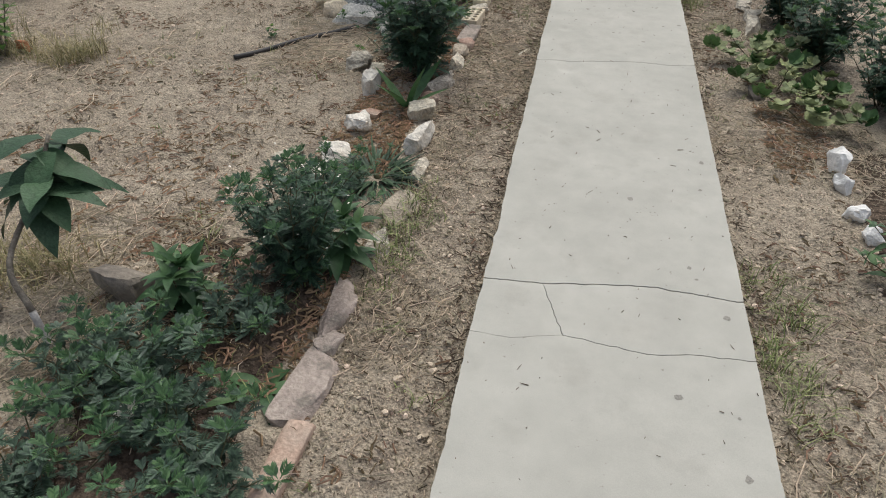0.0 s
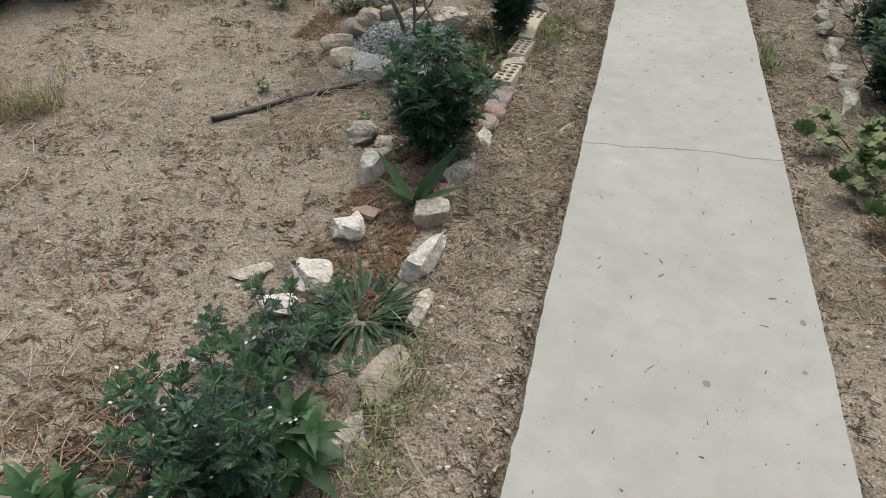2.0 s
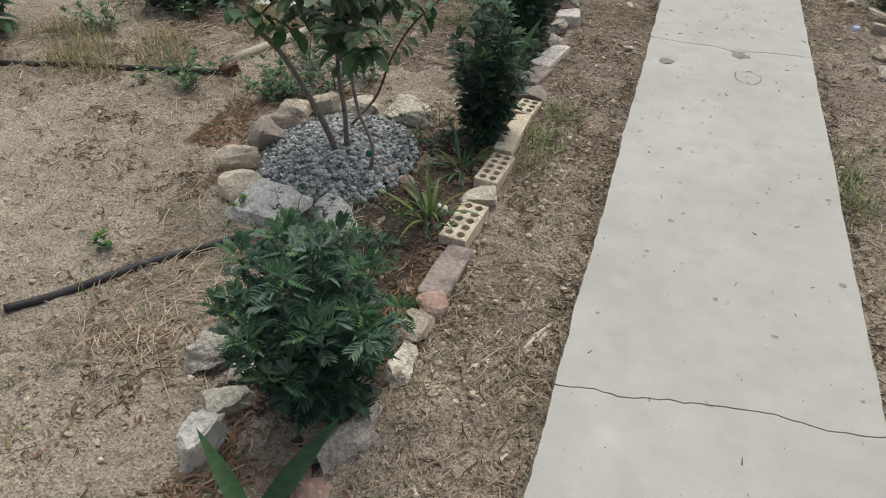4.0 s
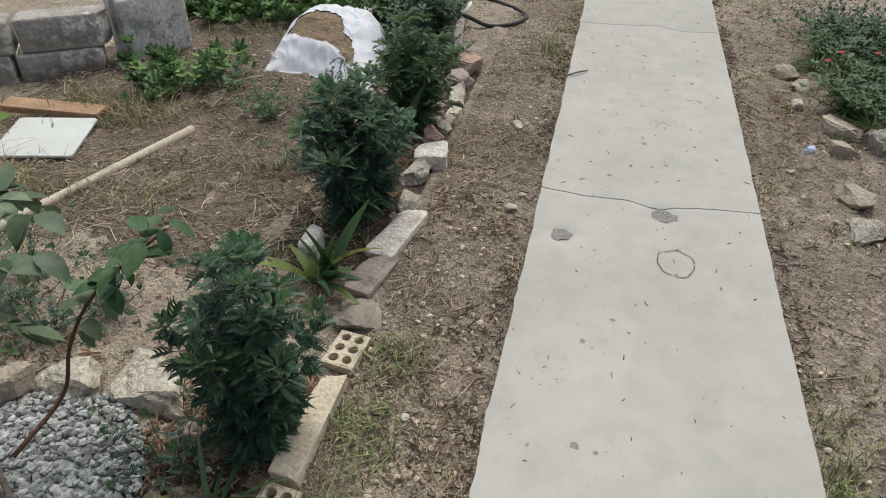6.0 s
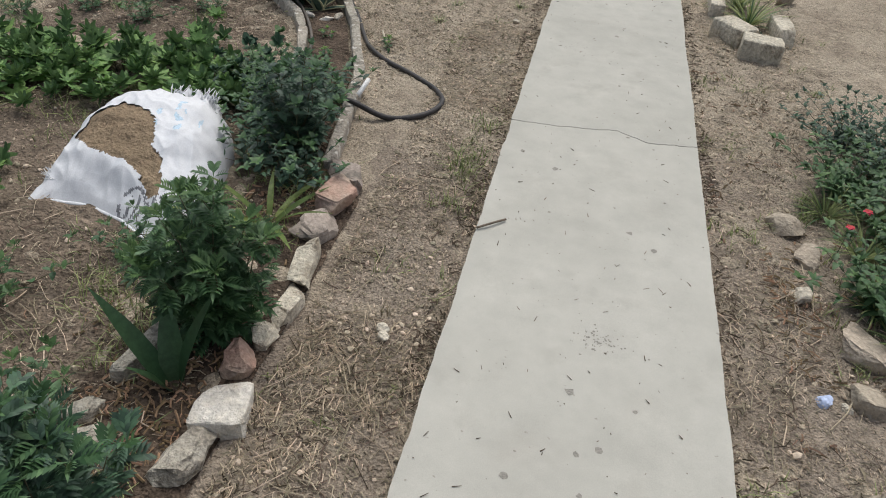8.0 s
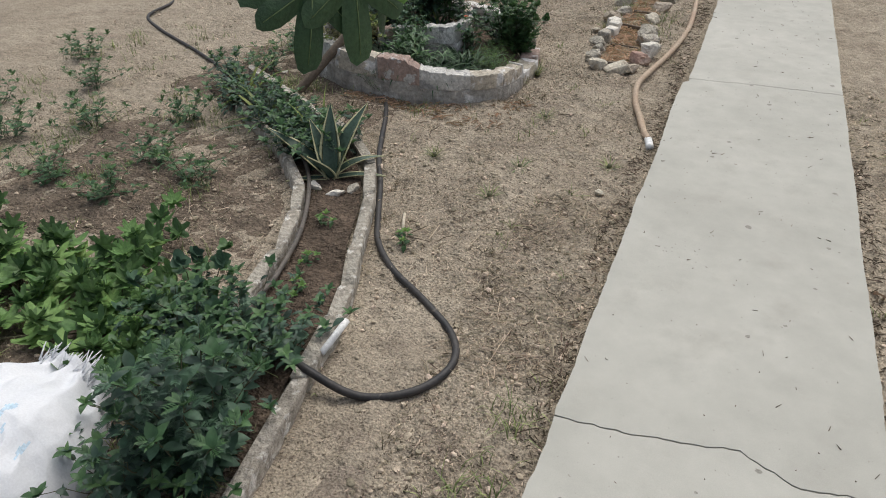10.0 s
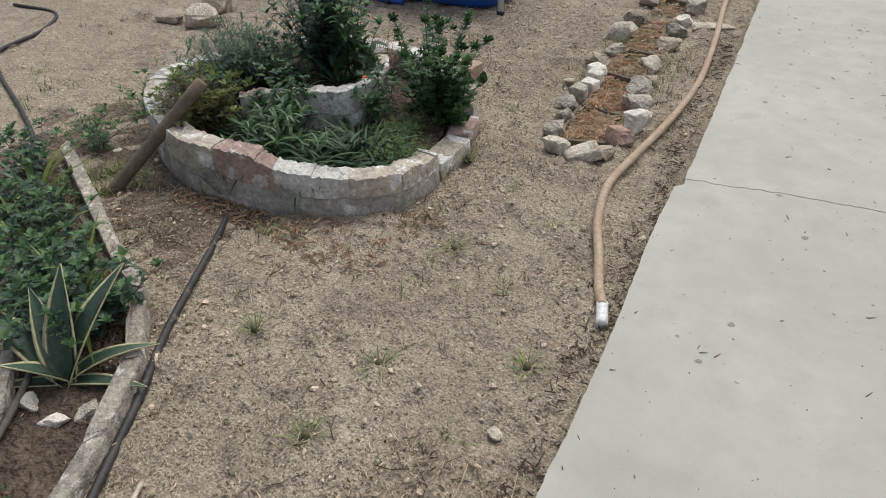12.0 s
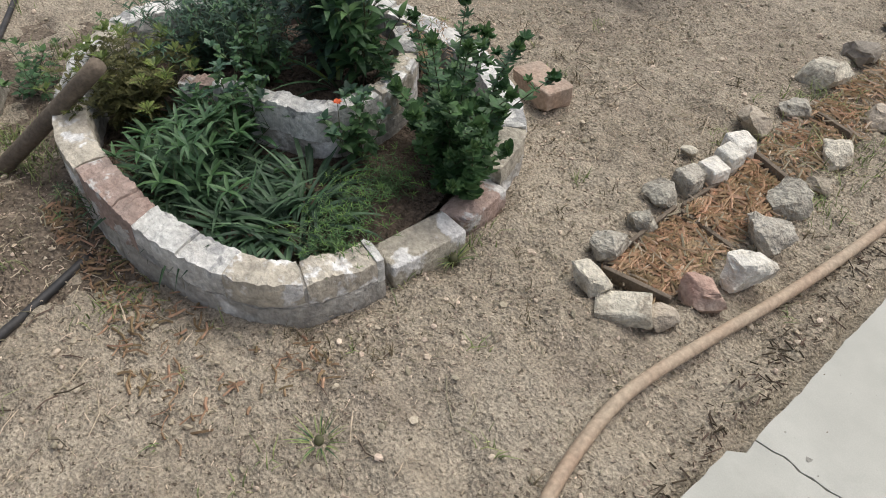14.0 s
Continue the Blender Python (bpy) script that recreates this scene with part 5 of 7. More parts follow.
def wall_block(x0, y0, x1, y1, top, low, thick, seed, material):
    ln = math.hypot(x1 - x0, y1 - y0)
    ob = new("wall_block", stone_buf(thick, ln * 1.1, top - low, seed, .13, .03, 1).mesh("wall_block", [material]))
    ob.parent = planter
    turn = math.degrees(math.atan2(y1 - y0, x1 - x0)) - 90
    ob.matrix_basis = Matrix.Translation((-planter.location.x, -planter.location.y, 0)) @ pose((x0 + x1) / 2, (y0 + y1) / 2, (top + low) / 2, 0, 0, turn)
    return ob


def curved_stone(parent, run, z0, lift, thick, seed, material, label=""):
    """One wall stone that follows the wall's line: run holds (x, y, top, nx, ny)."""
    sect = [(-.5, .04), (-.53, .3), (-.53, .7), (-.47, .97), (-.2, 1.0), (.2, 1.0), (.47, .97), (.52, .6), (.5, .04)]
    v, f, n = [], [], len(run)
    for k, (x, y, top, nx, ny) in enumerate(run):
        end = .965 if k in (0, n - 1) else 1.0
        for u, w in sect:
            e = thick * u * end * (1 + .13 * nz(seed + k * .35, w * 3, u * 2) + .07 * nz(seed + k * 1.1, w * 9, u * 5))
            h = z0 + (top + lift - z0) * (w if 0 < k < n - 1 else .5 + (w - .5) * .97)
            v.append((x + nx * e - planter.location.x, y + ny * e - planter.location.y, h + (.007 * nz(seed + k * .6, u * 3, 4) + .005 * nz(seed + k * 1.7, u * 7, 5) if w > .9 else 0)))
    m = len(sect)
    for k in range(n - 1):
        f += [(k * m + q, k * m + (q + 1) % m, (k + 1) * m + (q + 1) % m, (k + 1) * m + q) for q in range(m)]
    f += [tuple(range(m))[::-1], tuple((n - 1) * m + q for q in range(m))]
    b = Buf()
    b.add(v, f)
    me = b.mesh("wall_stone", [material])
    me.set_sharp_from_angle(angle=radians(48))
    ob = new("wall_stone", me)
    ob.parent = parent
    return tagged(ob, label)


def ring_wall(name, pts, thick, low, seed, label, pinks=()):
    """A rubble wall along a line of (x, y, top): a mortar core and two courses of stones smeared with cement."""
    line = smooth_line(pts, 18)
    crest, v, f = [], [], []
    for i, q in enumerate(line):
        way = line[min(i + 1, len(line) - 1)] - line[max(i - 1, 0)]
        d = math.hypot(way[0], way[1])
        crest.append((q[0], q[1], q[2] + .010 * nz(i * .12, seed, 1), way[1] / d, -way[0] / d))
    for x, y, top, nx, ny in crest:
        for u, h in ((-.46, low), (-.46, top - .014), (.46, top - .014), (.46, low)):
            e = thick * u * (1 + .08 * nz(x * 14, y * 14, seed))
            v.append((x + nx * e - planter.location.x, y + ny * e - planter.location.y, h))
    for i in range(len(crest) - 1):
        f += [(i * 4 + k, i * 4 + k + 1, i * 4 + k + 5, i * 4 + k + 4) for k in range(3)]
    f += [(0, 1, 2, 3), tuple((len(crest) - 1) * 4 + k for k in (3, 2, 1, 0))]
    b = Buf()
    b.add(v, f)
    wall = part(name, b, RENDERED, planter, label)
    r = rng(seed)
    for course in (0, 1):
        i = 0
        while i < len(crest) - 3:
            n = r.randint(11, 24)
            run = crest[i:i + n]
            if len(run) < 4:
                break
            x, y, top = run[len(run) // 2][:3]
            mid = low + (top - low) * .56 + .008 * nz(x * 5, y * 5, seed)
            red = any(math.hypot(x - px, y - py) < .09 for px, py in pinks)
            if course == 0:
                curved_stone(wall, [(a, c, mid - .006, nx, ny) for a, c, t, nx, ny in run], low, 0, thick * r.uniform(.98, 1.06), seed + i, RENDERED)
            else:
                m = WASHED_PINK if red else r.choice([WASHED, WASHED, WASHED, WASHED_TAN])
                curved_stone(wall, run, mid, r.uniform(-.005, .008), thick * r.uniform(1.0, 1.1), seed + i * 1.7, m, "reddish stone smeared with cement" if red else "stone smeared with white cement")
            i += n - 1 + (0 if r.random() < .6 else 1)
    return wall


WASHED = mat("cement_smeared_stone", (.80, .79, .75), (.56, .54, .50), 7.0, .92, .8, 60.0, .2, deep=.012, lo=.66, hi=1.18, obj=.08, spots=(.36, .355, .345), spot_scale=11.0, spot_at=.53, spot_soft=.05, mottle=(22.0, .75, 1.15))
WASHED_TAN = mat("cement_smeared_tan_stone", (.60, .54, .44), (.44, .395, .325), 7.0, .92, .8, 60.0, .2, deep=.012, lo=.66, hi=1.18, obj=.08, spots=(.78, .76, .73), spot_scale=8.0, spot_at=.54, spot_soft=.05, mottle=(22.0, .75, 1.15))
WASHED_PINK = mat("cement_smeared_red_stone", (.46, .33, .275), (.38, .30, .26), 7.0, .92, .8, 60.0, .2, deep=.012, lo=.7, hi=1.15, spots=(.62, .60, .57), spot_scale=9.0, spot_at=.57, spot_soft=.05, mottle=(20.0, .8, 1.12))
ring_wall("outer_wall", [(-2.56, 10.62, .16), (-2.60, 10.38, .17), (-2.52, 10.19, .18), (-2.32, 10.02, .18), (-2.09, 9.92, .175), (-1.86, 9.905, .17), (-1.75, 9.918, .155), (-1.67, 9.942, .112), (-1.52, 9.995, .10), (-1.37, 10.08, .085), (-1.31, 10.21, .08), (-1.285, 10.34, .065)], .085, -.10, 300, "grey plastered rubble wall", ((-1.73, 9.925),))
ring_wall("back_wall", [(-1.36, 10.80, .06), (-1.44, 10.98, .08), (-1.68, 11.10, .12), (-1.98, 11.10, .15), (-2.30, 10.98, .16), (-2.55, 10.66, .16)], .09, -.10, 320, "grey plastered rubble wall", ((-2.5, 10.75),))
wall_block(-1.30, 10.38, -1.29, 10.60, .005, -.10, .11, 321, WASHED_TAN)
wall_block(-1.295, 10.62, -1.34, 10.80, .01, -.10, .11, 322, WASHED_PINK)
INNER = [(-2.12, 10.26), (-2.02, 10.34), (-1.86, 10.42), (-1.73, 10.51), (-1.72, 10.70), (-1.80, 10.86), (-1.95, 10.96)]
ring_wall("inner_wall", [(*q, .19) for q in INNER], .06, -.05, 340, "low plastered inner wall", ((-2.08, 10.29),))
b = Buf()
sv = [(-1.95, 10.48, .03)]
for ring in (.4, .75, 1.0):
    for k in range(28):
        a = 2 * math.pi * k / 28
        x, y = -1.95 + .60 * ring * math.cos(a), 10.49 + .54 * ring * math.sin(a)
        sv.append((x, y, .02 + .02 * nz(x * 7, y * 7) - .05 * max(0, (x + 1.75)) ))
b.add(np.array(sv) - np.array((planter.location.x, planter.location.y, 0)), [(0, k + 1, (k + 1) % 28 + 1) for k in range(28)] + [(q + k + 1, q + 28 + k + 1, q + 28 + (k + 1) % 28 + 1, q + (k + 1) % 28 + 1) for q in (0, 28) for k in range(28)])
part("soil", b, SOIL, planter, "dark soil")
b = Buf()
sv = [(-2.05, 10.68, .13)] + [(-2.05 + .30 * math.cos(k * .35), 10.68 + .30 * math.sin(k * .35), .10) for k in range(18)]
b.add(np.array(sv) - np.array((planter.location.x, planter.location.y, 0)), [(0, k + 1, (k + 1) % 18 + 1) for k in range(18)])
part("upper_soil", b, SOIL, planter, "dark soil of the upper ring")

PL = "plants in the spiral planter"
NARROW = [blade(1.0, .17, .4, 4, .25, .9), blade(1.0, .15, .7, 4, .25, .9), blade(1.0, .19, .2, 4, .25, .9)]
rosette = make_plant("daisy_clump", -1.98, 10.17, 0, strap_plant(60, 80, .20, .0125, .95, .75, 6, .075), [DAISY, STRAP], "arching narrow green leaves in a dense rosette", "plant", PL, .03)
for x, y, turn in ((-1.60, 10.14, 80), (-1.62, 10.36, 150), (-1.78, 10.20, 220), (-1.70, 10.08, 20), (-1.86, 10.06, 280), (-1.52, 10.24, 40), (-2.06, 10.26, 110)):
    copy_thing(rosette, pose(x, y, .02, 0, 0, turn))
daisy = make_plant("daisy_clump", -1.84, 10.10, 0, foliage_plant(61, 9, .17, .15, NARROW, .016, .115, .7, .05, .2, .002, 7), [STRAP, BROAD], "dense clump of narrow dark green leaves", "plant", PL, .03)
for x, y, turn in ((-1.90, 10.26, 310),):
    copy_thing(daisy, pose(x, y, .02, 0, 0, turn))
make_plant("yellowing_herb", -2.22, 10.14, 0, foliage_plant(62, 30, .26, .19, FINE + CUT, .014, .055, .4, .1, .5, .0015), [mat("olive_brown_leaf", (.15, .15, .05), (.10, .10, .04), 9.0, .6, 0, 60.0, .3, island=.4, through_leaf=.15), YELLOWSTRAP], "yellowing herb with thin leaves", "plant", PL, .04)
herb = make_plant("dark_herb", -2.34, 10.42, 0, foliage_plant(63, 32, .28, .24, FINE + NARROW, .011, .055, .5, .05, .5, .0015), [MUG, MUG_YOUNG], "dark green fine-leaved herb bush", "plant", PL, .06)
copy_thing(herb, pose(-2.38, 10.60, .06, 0, 0, 90))
copy_thing(herb, pose(-2.22, 10.56, .06, 0, 0, 200))
make_plant("sage_bush", -2.06, 10.48, 0, foliage_plant(64, 12, .30, .13, OVAL, .022, .045, .4, .2, .5, .002), [BROAD, MUG], "grey-green bush with oval leaves", "plant", PL, .08)
make_plant("sage_bush", -1.93, 10.32, 60, foliage_plant(72, 10, .26, .10, OVAL, .022, .045, .4, .2, .5, .002), [BROAD, MUG], "grey-green sprigs before the inner wall", "plant", PL, .03)
make_plant("sage_bush", -1.66, 10.56, 60, foliage_plant(73, 8, .24, .09, OVAL, .024, .05, .4, .2, .4, .002), [BROAD, MUG], "green sprigs leaning on the inner wall", "plant", PL, .02)
make_plant("tall_herb", -2.02, 10.74, 0, foliage_plant(65, 20, .48, .21, LANCE, .02, .09, .6, .1, .4, .003), [MUG, BROAD], "tall dark green herb with lance-shaped leaves", "plant", PL, .1)
tall = make_plant("tall_herb", -1.86, 10.72, 70, foliage_plant(74, 8, .42, .12, LANCE, .03, .10, .4, .15, .2, .003), [BROAD, WEED], "loose leafy herb in the upper ring", "plant", PL, .1)
make_plant("rosemary", -2.14, 10.86, 0, foliage_plant(66, 20, .48, .16, FINE, .008, .04, .7, .1, .5, .002), [MUG, MUG], "upright dark rosemary bush", "plant", PL, .1)
make_plant("lily_clump", -1.90, 10.66, 0, strap_plant(67, 18, .26, .018, .9, .45), [STRAP, YELLOWSTRAP], "thin green strap leaves in the upper ring", "plant", PL, .1)
make_plant("dry_herb", -1.86, 10.98, 0, foliage_plant(68, 12, .2, .12, FINE, .012, .04, .5, .1, .5, .0015), [RUSTSTRAW, YELLOWSTRAP], "half dry reddish herb at the planter back", "plant", PL, .06)
make_plant("chrysanthemum_bush", -1.50, 10.78, 0, foliage_plant(69, 14, .49, .25, SCALLOP + PALM, .024, .078, .15, .1, .45), [BROAD, WEED], "leafy green bush with rounded lobed leaves", "shrub", PL, -.02)
make_plant("chrysanthemum_bush", -1.38, 10.72, 90, foliage_plant(70, 13, .30, .15, SCALLOP + PALM, .022, .075, .15, .1, .5), [BROAD, WEED], "lower leafy green bush over the wall", "shrub", PL, -.02)
cushion = make_plant("mossy_cushion", -1.46, 10.38, 0, foliage_plant(71, 45, .10, .13, FINE, .011, .03, .7, .1, .3, .001, 4), [WEED, BRIGHT], "bright green feathery cushion plant", "plant", PL, 0.0)
copy_thing(cushion, pose(-1.50, 10.54, 0, 0, 0, 100))
copy_thing(cushion, pose(-1.40, 10.28, .01, 0, 0, 200))
ob = thing("orange_flower", -1.66, 10.50, .24, 0, "small orange-red flower above dark leaves", "flower")
b = Buf()
for k in range(10):
    put(b, blade(.014, .010, .3, 3, .2), (0, 0, 0), (math.cos(k * 2.4), math.sin(k * 2.4), .5 + .05 * k))
part("petals", b, mat("orange_petal", (.62, .12, .04), (.55, .10, .03), 9.0, .6, 0), ob)
b = Buf()
tube(b, [(0, 0, -.2), (0, 0, 0)], .0015, .001, 5)
part("stalk", b, STEM, ob)
post = Buf()
tube(post, smooth_line([(-2.40, 9.70, -.10), (-2.24, 9.87, .11), (-2.08, 10.04, .325)], 4), .026, .024, 12)
tagged(part("wooden_post", post, WOOD), "weathered round wooden post leaning on the planter", "post")
rock(-1.62, 11.33, .12, .20, .08, 80, REDBRICK, "loose pinkish tan brick beside the planter", "loose bricks", .1, .3, "brick")

# ---- straw bed with its stones and boards ----
SB = "stones round the straw bed"
rock(-.965, 10.90, .12, .11, .07, 20, GREY, "pitted grey stone beside the straw bed", SB)
rock(-.915, 10.76, .13, .09, .06, -25, PALE, "pale pitted stone at the straw bed end", SB)
brick(-.80, 10.76, .09, .14, .04, -55, PALE, "flat cream tile piece at the straw bed end", 14, group=SB)
rock(-.715, 10.82, .09, .08, .05, 30, TAN, "small tan stone beside the straw bed", SB)
rock(-.685, 10.95, .12, .12, .07, 50, PINK, "reddish purple stone beside the straw bed", SB, .45)
rock(-.665, 11.10, .09, .17, .09, -30, WHITE_STONE, "white stone standing beside the straw bed", SB, .4)
rock(-.705, 11.29, .16, .13, .10, 0, GREY, "large grey stone beside the straw bed", SB)
rock(-.74, 11.47, .13, .14, .08, 40, GREY, "grey stone beside the straw bed", SB)
rock(-.72, 11.64, .08, .08, .05, 40, TAN, "small tan stone beside the straw bed", SB)
rock(-.97, 11.06, .10, .10, .07, 10, GREY, "grey stone at the straw bed edge", SB)
rock(-1.00, 11.20, .11, .10, .06, 60, GREY, "grey stone next to white bricks", SB)
brick(-.985, 11.32, .08, .08, .07, -12, GREY, "grey cube-shaped block beside white bricks", group=SB)
brick(-.965, 11.41, .08, .07, .07, -12, WHITE_STONE, "white brick beside the straw bed", group=SB)
brick(-.965, 11.49, .08, .07, .075, -8, WHITE_STONE, "white brick beside the straw bed", group=SB)
brick(-.975, 11.58, .085, .09, .075, -20, WHITE_STONE, "white brick beside the straw bed", group=SB)
rock(-1.08, 11.47, .06, .06, .04, 0, PALE, "small pale stone on bare soil", SB)
rock(-1.02, 11.78, .15, .12, .07, -14, TAN, "tan stone by the straw bed", SB)
rock(-.76, 11.82, .10, .12, .07, 50, PALE, "greenish white stone by the straw bed", SB)
rock(-.98, 11.97, .12, .11, .06, 20, GREY, "grey stone among weeds", SB)
rock(-1.03, 12.25, .17, .15, .11, 10, PALE, "blocky pale grey stone by the straw bed", SB, .4)
rock(-.75, 12.16, .17, .12, .07, 30, TAN, "tan stone between straw bed and hose", SB)
rock(-.75, 12.40, .15, .12, .07, 10, GREY, "grey stone between straw bed and hose", SB)
rock(-.74, 12.60, .14, .09, .08, 30, WHITE_STONE, "white stone on dry straw", SB, .4)
rock(-.73, 12.86, .16, .13, .08, 60, GREY, "grey stone beside the hose", SB)
rock(-.74, 13.28, .14, .18, .14, 10, PALE, "blocky grey stone beside the hose", SB, .4)
rock(-1.06, 13.15, .26, .18, .10, -20, DARKSTONE, "large brown stone in a row", SB, .4)
rock(-1.00, 12.88, .14, .12, .06, 20, DARKSTONE, "brown stone in a row", SB)
rock(-1.02, 12.55, .16, .12, .07, 0, DARKSTONE, "brown stone near the straw", SB)
rock(-.93, 13.5, .16, .14, .12, 30, GREY, "grey stone at the far end", SB)
rock(-.95, 13.85, .20, .16, .11, 60, DARKSTONE, "dark stone at the far end", SB)
rock(-.76, 13.75, .22, .16, .11, 20, TAN, "tan stone at the far end", SB)
brick(-.57, 12.62, .10, .24, .02, -70, PALE, "flat pale tile lying beside the hose", group=SB)


def board(x0, y0, x1, y1, h, t, label, name="wooden_board", material=WOOD):
    ln = math.hypot(x1 - x0, y1 - y0)
    ob = new(name, stone_buf(t, ln, h, int(ln * 1000) + 7, .14, .012, 0).mesh(name, [material]))
    ob.matrix_basis = pose((x0 + x1) / 2, (y0 + y1) / 2, gz(x0, y0) + h / 2 - .012, 0, 0, math.degrees(math.atan2(y1 - y0, x1 - x0)) - 90)
    return tagged(ob, label, "board", "bed boards")


board(-.93, 10.83, -.74, 10.88, .04, .014, "weathered board ending the straw bed")
board(-.93, 11.19, -.74, 11.17, .045, .014, "weathered board dividing the straw bed")
board(-.93, 11.60, -.76, 11.55, .05, .016, "weathered board dividing the straw bed")
board(-.94, 10.85, -.95, 11.20, .035, .012, "thin bent board along the straw bed")
board(-.94, 11.22, -.92, 11.60, .04, .012, "thin bent board beside white bricks")
board(-.92, 12.0, -.78, 11.97, .04, .014, "weathered board across the dry bed")
board(-.92, 12.95, -.78, 12.9, .05, .016, "weathered board at the far bed")

# ---- frame pool corner ----
pool = thing("frame_pool", -2.9, 13.3, 0, 0, "blue frame pool with white metal legs", "pool")
b = Buf()
cx, cy, hx, hy, rad = 0, 0, 1.06, .98, .16
pv, seg = [], 10
outline = []
for qx, qy, a0 in ((hx - rad, -hy + rad, -90), (hx - rad, hy - rad, 0), (-hx + rad, hy - rad, 90), (-hx + rad, -hy + rad, 180)):
    outline += [(qx + rad * math.cos(radians(a0 + 90 * k / seg)), qy + rad * math.sin(radians(a0 + 90 * k / seg))) for k in range(seg + 1)]
n = len(outline)
for z, g in ((-.05, .94), (-.02, .985), (.06, 1.0), (.30, .995), (.55, .985), (.56, .965), (.2, .96)):
    pv += [(x * g, y * g, z) for x, y in outline]
b.add(pv, [(q * n + k, q * n + (k + 1) % n, (q + 1) * n + (k + 1) % n, (q + 1) * n + k) for q in range(6) for k in range(n)] + [tuple(range(6 * n, 7 * n))])
part("liner", b, POOL, pool)
for x, y in ((1.08, -.96), (.30, -1.0), (-.5, -1.0), (1.1, -.1), (1.1, .7)):
    b = Buf()
    tube(b, [(x, y, -.04), (x * .99, y * .985, .57)], .019, .019, 12)
    leg = part("leg", b, POOLLEG, pool)
    b = Buf()
    tube(b, [(x, y, -.062), (x, y, -.035)], .026, .024, 12)
    part("foot", b, RUBBER, leg, "black rubber foot")
b = Buf()
tube(b, [(.22, -1.0, -.045), (.40, -1.0, -.045)], .02, .02, 8)
part("foot_bar", b, POOL, pool, "blue foot bar")
rock(-3.40, 11.40, .26, .18, .13, 20, PALE, "pale blocky stone on bare soil", "stones behind the planter", .4)
rock(-3.50, 11.66, .22, .16, .12, 60, PALE, "pale stone behind the planter", "stones behind the planter", .4)
rock(-3.68, 11.40, .24, .13, .07, 10, TAN, "flat tan stone behind the planter", "stones behind the planter", .4)
rock(-2.62, 9.98, .06, .05, .015, 0, WHITE_STONE, "small white chip beside the post", "stones behind the planter")

# ---- sack of sand ----
SACKW = ((0, .305), (.2, .305), (.45, .30), (.7, .262), (.85, .20), (.94, .125), (1, .105))
SACKH = ((0, .014), (.04, .042), (.12, .09), (.25, .15), (.45, .213), (.65, .228), (.8, .19), (.9, .135), (.96, .12), (1, .13))
SEAM = ((-1, -.05), (-.75, .035), (-.3, .05), (.2, .01), (.7, -.08), (1, -.19))
TEAR = ((-.255, .27), (-.23, .37), (-.14, .43), (-.03, .41), (.03, .34), (.06, .26), (.13, .20), (.18, .07), (.13, .07), (.08, .13), (-.02, .185), (-.12, .19), (-.19, .21))


def along(table, q):
    for (a, b), (c, d) in zip(table, table[1:]):
        if q <= c:
            t = (q - a) / (c - a)
            return b + (d - b) * t
    return table[-1][1]


def inside(poly, x, y):
    hit = False
    for (x0, y0), (x1, y1) in zip(poly, poly[1:] + poly[:1]):
        if (y0 > y) != (y1 > y) and x < x0 + (x1 - x0) * (y - y0) / (y1 - y0):
            hit = not hit
    return hit


sack = thing("sand_sack", -1.645, 6.85, gz(-1.645, 6.85) + .004, 0, "torn white woven sack spilling damp sand", "sack")
cloth, spill, ink, blue = Buf(), Buf(), Buf(), Buf()
NU, NV = 150, 150
grid = []
for j in range(NV + 1):
    a = (j / NV) ** 1.15
    wd, hh = along(SACKW, a), along(SACKH, a)
    for i in range(NU + 1):
        s = math.sin(math.pi * (i / NU - .5))
        x = -.045 * a + wd * s * (1 + .10 * max(0, s) * max(0, 1 - 4 * a))
        y = .75 * a + along(SEAM, s) * (1 - a) ** 2
        z = hh * max(0, 1 - abs(s) ** (4.2 if s < 0 else 2.8)) ** .55
        # a slack pillow before the tear, folds running to the gathered end, creases over the seam
        z += .022 * math.exp(-((x + .04) / .16) ** 2 - ((y - .155 + .25 * (x + .04)) / .045) ** 2) * (z > .03)
        soft = min(1, z / .06)
        z += soft * (.010 * nz(x * 9, y * 9, 3) + .005 * (1 - abs(nz(x * 17 + y * 6, y * 11, 4)) * 3) + .003 * nz(x * 45, y * 30, 6))
        z += soft * .011 * math.sin(s * 15 + 2 * nz(x * 6, y * 3)) * max(0, (a - .62) / .38)
        z += soft * .003 * math.sin(y * 60 + x * 25 + 3 * nz(x * 7, y * 7, 8)) * max(0, 1 - a * 4)
        x += .008 * nz(y * 20, s * 2, 9) * abs(s)
        grid.append((x, y, max(0, z)))
row = NU + 1
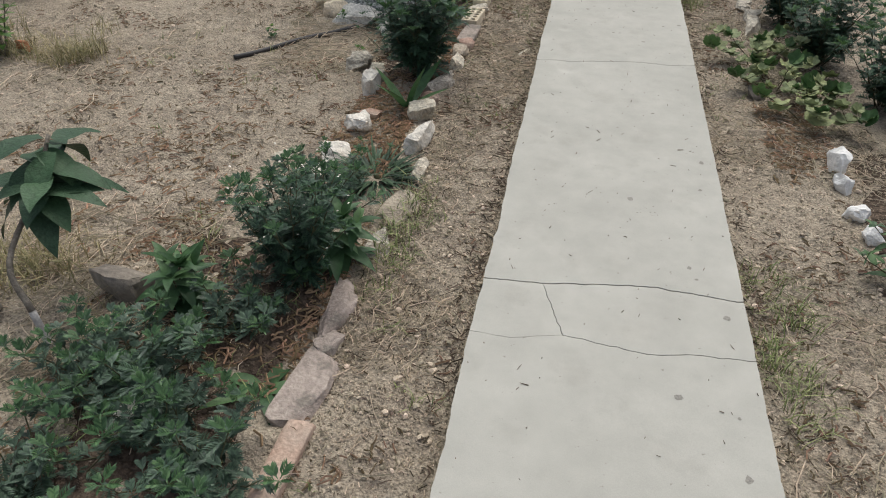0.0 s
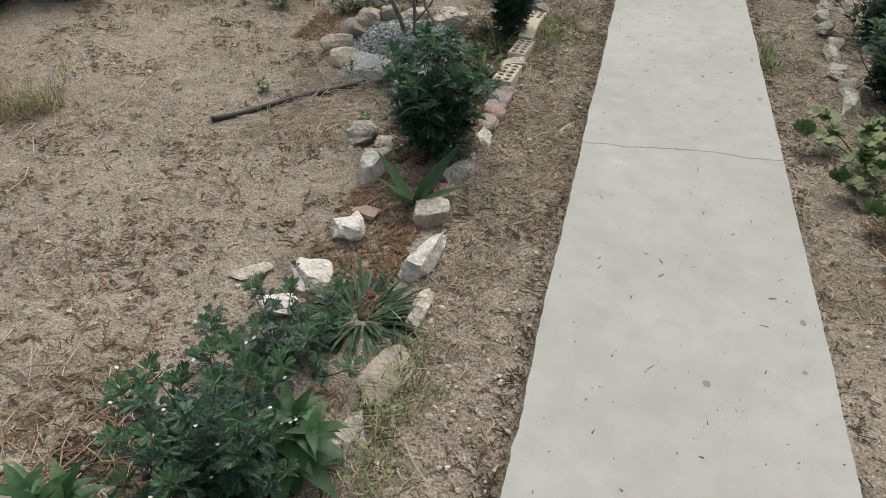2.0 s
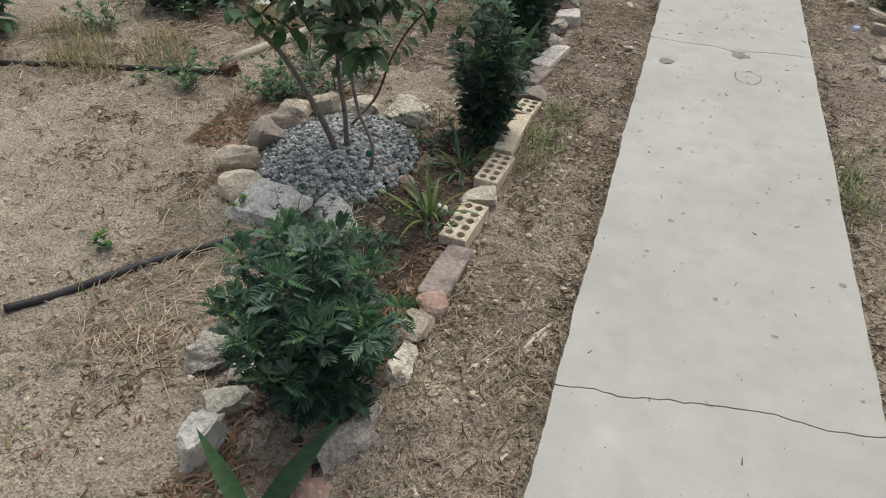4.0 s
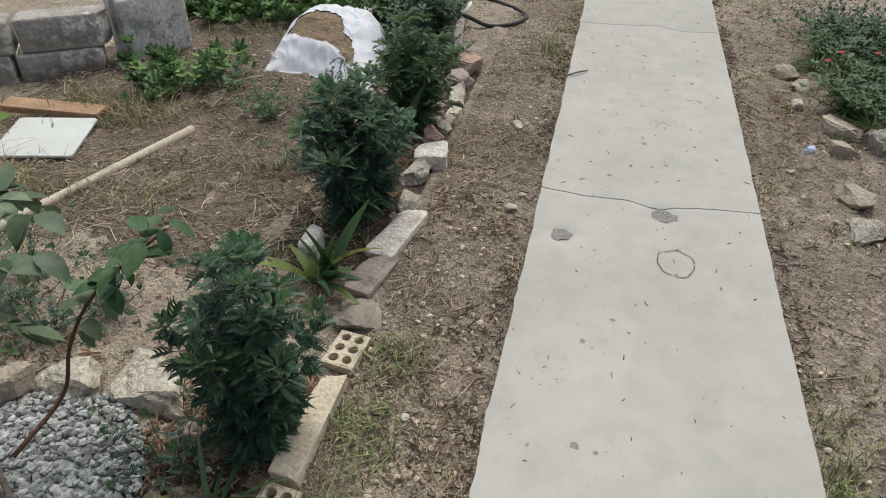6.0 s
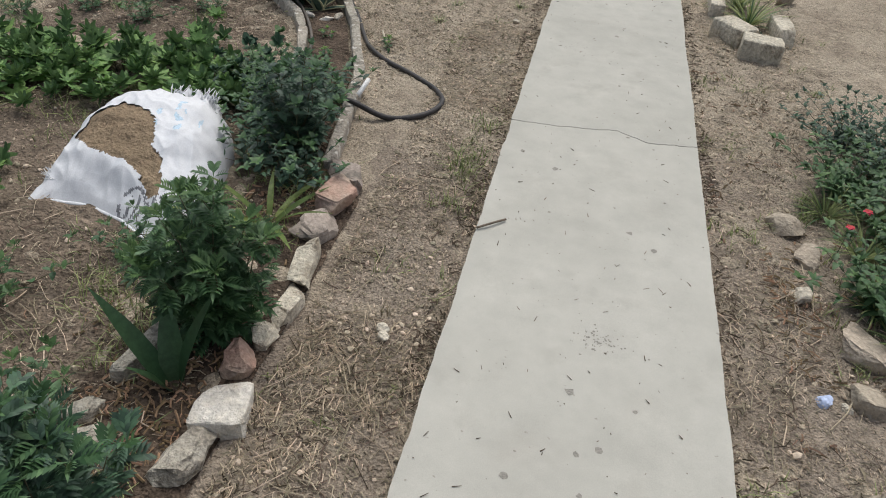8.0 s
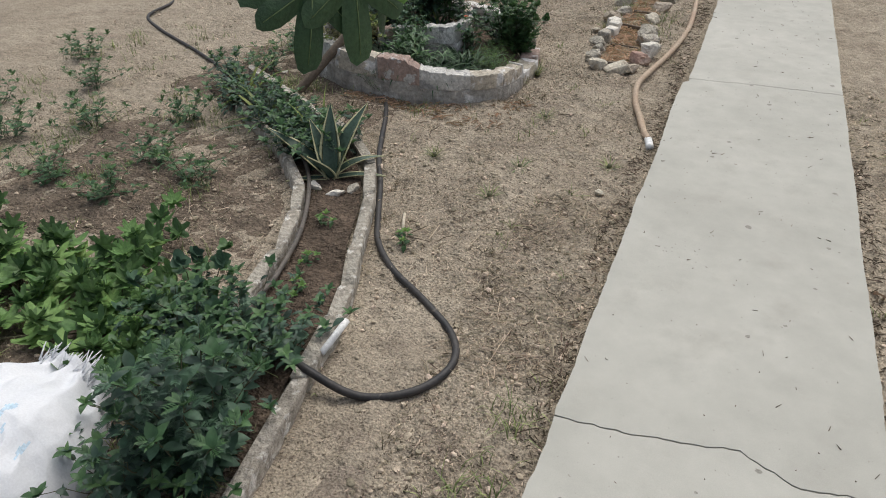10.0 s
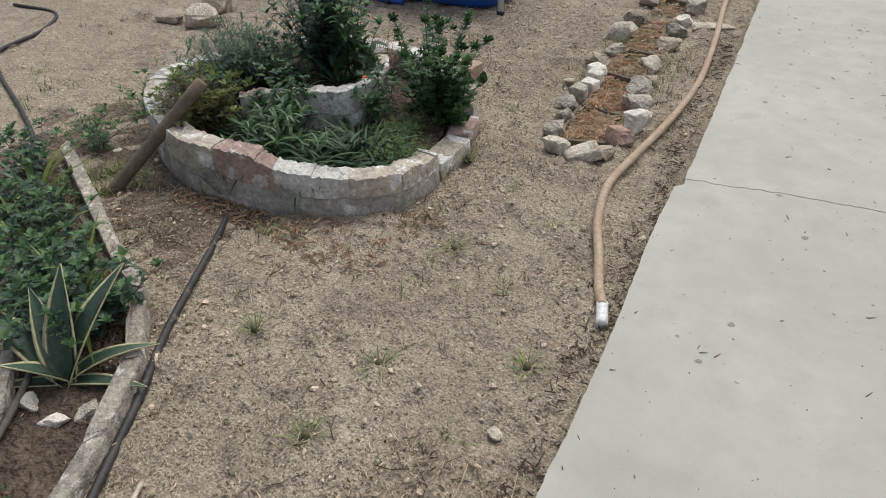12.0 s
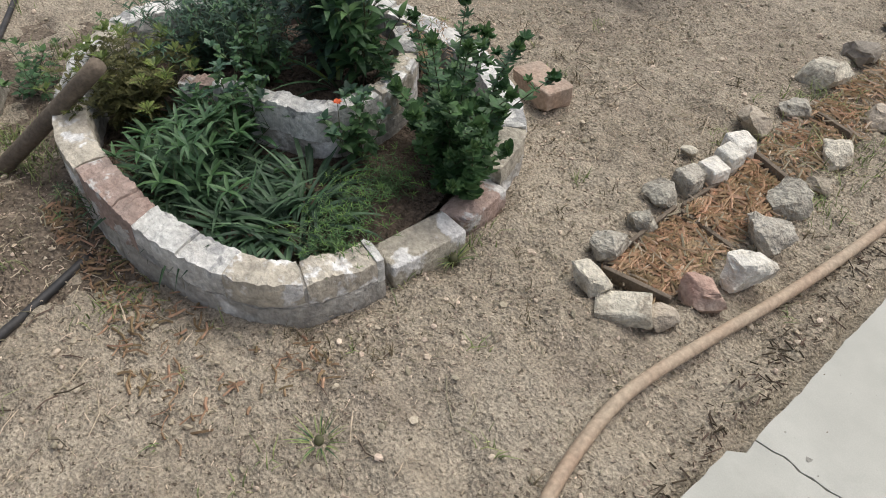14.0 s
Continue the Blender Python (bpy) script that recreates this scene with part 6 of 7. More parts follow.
for j in range(NV):
    for i in range(NU):
        q = (j * row + i, j * row + i + 1, (j + 1) * row + i + 1, (j + 1) * row + i)
        x, y, z = (sum(grid[k][m] for k in q) / 4 for m in range(3))
        torn = inside(TEAR, x + .014 * nz(x * 30, y * 30, 5) + .008 * nz(x * 90, y * 90, 5), y + .014 * nz(x * 30, y * 30, 15) + .006 * nz(x * 90, y * 90, 25))
        ring = math.hypot((x - .085) / .052, (y - .045) / .05)
        fmask = (.82 < ring < 1.04 and nz(x * 25, y * 25, 2) > -.2) or (ring < .8 and nz(x * 60, y * 30, 2) > .22) or (math.hypot((x - .165) / .05, (y - .055) / .022) < 1 and nz(x * 110, y * 110, 2) > .05)
        bmask = z > .06 and math.hypot((x - .06) / .10, (y - .42) / .10) < 1 and math.sin(x * 70 + y * 20) > .2 and nz(x * 30, y * 30, 4) > .1
        dst = spill if torn else ink if fmask else blue if bmask else cloth
        dst.add([(grid[k][0], grid[k][1], grid[k][2] - .006 + .006 * nz(grid[k][0] * 40, grid[k][1] * 40) + .003 * nz(grid[k][0] * 120, grid[k][1] * 120)) if torn else grid[k] for k in q], [(0, 1, 2, 3)])
cloth.add([(g[0], g[1], -.012) for g in (grid[0], grid[NU], grid[-1], grid[-row])], [(3, 2, 1, 0)])
part("cloth", cloth, SACKCLOTH, sack)
part("sand", spill, SACKSAND, sack, "damp brown sand")
part("printed_mark", ink, INK, sack, "faded black print")
tagged(part("blue_print", blue, BLUEINK, sack, "faded blue print"), kind="stuff")
fr, r = Buf(), rng(15)
for k in range(190):
    x, y, z = -.045 + r.uniform(-.10, .10), .745 + r.uniform(-.03, .02), .085 + r.uniform(-.05, .045)
    tube(fr, [(x, y - .02, z - .005), (x + r.uniform(-.02, .02), y + r.uniform(.005, .035), z + r.uniform(-.01, .022))], .003, .0012, 4)
for k in range(70):
    x, y = -.27 + r.uniform(-.02, .02), r.uniform(.08, .30)
    tube(fr, [(x + .02, y, .05), (x - r.uniform(0, .018), y + r.uniform(-.02, .02), .055 + r.uniform(0, .03))], .0022, .0009, 4)
for k in range(60):
    s = r.uniform(-1, 1)
    x, y = .305 * s * (1 + .10 * max(0, s)), along(SEAM, s)
    tube(fr, [(x, y + .01, .012), (x + r.uniform(-.012, .012), y - r.uniform(.002, .014), r.uniform(.002, .012))], .002, .0009, 4)
tagged(part("frayed_edge", fr, SACKCLOTH, sack, "frayed white threads"), kind="stuff")
hem = Buf()
tube(hem, [(.305 * s * (1 + .10 * max(0, s)), along(SEAM, s), .010 + .004 * nz(s * 9, 2)) for s in np.linspace(-1, 1, 40)], .008, .008, 7)
part("seam", hem, SACKCLOTH, sack, "folded stitched seam")

# ---- blocks, planks, board, bag ----
BW = "concrete blocks"


def block(x, y, lx, ly, z0, h, rz, label, material=RENDERED):
    ob = new("concrete_block", stone_buf(lx, ly, h, int(abs(x) * 1000), .16, .02, 1).mesh("concrete_block", [material]))
    ob.matrix_basis = pose(x, y, z0 + h / 2, 0, 0, rz)
    return tagged(ob, label, "block", BW)


block(-2.64, 6.98, .20, .36, -.08, .36, -33, "tall grey concrete block smeared with cement", WASHED)
block(-2.93, 6.62, .40, .17, -.08, .15, 33, "rough grey concrete block in the lower course")
block(-2.90, 6.66, .42, .16, .07, .17, 33, "grey concrete block in the upper course", RENDERED)
block(-3.26, 6.42, .40, .16, .07, .17, 33, "dark grey concrete block in the upper course")
block(-3.26, 6.40, .36, .17, -.08, .15, 33, "grey concrete block in the lower course")
board(-2.95, 6.10, -2.44, 6.26, .03, .10, "reddish sawn plank on the ground", "wooden_plank", FRESHWOOD)
ob = board(-2.90, 6.16, -2.42, 6.20, .03, .10, "orange sawn plank lying on another", "wooden_plank", FRESHWOOD)
ob.location.z += .03
ob = new("white_board", stone_buf(.34, .31, .014, 93, .1, .006, 0).mesh("white_board", [BOARD]))
ob.matrix_basis = pose(-2.51, 5.93, -.025, 3, 0, 15)
tagged(ob, "dirty white board lying on the soil", "board")
bagbuf = stone_buf(.55, .42, .36, 91, .75, .16, 3)
ob = part("rubbish_bag", bagbuf, BAG)
ob.matrix_basis = pose(-3.0, 5.68, .08, 0, 0, 25)
tagged(ob, "bulging black plastic rubbish bag", "bag")

# ---- right side stones ----
RS = "stones across the path"
rock(.905, 2.76, .06, .15, .11, 10, LIMEWASHED, "bright white upright stone edging a dark bed", RS)
rock(.905, 2.62, .06, .09, .08, 30, LIMEWASHED, "small white stone edging a dark bed", RS)
rock(.905, 2.40, .07, .09, .07, 50, LIMEWASHED, "white stone edging a dark bed", RS)
rock(.92, 2.28, .08, .08, .06, 10, LIMEWASHED, "small white stone edging a dark bed", RS)
rock(.70, 3.46, .10, .08, .06, 20, DARKSTONE, "brown stone beside squash leaves", RS)
for k in range(9):
    y = 4.35 + k * .22
    rock(.80 + .10 * (k / 8) + .02 * math.sin(k * 2), y, .10, .22, .07, -6 + 5 * math.sin(k), GREY if k % 3 else PALE, "grey cement lump edging the bed across the path", "edging lumps", .4)
rock(.715, 7.60, .13, .15, .08, 20, TAN, "tan stone at the bed across the path", RS)
rock(.775, 7.41, .12, .10, .06, 60, TAN, "grey-tan stone at the bed edge", RS)
rock(.715, 7.19, .08, .08, .045, 10, PALE, "small pale stone on sandy soil", RS)
rock(.87, 6.97, .17, .20, .07, 30, TAN, "tan stone among dry weeds", RS, .42)
rock(.835, 6.75, .13, .13, .07, 0, TAN, "tan stone beside blue litter", RS, .42)
rock(1.03, 6.90, .15, .17, .09, 20, GREY, "grey stone among dry weeds", RS)
rock(.80, 6.36, .12, .18, .06, 40, TAN, "half buried tan stone", RS, .42)
rock(.80, 6.14, .16, .16, .06, 10, GREY, "half buried grey-brown stone", RS, .42)
rock(1.13, 7.50, .16, .15, .06, 10, GREY, "grey stone among red flowers", RS)
rock(1.33, 8.03, .20, .16, .10, 30, PALE, "pale stone under the dense shrub", RS)
rock(1.40, 7.55, .2, .18, .04, 0, PINK, "flat reddish slab among low bushes", RS)
rock(.765, 6.72, .04, .04, .03, 0, PALE, "small pale stone beside blue litter", RS)
rock(.70, 6.73, .055, .045, .03, 30, LITTERBLUE, "crumpled light blue paper on the soil", "", .8, name="paper_litter", z=surf(.70, 6.73) - .002)
block(.70, 9.56, .15, .24, -.09, .14, 38, "broken grey block in a ring", PALE)
block(.83, 9.33, .23, .15, -.09, .15, -8, "square grey concrete block in a ring", PALE)
block(1.0, 9.72, .11, .30, -.09, .13, 4, "long grey block in a ring", PALE)
block(.64, 10.05, .10, .34, -.09, .13, -4, "long grey kerb block in a ring", PALE)
rock(1.14, 10.45, .16, .15, .10, 0, TAN, "tan stone behind the block ring", RS)
make_plant("grass_clump", .83, 9.85, 0, strap_plant(81, 70, .30, .011, 1.0, .5), [GRASS, STRAP], "tall green grass clump inside a ring of blocks", "plant", "grass clumps")
make_plant("grass_clump", .80, 10.15, 50, strap_plant(82, 60, .28, .011, 1.0, .5), [GRASS, STRAP], "green grass clump inside a ring of blocks", "plant", "grass clumps")

# ---- corner behind the sandy bed ----
young = make_plant("young_bush", -3.22, 3.05, 0, foliage_plant(91, 6, .42, .12, OVAL, .03, .07, .3, .3, .4, .006, 5), [BRIGHT, BRIGHT], "young bush with bright yellow-green leaves", "shrub", "", None, BARK)
darkb = make_plant("dark_bush", -4.1, 4.35, 0, foliage_plant(92, 16, .5, .35, OVAL, .04, .12, .3, .1, .4, .005), [BROAD, MUG], "dark leafy bush at the plot corner", "shrub", "corner bushes")
for x, y, turn in ((-4.6, 3.9, 70), (-3.68, 4.5, 190), (-4.4, 4.9, 280), (-3.95, 4.1, 20), (-4.3, 4.1, 130), (-3.75, 4.9, 320), (-4.0, 4.7, 230)):
    copy_thing(darkb, pose(x, y, gz(x, y), 0, 0, turn))
rock(-3.15, 3.12, .07, .07, .06, 0, TERRA, "small red flowerpot shard under a bush", "", .8, name="pot_shard")


# ---- litter, pebbles, straw, grass ----
def on_path(x):
    return -.415 < x < .415


def clear(x, y):
    """Places where litter lies thin."""
    return math.hypot((x + 1.46) / .32, (y - 4.40) / .38) < 1 or math.hypot((x + 1.95) / .66, (y - 10.47) / .62) < 1 or math.hypot((x + 1.67) / .30, (y - 7.2) / .40) < 1


def sprinkle(seed, count, zones, keep):
    """Places in weighted boxes, thinned by a rule."""
    r = rng(seed)
    tot = sum(q[4] for q in zones)
    out = []
    while len(out) < count:
        k, e = r.random() * tot, None
        for z in zones:
            k -= z[4]
            if k <= 0:
                e = z
                break
        e = e or zones[-1]
        x, y = r.uniform(e[0], e[1]), r.uniform(e[2], e[3])
        if on_path(x) or clear(x, y) or r.random() > keep(x, y):
            continue
        out.append((x, y))
    return out, r


def straws(name, seed, count, zones, keep, material, label, lmin=.015, lmax=.07, wide=.0016, short=False, pile=.010):
    spots, r = sprinkle(seed, count, zones, keep)
    b = Buf()
    v, f = b.v, b.f
    for x, y in spots:
        a, ln, w = r.uniform(0, 6.283), r.uniform(lmin, lmax) * r.uniform(.4, 1), wide * r.uniform(.5, 1.5)
        c, s = math.cos(a), math.sin(a)
        z, e, bend = surf(x, y) + .003 + r.random() ** 2 * pile, r.uniform(-.16, .16), r.uniform(-.18, .18)
        k = len(v)
        for t, side in ((-.5, 0), (.5, 0)) if short else ((-.5, 0), (0, bend), (.5, 0)):
            px, py = x + c * ln * t - s * ln * side, y + s * ln * t + c * ln * side
            pz = z + e * ln * t + (.003 if t == 0 else 0)
            v += [(px - s * w, py + c * w, pz), (px + s * w, py - c * w, pz), (px, py, pz + w * 1.4)]
        for q in (k,) if short else (k, k + 3):
            f += [(q, q + 1, q + 4, q + 3), (q + 1, q + 2, q + 5, q + 4), (q + 2, q, q + 3, q + 5)]
    b.m = [0] * len(b.f)
    return tagged(part(name, b, material, None, "", False), label, "litter", kind="stuff")


STRIP_L, STRIP_R, PLOT = (-.82, -.41, .3, 9.2, 3.2), (.41, 1.15, .8, 11, 3.2), (-3.4, -1.0, .8, 9.3, 3.0)
YARD, FAR = (-2.4, -.41, 8.4, 14, 2.2), (-4.5, -1.0, 8.6, 14, 1.0)


def patches(x, y):
    k = nz(x * 1.5, y * 1.5, 60) + .5 * nz(x * 4.1, y * 4.1, 61)
    return min(1, max(.05, .34 + 1.9 * k)) * (1.0 if x > -.95 and y < 7.6 else .28 if y < 4.2 else .5 if y < 7.6 else .3)


straws("dry_straw", 1, 27000, [STRIP_L, STRIP_R, PLOT, YARD, FAR], patches, STRAW, "dry straw and cut stalks scattered over the soil", .010, .055, .0012)
straws("long_dry_stalks", 2, 2200, [STRIP_L, STRIP_R, PLOT, YARD], patches, STRAW, "long pale dry stalks on the soil", .07, .22, .0014)
straws("hay", 9, 3600, [(-3.6, -2.1, 4.5, 6.3, 1.5), (-2.4, -1.15, 5.2, 7.0, .35), (-3.6, -2.3, 2.5, 3.6, .5), (-2.3, -1.2, 1.0, 1.9, 1.3), (-1.9, -1.2, 3.2, 4.2, .9), (-1.5, -1.1, 5.3, 6.6, .12)], lambda x, y: min(1, max(.1, .5 + 1.6 * nz(x * 2.2, y * 2.2, 66))), STRAW, "tangled dry grass and hay on the plot", .08, .26, .0013)
EVEN = [STRIP_L, STRIP_R, PLOT, (-2.4, -.41, 8.4, 14, 5.0), FAR]


def lumpy(x, y):
    return min(1, max(.12, .45 + 1.1 * nz(x * 3.3, y * 3.3, 64) + .5 * nz(x * 9, y * 9, 65)))


straws("dark_flecks", 11, 12000, EVEN, lumpy, mat("brown_flecks", (.23, .185, .14), (.15, .12, .09), 5.0, .95, 0, 80.0, .1, island=.5), "dark flecks of litter over the soil", .005, .018, .0016, True)
straws("pale_flecks", 12, 20000, EVEN, lumpy, STRAW, "pale flecks of chopped straw over the soil", .005, .022, .0013, True)
straws("edge_litter", 13, 3000, [(-.48, -.41, .4, 8.5, 1), (.41, .48, .6, 10, 1), (-.50, -.41, 8.5, 12.5, .5)], lambda x, y: min(1, max(.1, .5 + 1.4 * nz(x * 2, y * 2.5, 67))), CRUMB, "dark litter gathered along the path edges", .01, .05, .0017, True)
straws("grey_twigs", 3, 2500, [STRIP_L, STRIP_R, PLOT, YARD], patches, CRUMB, "thin dark twigs scattered over the soil", .03, .10, .0014)
straws("russet_litter", 4, 6000, [(-1.2, -.9, 2.3, 3.3, 1), (-2.1, -1.5, 4.3, 5.0, 1), (-2.6, -1.2, 1.0, 3.2, 1.2), (-1.25, -.8, 3.4, 5, .7), (-1.25, -.95, 5.1, 7.5, .7), (-1.6, -.85, .6, 2.0, .9), (-1.6, -1.1, 9.7, 10.1, .2), (-2.1, -1.5, 9.76, 9.88, .25), (.66, .95, 2.6, 3.4, .15), (.60, .9, 6.8, 8, .10)], patches, RUSTSTRAW, "russet dry leaves and stalks in drifts", .02, .07, .0026)
straws("brown_litter", 14, 4300, [(-3.6, -1.2, 1.2, 6.5, 1), (-.8, -.45, .6, 6, .2), (.45, 1.0, .6, 9, .3)], lambda x, y: 1.0 if nz(x * 2.6, y * 2.6, 68) + .6 * nz(x * 6.5, y * 6.5, 69) > .3 else .03, mat("dull_brown_litter", (.25, .175, .11), (.17, .12, .08), 4.0, .9, 0, 80.0, .15, island=.5), "dull brown withered weeds in patches", .012, .06, .0024)
straws("bed_stalks", 15, 520, [(-.93, -.75, 10.85, 11.58, 1), (-.96, -.74, 11.6, 13.3, 1)], lambda x, y: 1.0, STRAW, "pale straw stalks on the boarded bed", .05, .16, .0026, pile=.022)
straws("bed_straw", 5, 3800, [(-.92, -.76, 10.86, 11.17, 1), (-.92, -.76, 11.2, 11.56, 1), (-.95, -.76, 11.6, 12.6, .4), (-.95, -.8, 12.7, 13.4, .25)], lambda x, y: 1.0, mat("orange_straw", (.54, .40, .26), (.38, .245, .14), 5.0, .85, 0, 80.0, .2, island=.4), "heaped orange-brown straw between boards", .03, .12, .0026, pile=.016)

spots, r = sprinkle(6, 22000, [STRIP_L, STRIP_R, PLOT, YARD, FAR], lambda x, y: .35 + .6 * max(0, nz(x * 2.2, y * 2.2, 70) + .3))
b = Buf()
for x, y in spots:
    s = .0024 + .009 * r.random() ** 4
    (chips if s > .006 else grain)(b, r, x, y, surf(x, y) + s * .4, s, .75)
tagged(part("pebbles", b, PEBBLE, None, "", False), "small pebbles and clods on sandy soil", "pebbles", kind="stuff")
spots, r = sprinkle(16, 52000, [(-2.3, -.41, 8.3, 12.5, 1), (-.82, -.41, 1, 8.5, .55), (.41, 1.1, 1, 10, .45), (-2.6, -1.0, 1, 8.3, .5)], lambda x, y: min(1, max(.08, .4 + 1.5 * nz(x * 4, y * 2.4, 71))))
b = Buf()
for x, y in spots:
    s = .0022 + .0050 * r.random() ** 2
    grain(b, r, x, y, surf(x, y) + s * .45, s, .85)
tagged(part("sand_crumbs", b, mat("sand_crust", (.50, .43, .325), (.34, .28, .205), 9.0, .95, .2, 90.0, .15, island=.4), None, "", False), "coarse crumbs of crusted sand", "pebbles", kind="stuff")
spots, r = sprinkle(17, 12000, [(-2.3, -.41, 8.5, 12.5, 1), (-.82, -.41, 1, 8.5, .4), (.41, 1.1, 1, 10, .4), (-3.4, -1.2, 1, 5, .6)], lambda x, y: 1.0 if nz(x * 7 + y * 2, y * 2.6, 72) + .6 * nz(x * 15, y * 15, 73) > .16 else .06)
b = Buf()
for x, y in spots:
    s = r.uniform(.0025, .0075)
    grain(b, r, x, y, surf(x, y) + .001, s, .5)
tagged(part("dark_clods", b, mat("dark_clod", (.29, .24, .185), (.20, .16, .12), 9.0, .95, .2, 90.0, .1, island=.4), None, "", False), "small dark clods and rotted litter on sand", "litter", kind="stuff")
spots, r = sprinkle(7, 3000, [STRIP_L, STRIP_R, PLOT, YARD], patches)
b = Buf()
for x, y in spots:
    s = r.uniform(.0015, .0045)
    grain(b, r, x, y, surf(x, y) + .002, s, .35)
tagged(part("leaf_litter", b, CRUMB, None, "", False), "dark crumbs of leaf litter on the soil", "litter", kind="stuff")
b, r = Buf(), rng(8)
for _ in range(520):
    x, y = r.uniform(-.39, .39), r.uniform(.9, 13)
    a, ln = r.uniform(0, 3.14), .003 + .022 * r.random() ** 3
    tube(b, [(x, y, .0015), (x + ln * math.cos(a), y + ln * math.sin(a), .003)], r.uniform(.0008, .002), .0008, 4)
tagged(part("path_crumbs", b, CRUMB, None, "", False), "dark crumbs and bits on the concrete path", "litter", kind="stuff")
for x, y, s in ((-.62, 4.35, .013), (-.60, 4.62, .011), (-.60, 4.0, .010), (-.58, 6.63, .020), (-.57, 6.60, .018), (-.47, 6.05, .014), (-.50, 5.94, .022), (-.46, 3.95, .009), (-.62, 4.9, .012), (-.68, 4.5, .011), (-.57, 9.3, .02), (-.44, 10.3, .012)):
    ob = new("pebble", stone_buf(s * 2.2, s * 1.8, s * 1.4, int(y * 100), .8, .1, 3).mesh("pebble", [PALE]))
    ob.matrix_basis = pose(x, y, surf(x, y) + s * .45, 0, 0, x * 700)
    tagged(ob, "pale pebble on the littered soil", "stone", "loose pebbles")


def grass(name, seed, count, zones, keep, label, lo=.015, hi=.055, material=GRASS, spread=.012, per=6):
    spots, r = sprinkle(seed, count, zones, keep)
    b = Buf()
    v, f = b.v, b.f
    for x, y in spots:
        for _ in range(per):
            px, py = x + r.gauss(0, spread), y + r.gauss(0, spread)
            if on_path(px):
                continue
            a, ln, w, lean = r.uniform(0, 6.283), r.uniform(lo, hi), r.uniform(.0012, .0026), r.uniform(.2, 1.3)
            c, s = math.cos(a), math.sin(a)
            z = surf(px, py) - .004
            k = len(v)
            for t, g in ((0, 1), (.5, .8), (1, .1)):
                o = lean * ln * t * t
                v += [(px + c * o - s * w * g, py + s * o + c * w * g, z + ln * t * (1 - .35 * lean * t)), (px + c * o + s * w * g, py + s * o - c * w * g, z + ln * t * (1 - .35 * lean * t)),
                      (px + c * (o - w * g), py + s * (o - w * g), z + ln * t * (1 - .35 * lean * t) - w * .3)]
            for q in (k, k + 3):
                f += [(q, q + 1, q + 4, q + 3), (q + 1, q + 2, q + 5, q + 4), (q + 2, q, q + 3, q + 5)]
    b.m = [0] * len(b.f)
    return tagged(part(name, b, material, None, "", False), label, "grass", kind="stuff")


def tufts(x, y):
    return 1.0 if nz(x * 3.1, y * 3.1, 80) > .22 else .03


grass("grass", 21, 700, [(-.85, -.41, .8, 9, 1), (.41, .62, 1, 11, 1.1), (.62, 1.3, 3.5, 11, 1.6), (.8, 1.3, 6.9, 8.1, 2.4), (-2.4, -1.2, 6.5, 8.3, 1.1), (-2.6, -1.3, 1.0, 5.5, .6), (-2.0, -.5, 8.6, 12, .5)], tufts, "short green grass tufts along the path edges")
grass("grass_beside_border", 22, 170, [(-.80, -.68, 1.6, 2.3, 1), (-.78, -.62, 4.55, 5.2, 1.2), (.44, .60, 1.3, 2.0, 1), (.44, .56, 4.6, 5.2, .7), (-.60, -.44, 7.3, 8.0, .8)], lambda x, y: 1, "taller green grass beside border stones", .03, .09, GRASS, .025, 9)
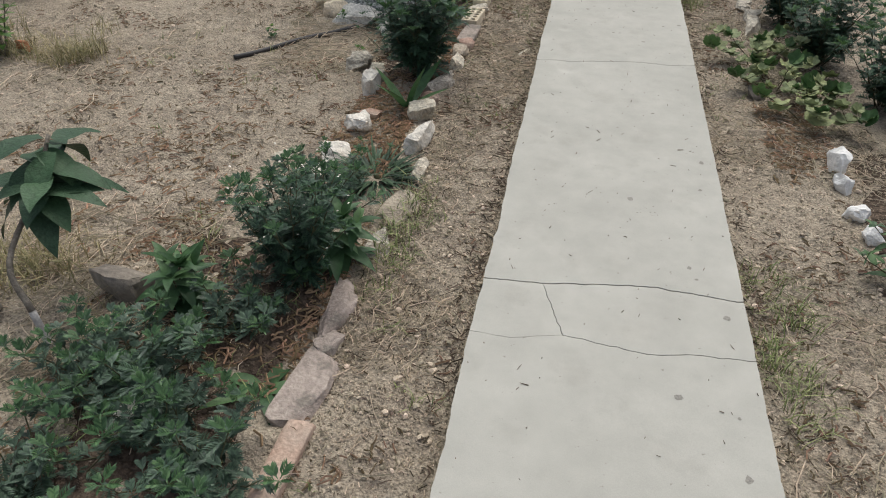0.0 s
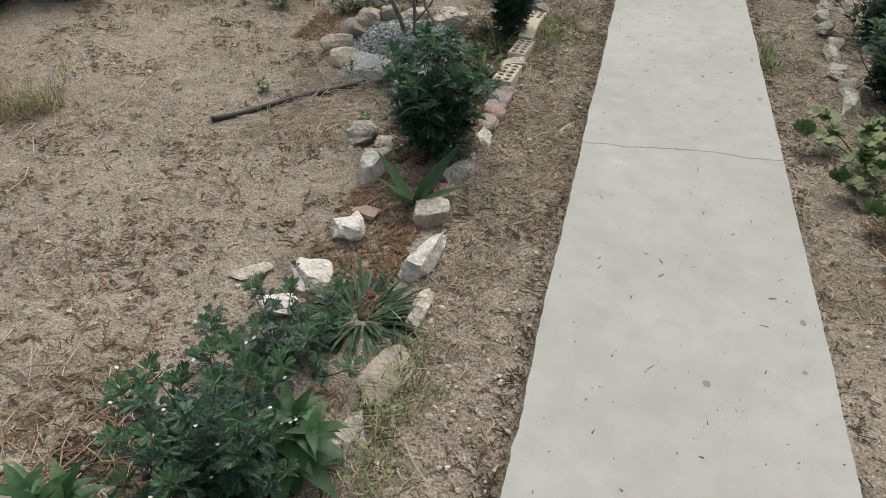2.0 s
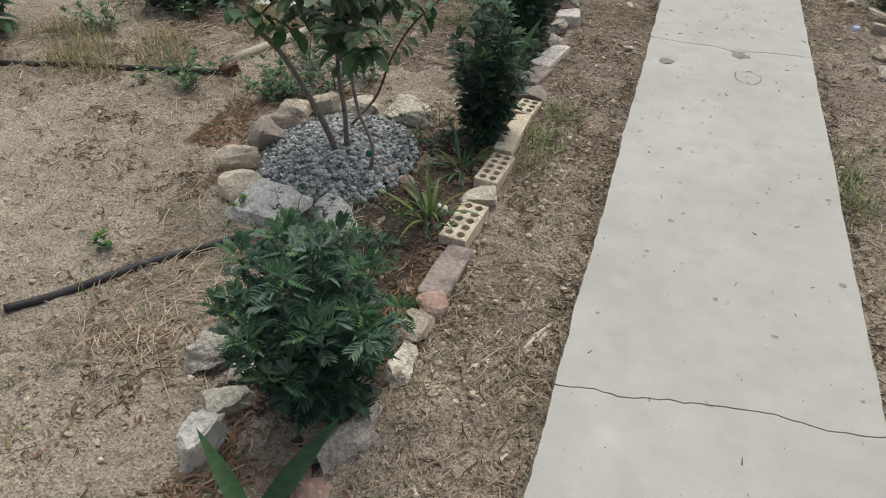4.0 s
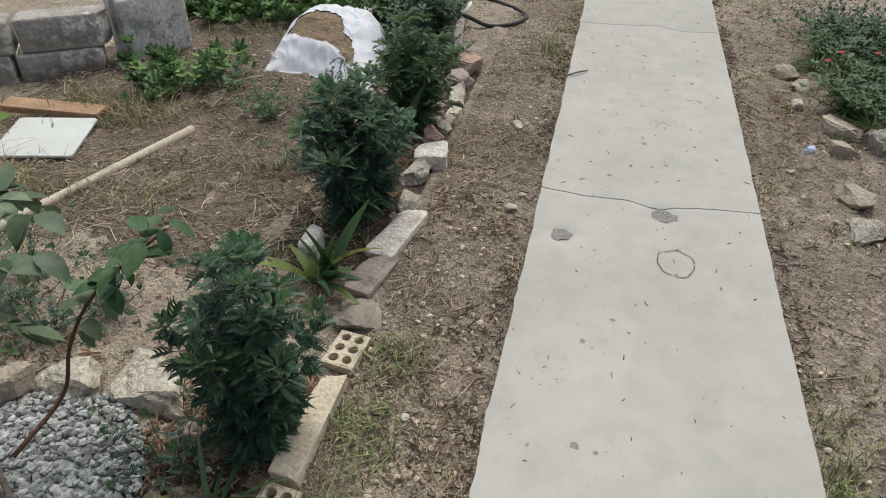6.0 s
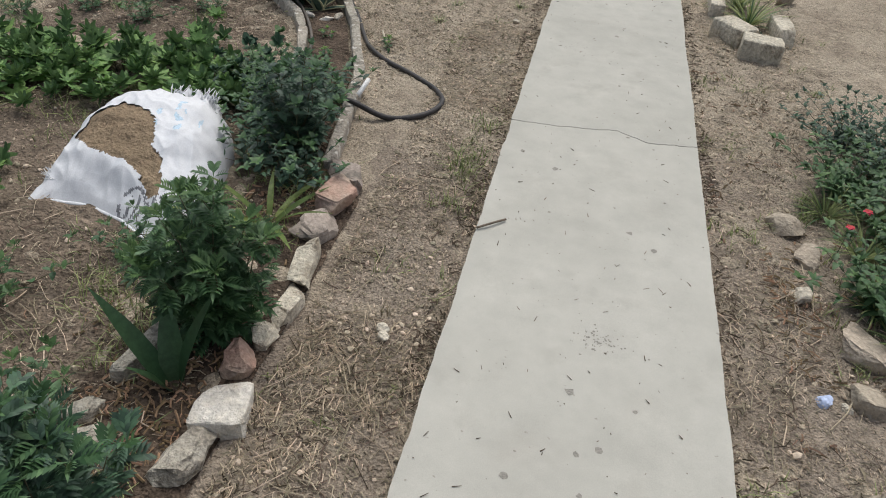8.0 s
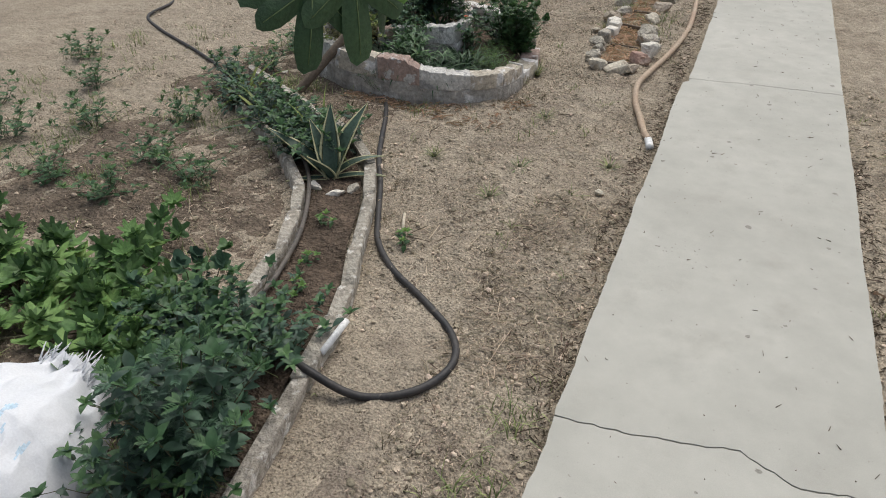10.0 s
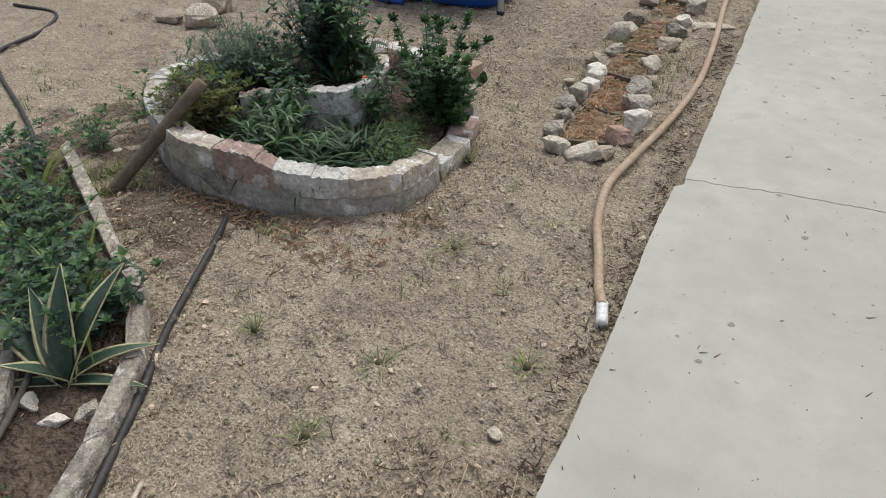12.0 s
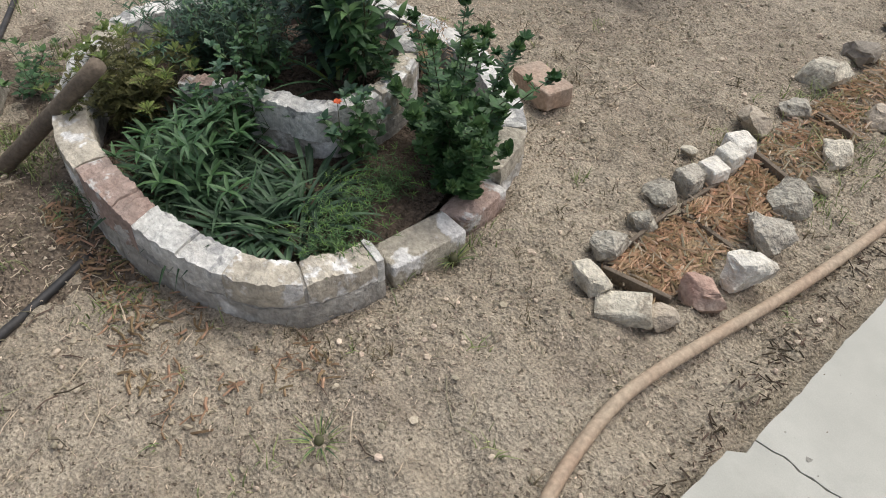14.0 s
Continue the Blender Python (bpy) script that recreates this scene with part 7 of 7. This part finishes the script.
for x, y in ((-1.00, 9.96), (-.58, 9.55), (-.99, 9.09), (-.95, 9.38), (-1.36, 9.35), (-1.80, 9.88), (-1.22, 10.55)):
    copy = make_plant("grass_tuft", x, y, x * 500, strap_plant(int(y * 100), 34, .075, .0032, 1.05, .4, 4), [GRASS, STRAP], "small green grass tuft on bare sand", "grass", "grass tufts")
grass("dry_grass", 23, 360, [(-3.6, -2.1, 4.6, 6.4, 1.4), (-3.7, -2.7, 2.9, 3.5, .5), (-2.2, -1.5, 1.2, 1.7, .3)], tufts, "dry yellow-grey grass tufts on the plot", .05, .16, mat("dry_grass_blades", (.40, .35, .20), (.28, .26, .13), 3.0, .8, 0, 60.0, .2, island=.4), .04, 10)

grass("bed_grass", 27, 120, [(-1.25, -.98, 5.2, 7.5, 1), (-1.5, -.95, .6, 2.0, .5), (-1.3, -1.0, 3.4, 4.4, .5), (-1.5, -1.15, 6.2, 7.0, .6)], lambda x, y: .0 if y > 7.4 else 1.0, "thin green weeds on the dark bed soil", .02, .08, GRASS, .03, 9)
WITHERED = mat("withered_weed", (.19, .155, .10), (.13, .11, .065), 4.0, .85, 0, 60.0, .2, island=.4)
grass("withered_weeds", 24, 300, [(-2.3, -.5, 8.7, 12, 1.3), (-.8, -.45, 5, 9, .5), (.45, 1.0, 5, 9, .5), (-3.2, -1.3, 1.2, 6.5, .8), (-4.2, -2.4, 8.4, 12, .8)], lambda x, y: 1.0 if nz(x * 4.2, y * 4.2, 82) > .2 else .04, "withered brown weed tufts on the sand", .012, .045, WITHERED, .016, 9)
grass("sparse_weeds", 25, 430, [(-4.2, -2.0, 8.3, 10.5, 1.6), (-3.4, -1.6, 6.6, 8.3, 1.2), (-2.5, -1.6, 9.5, 9.9, .9), (-2.6, -1.2, 5.5, 6.9, 1.0), (-1.6, -1.0, 7.0, 7.9, .4)], lambda x, y: 1.0 if nz(x * 3.0, y * 3.0, 83) > .12 else .04, "sparse green weeds on the plot", .02, .085, GRASS, .03, 9)
grass("bed_weeds", 26, 60, [(-1.06, -.72, 11.6, 12.4, 1), (-.75, -.62, 11.5, 12.1, .6), (-1.35, -1.2, 10.3, 10.7, .3)], lambda x, y: 1.0, "green weeds among the straw bed stones", .02, .07, GRASS, .03, 9)
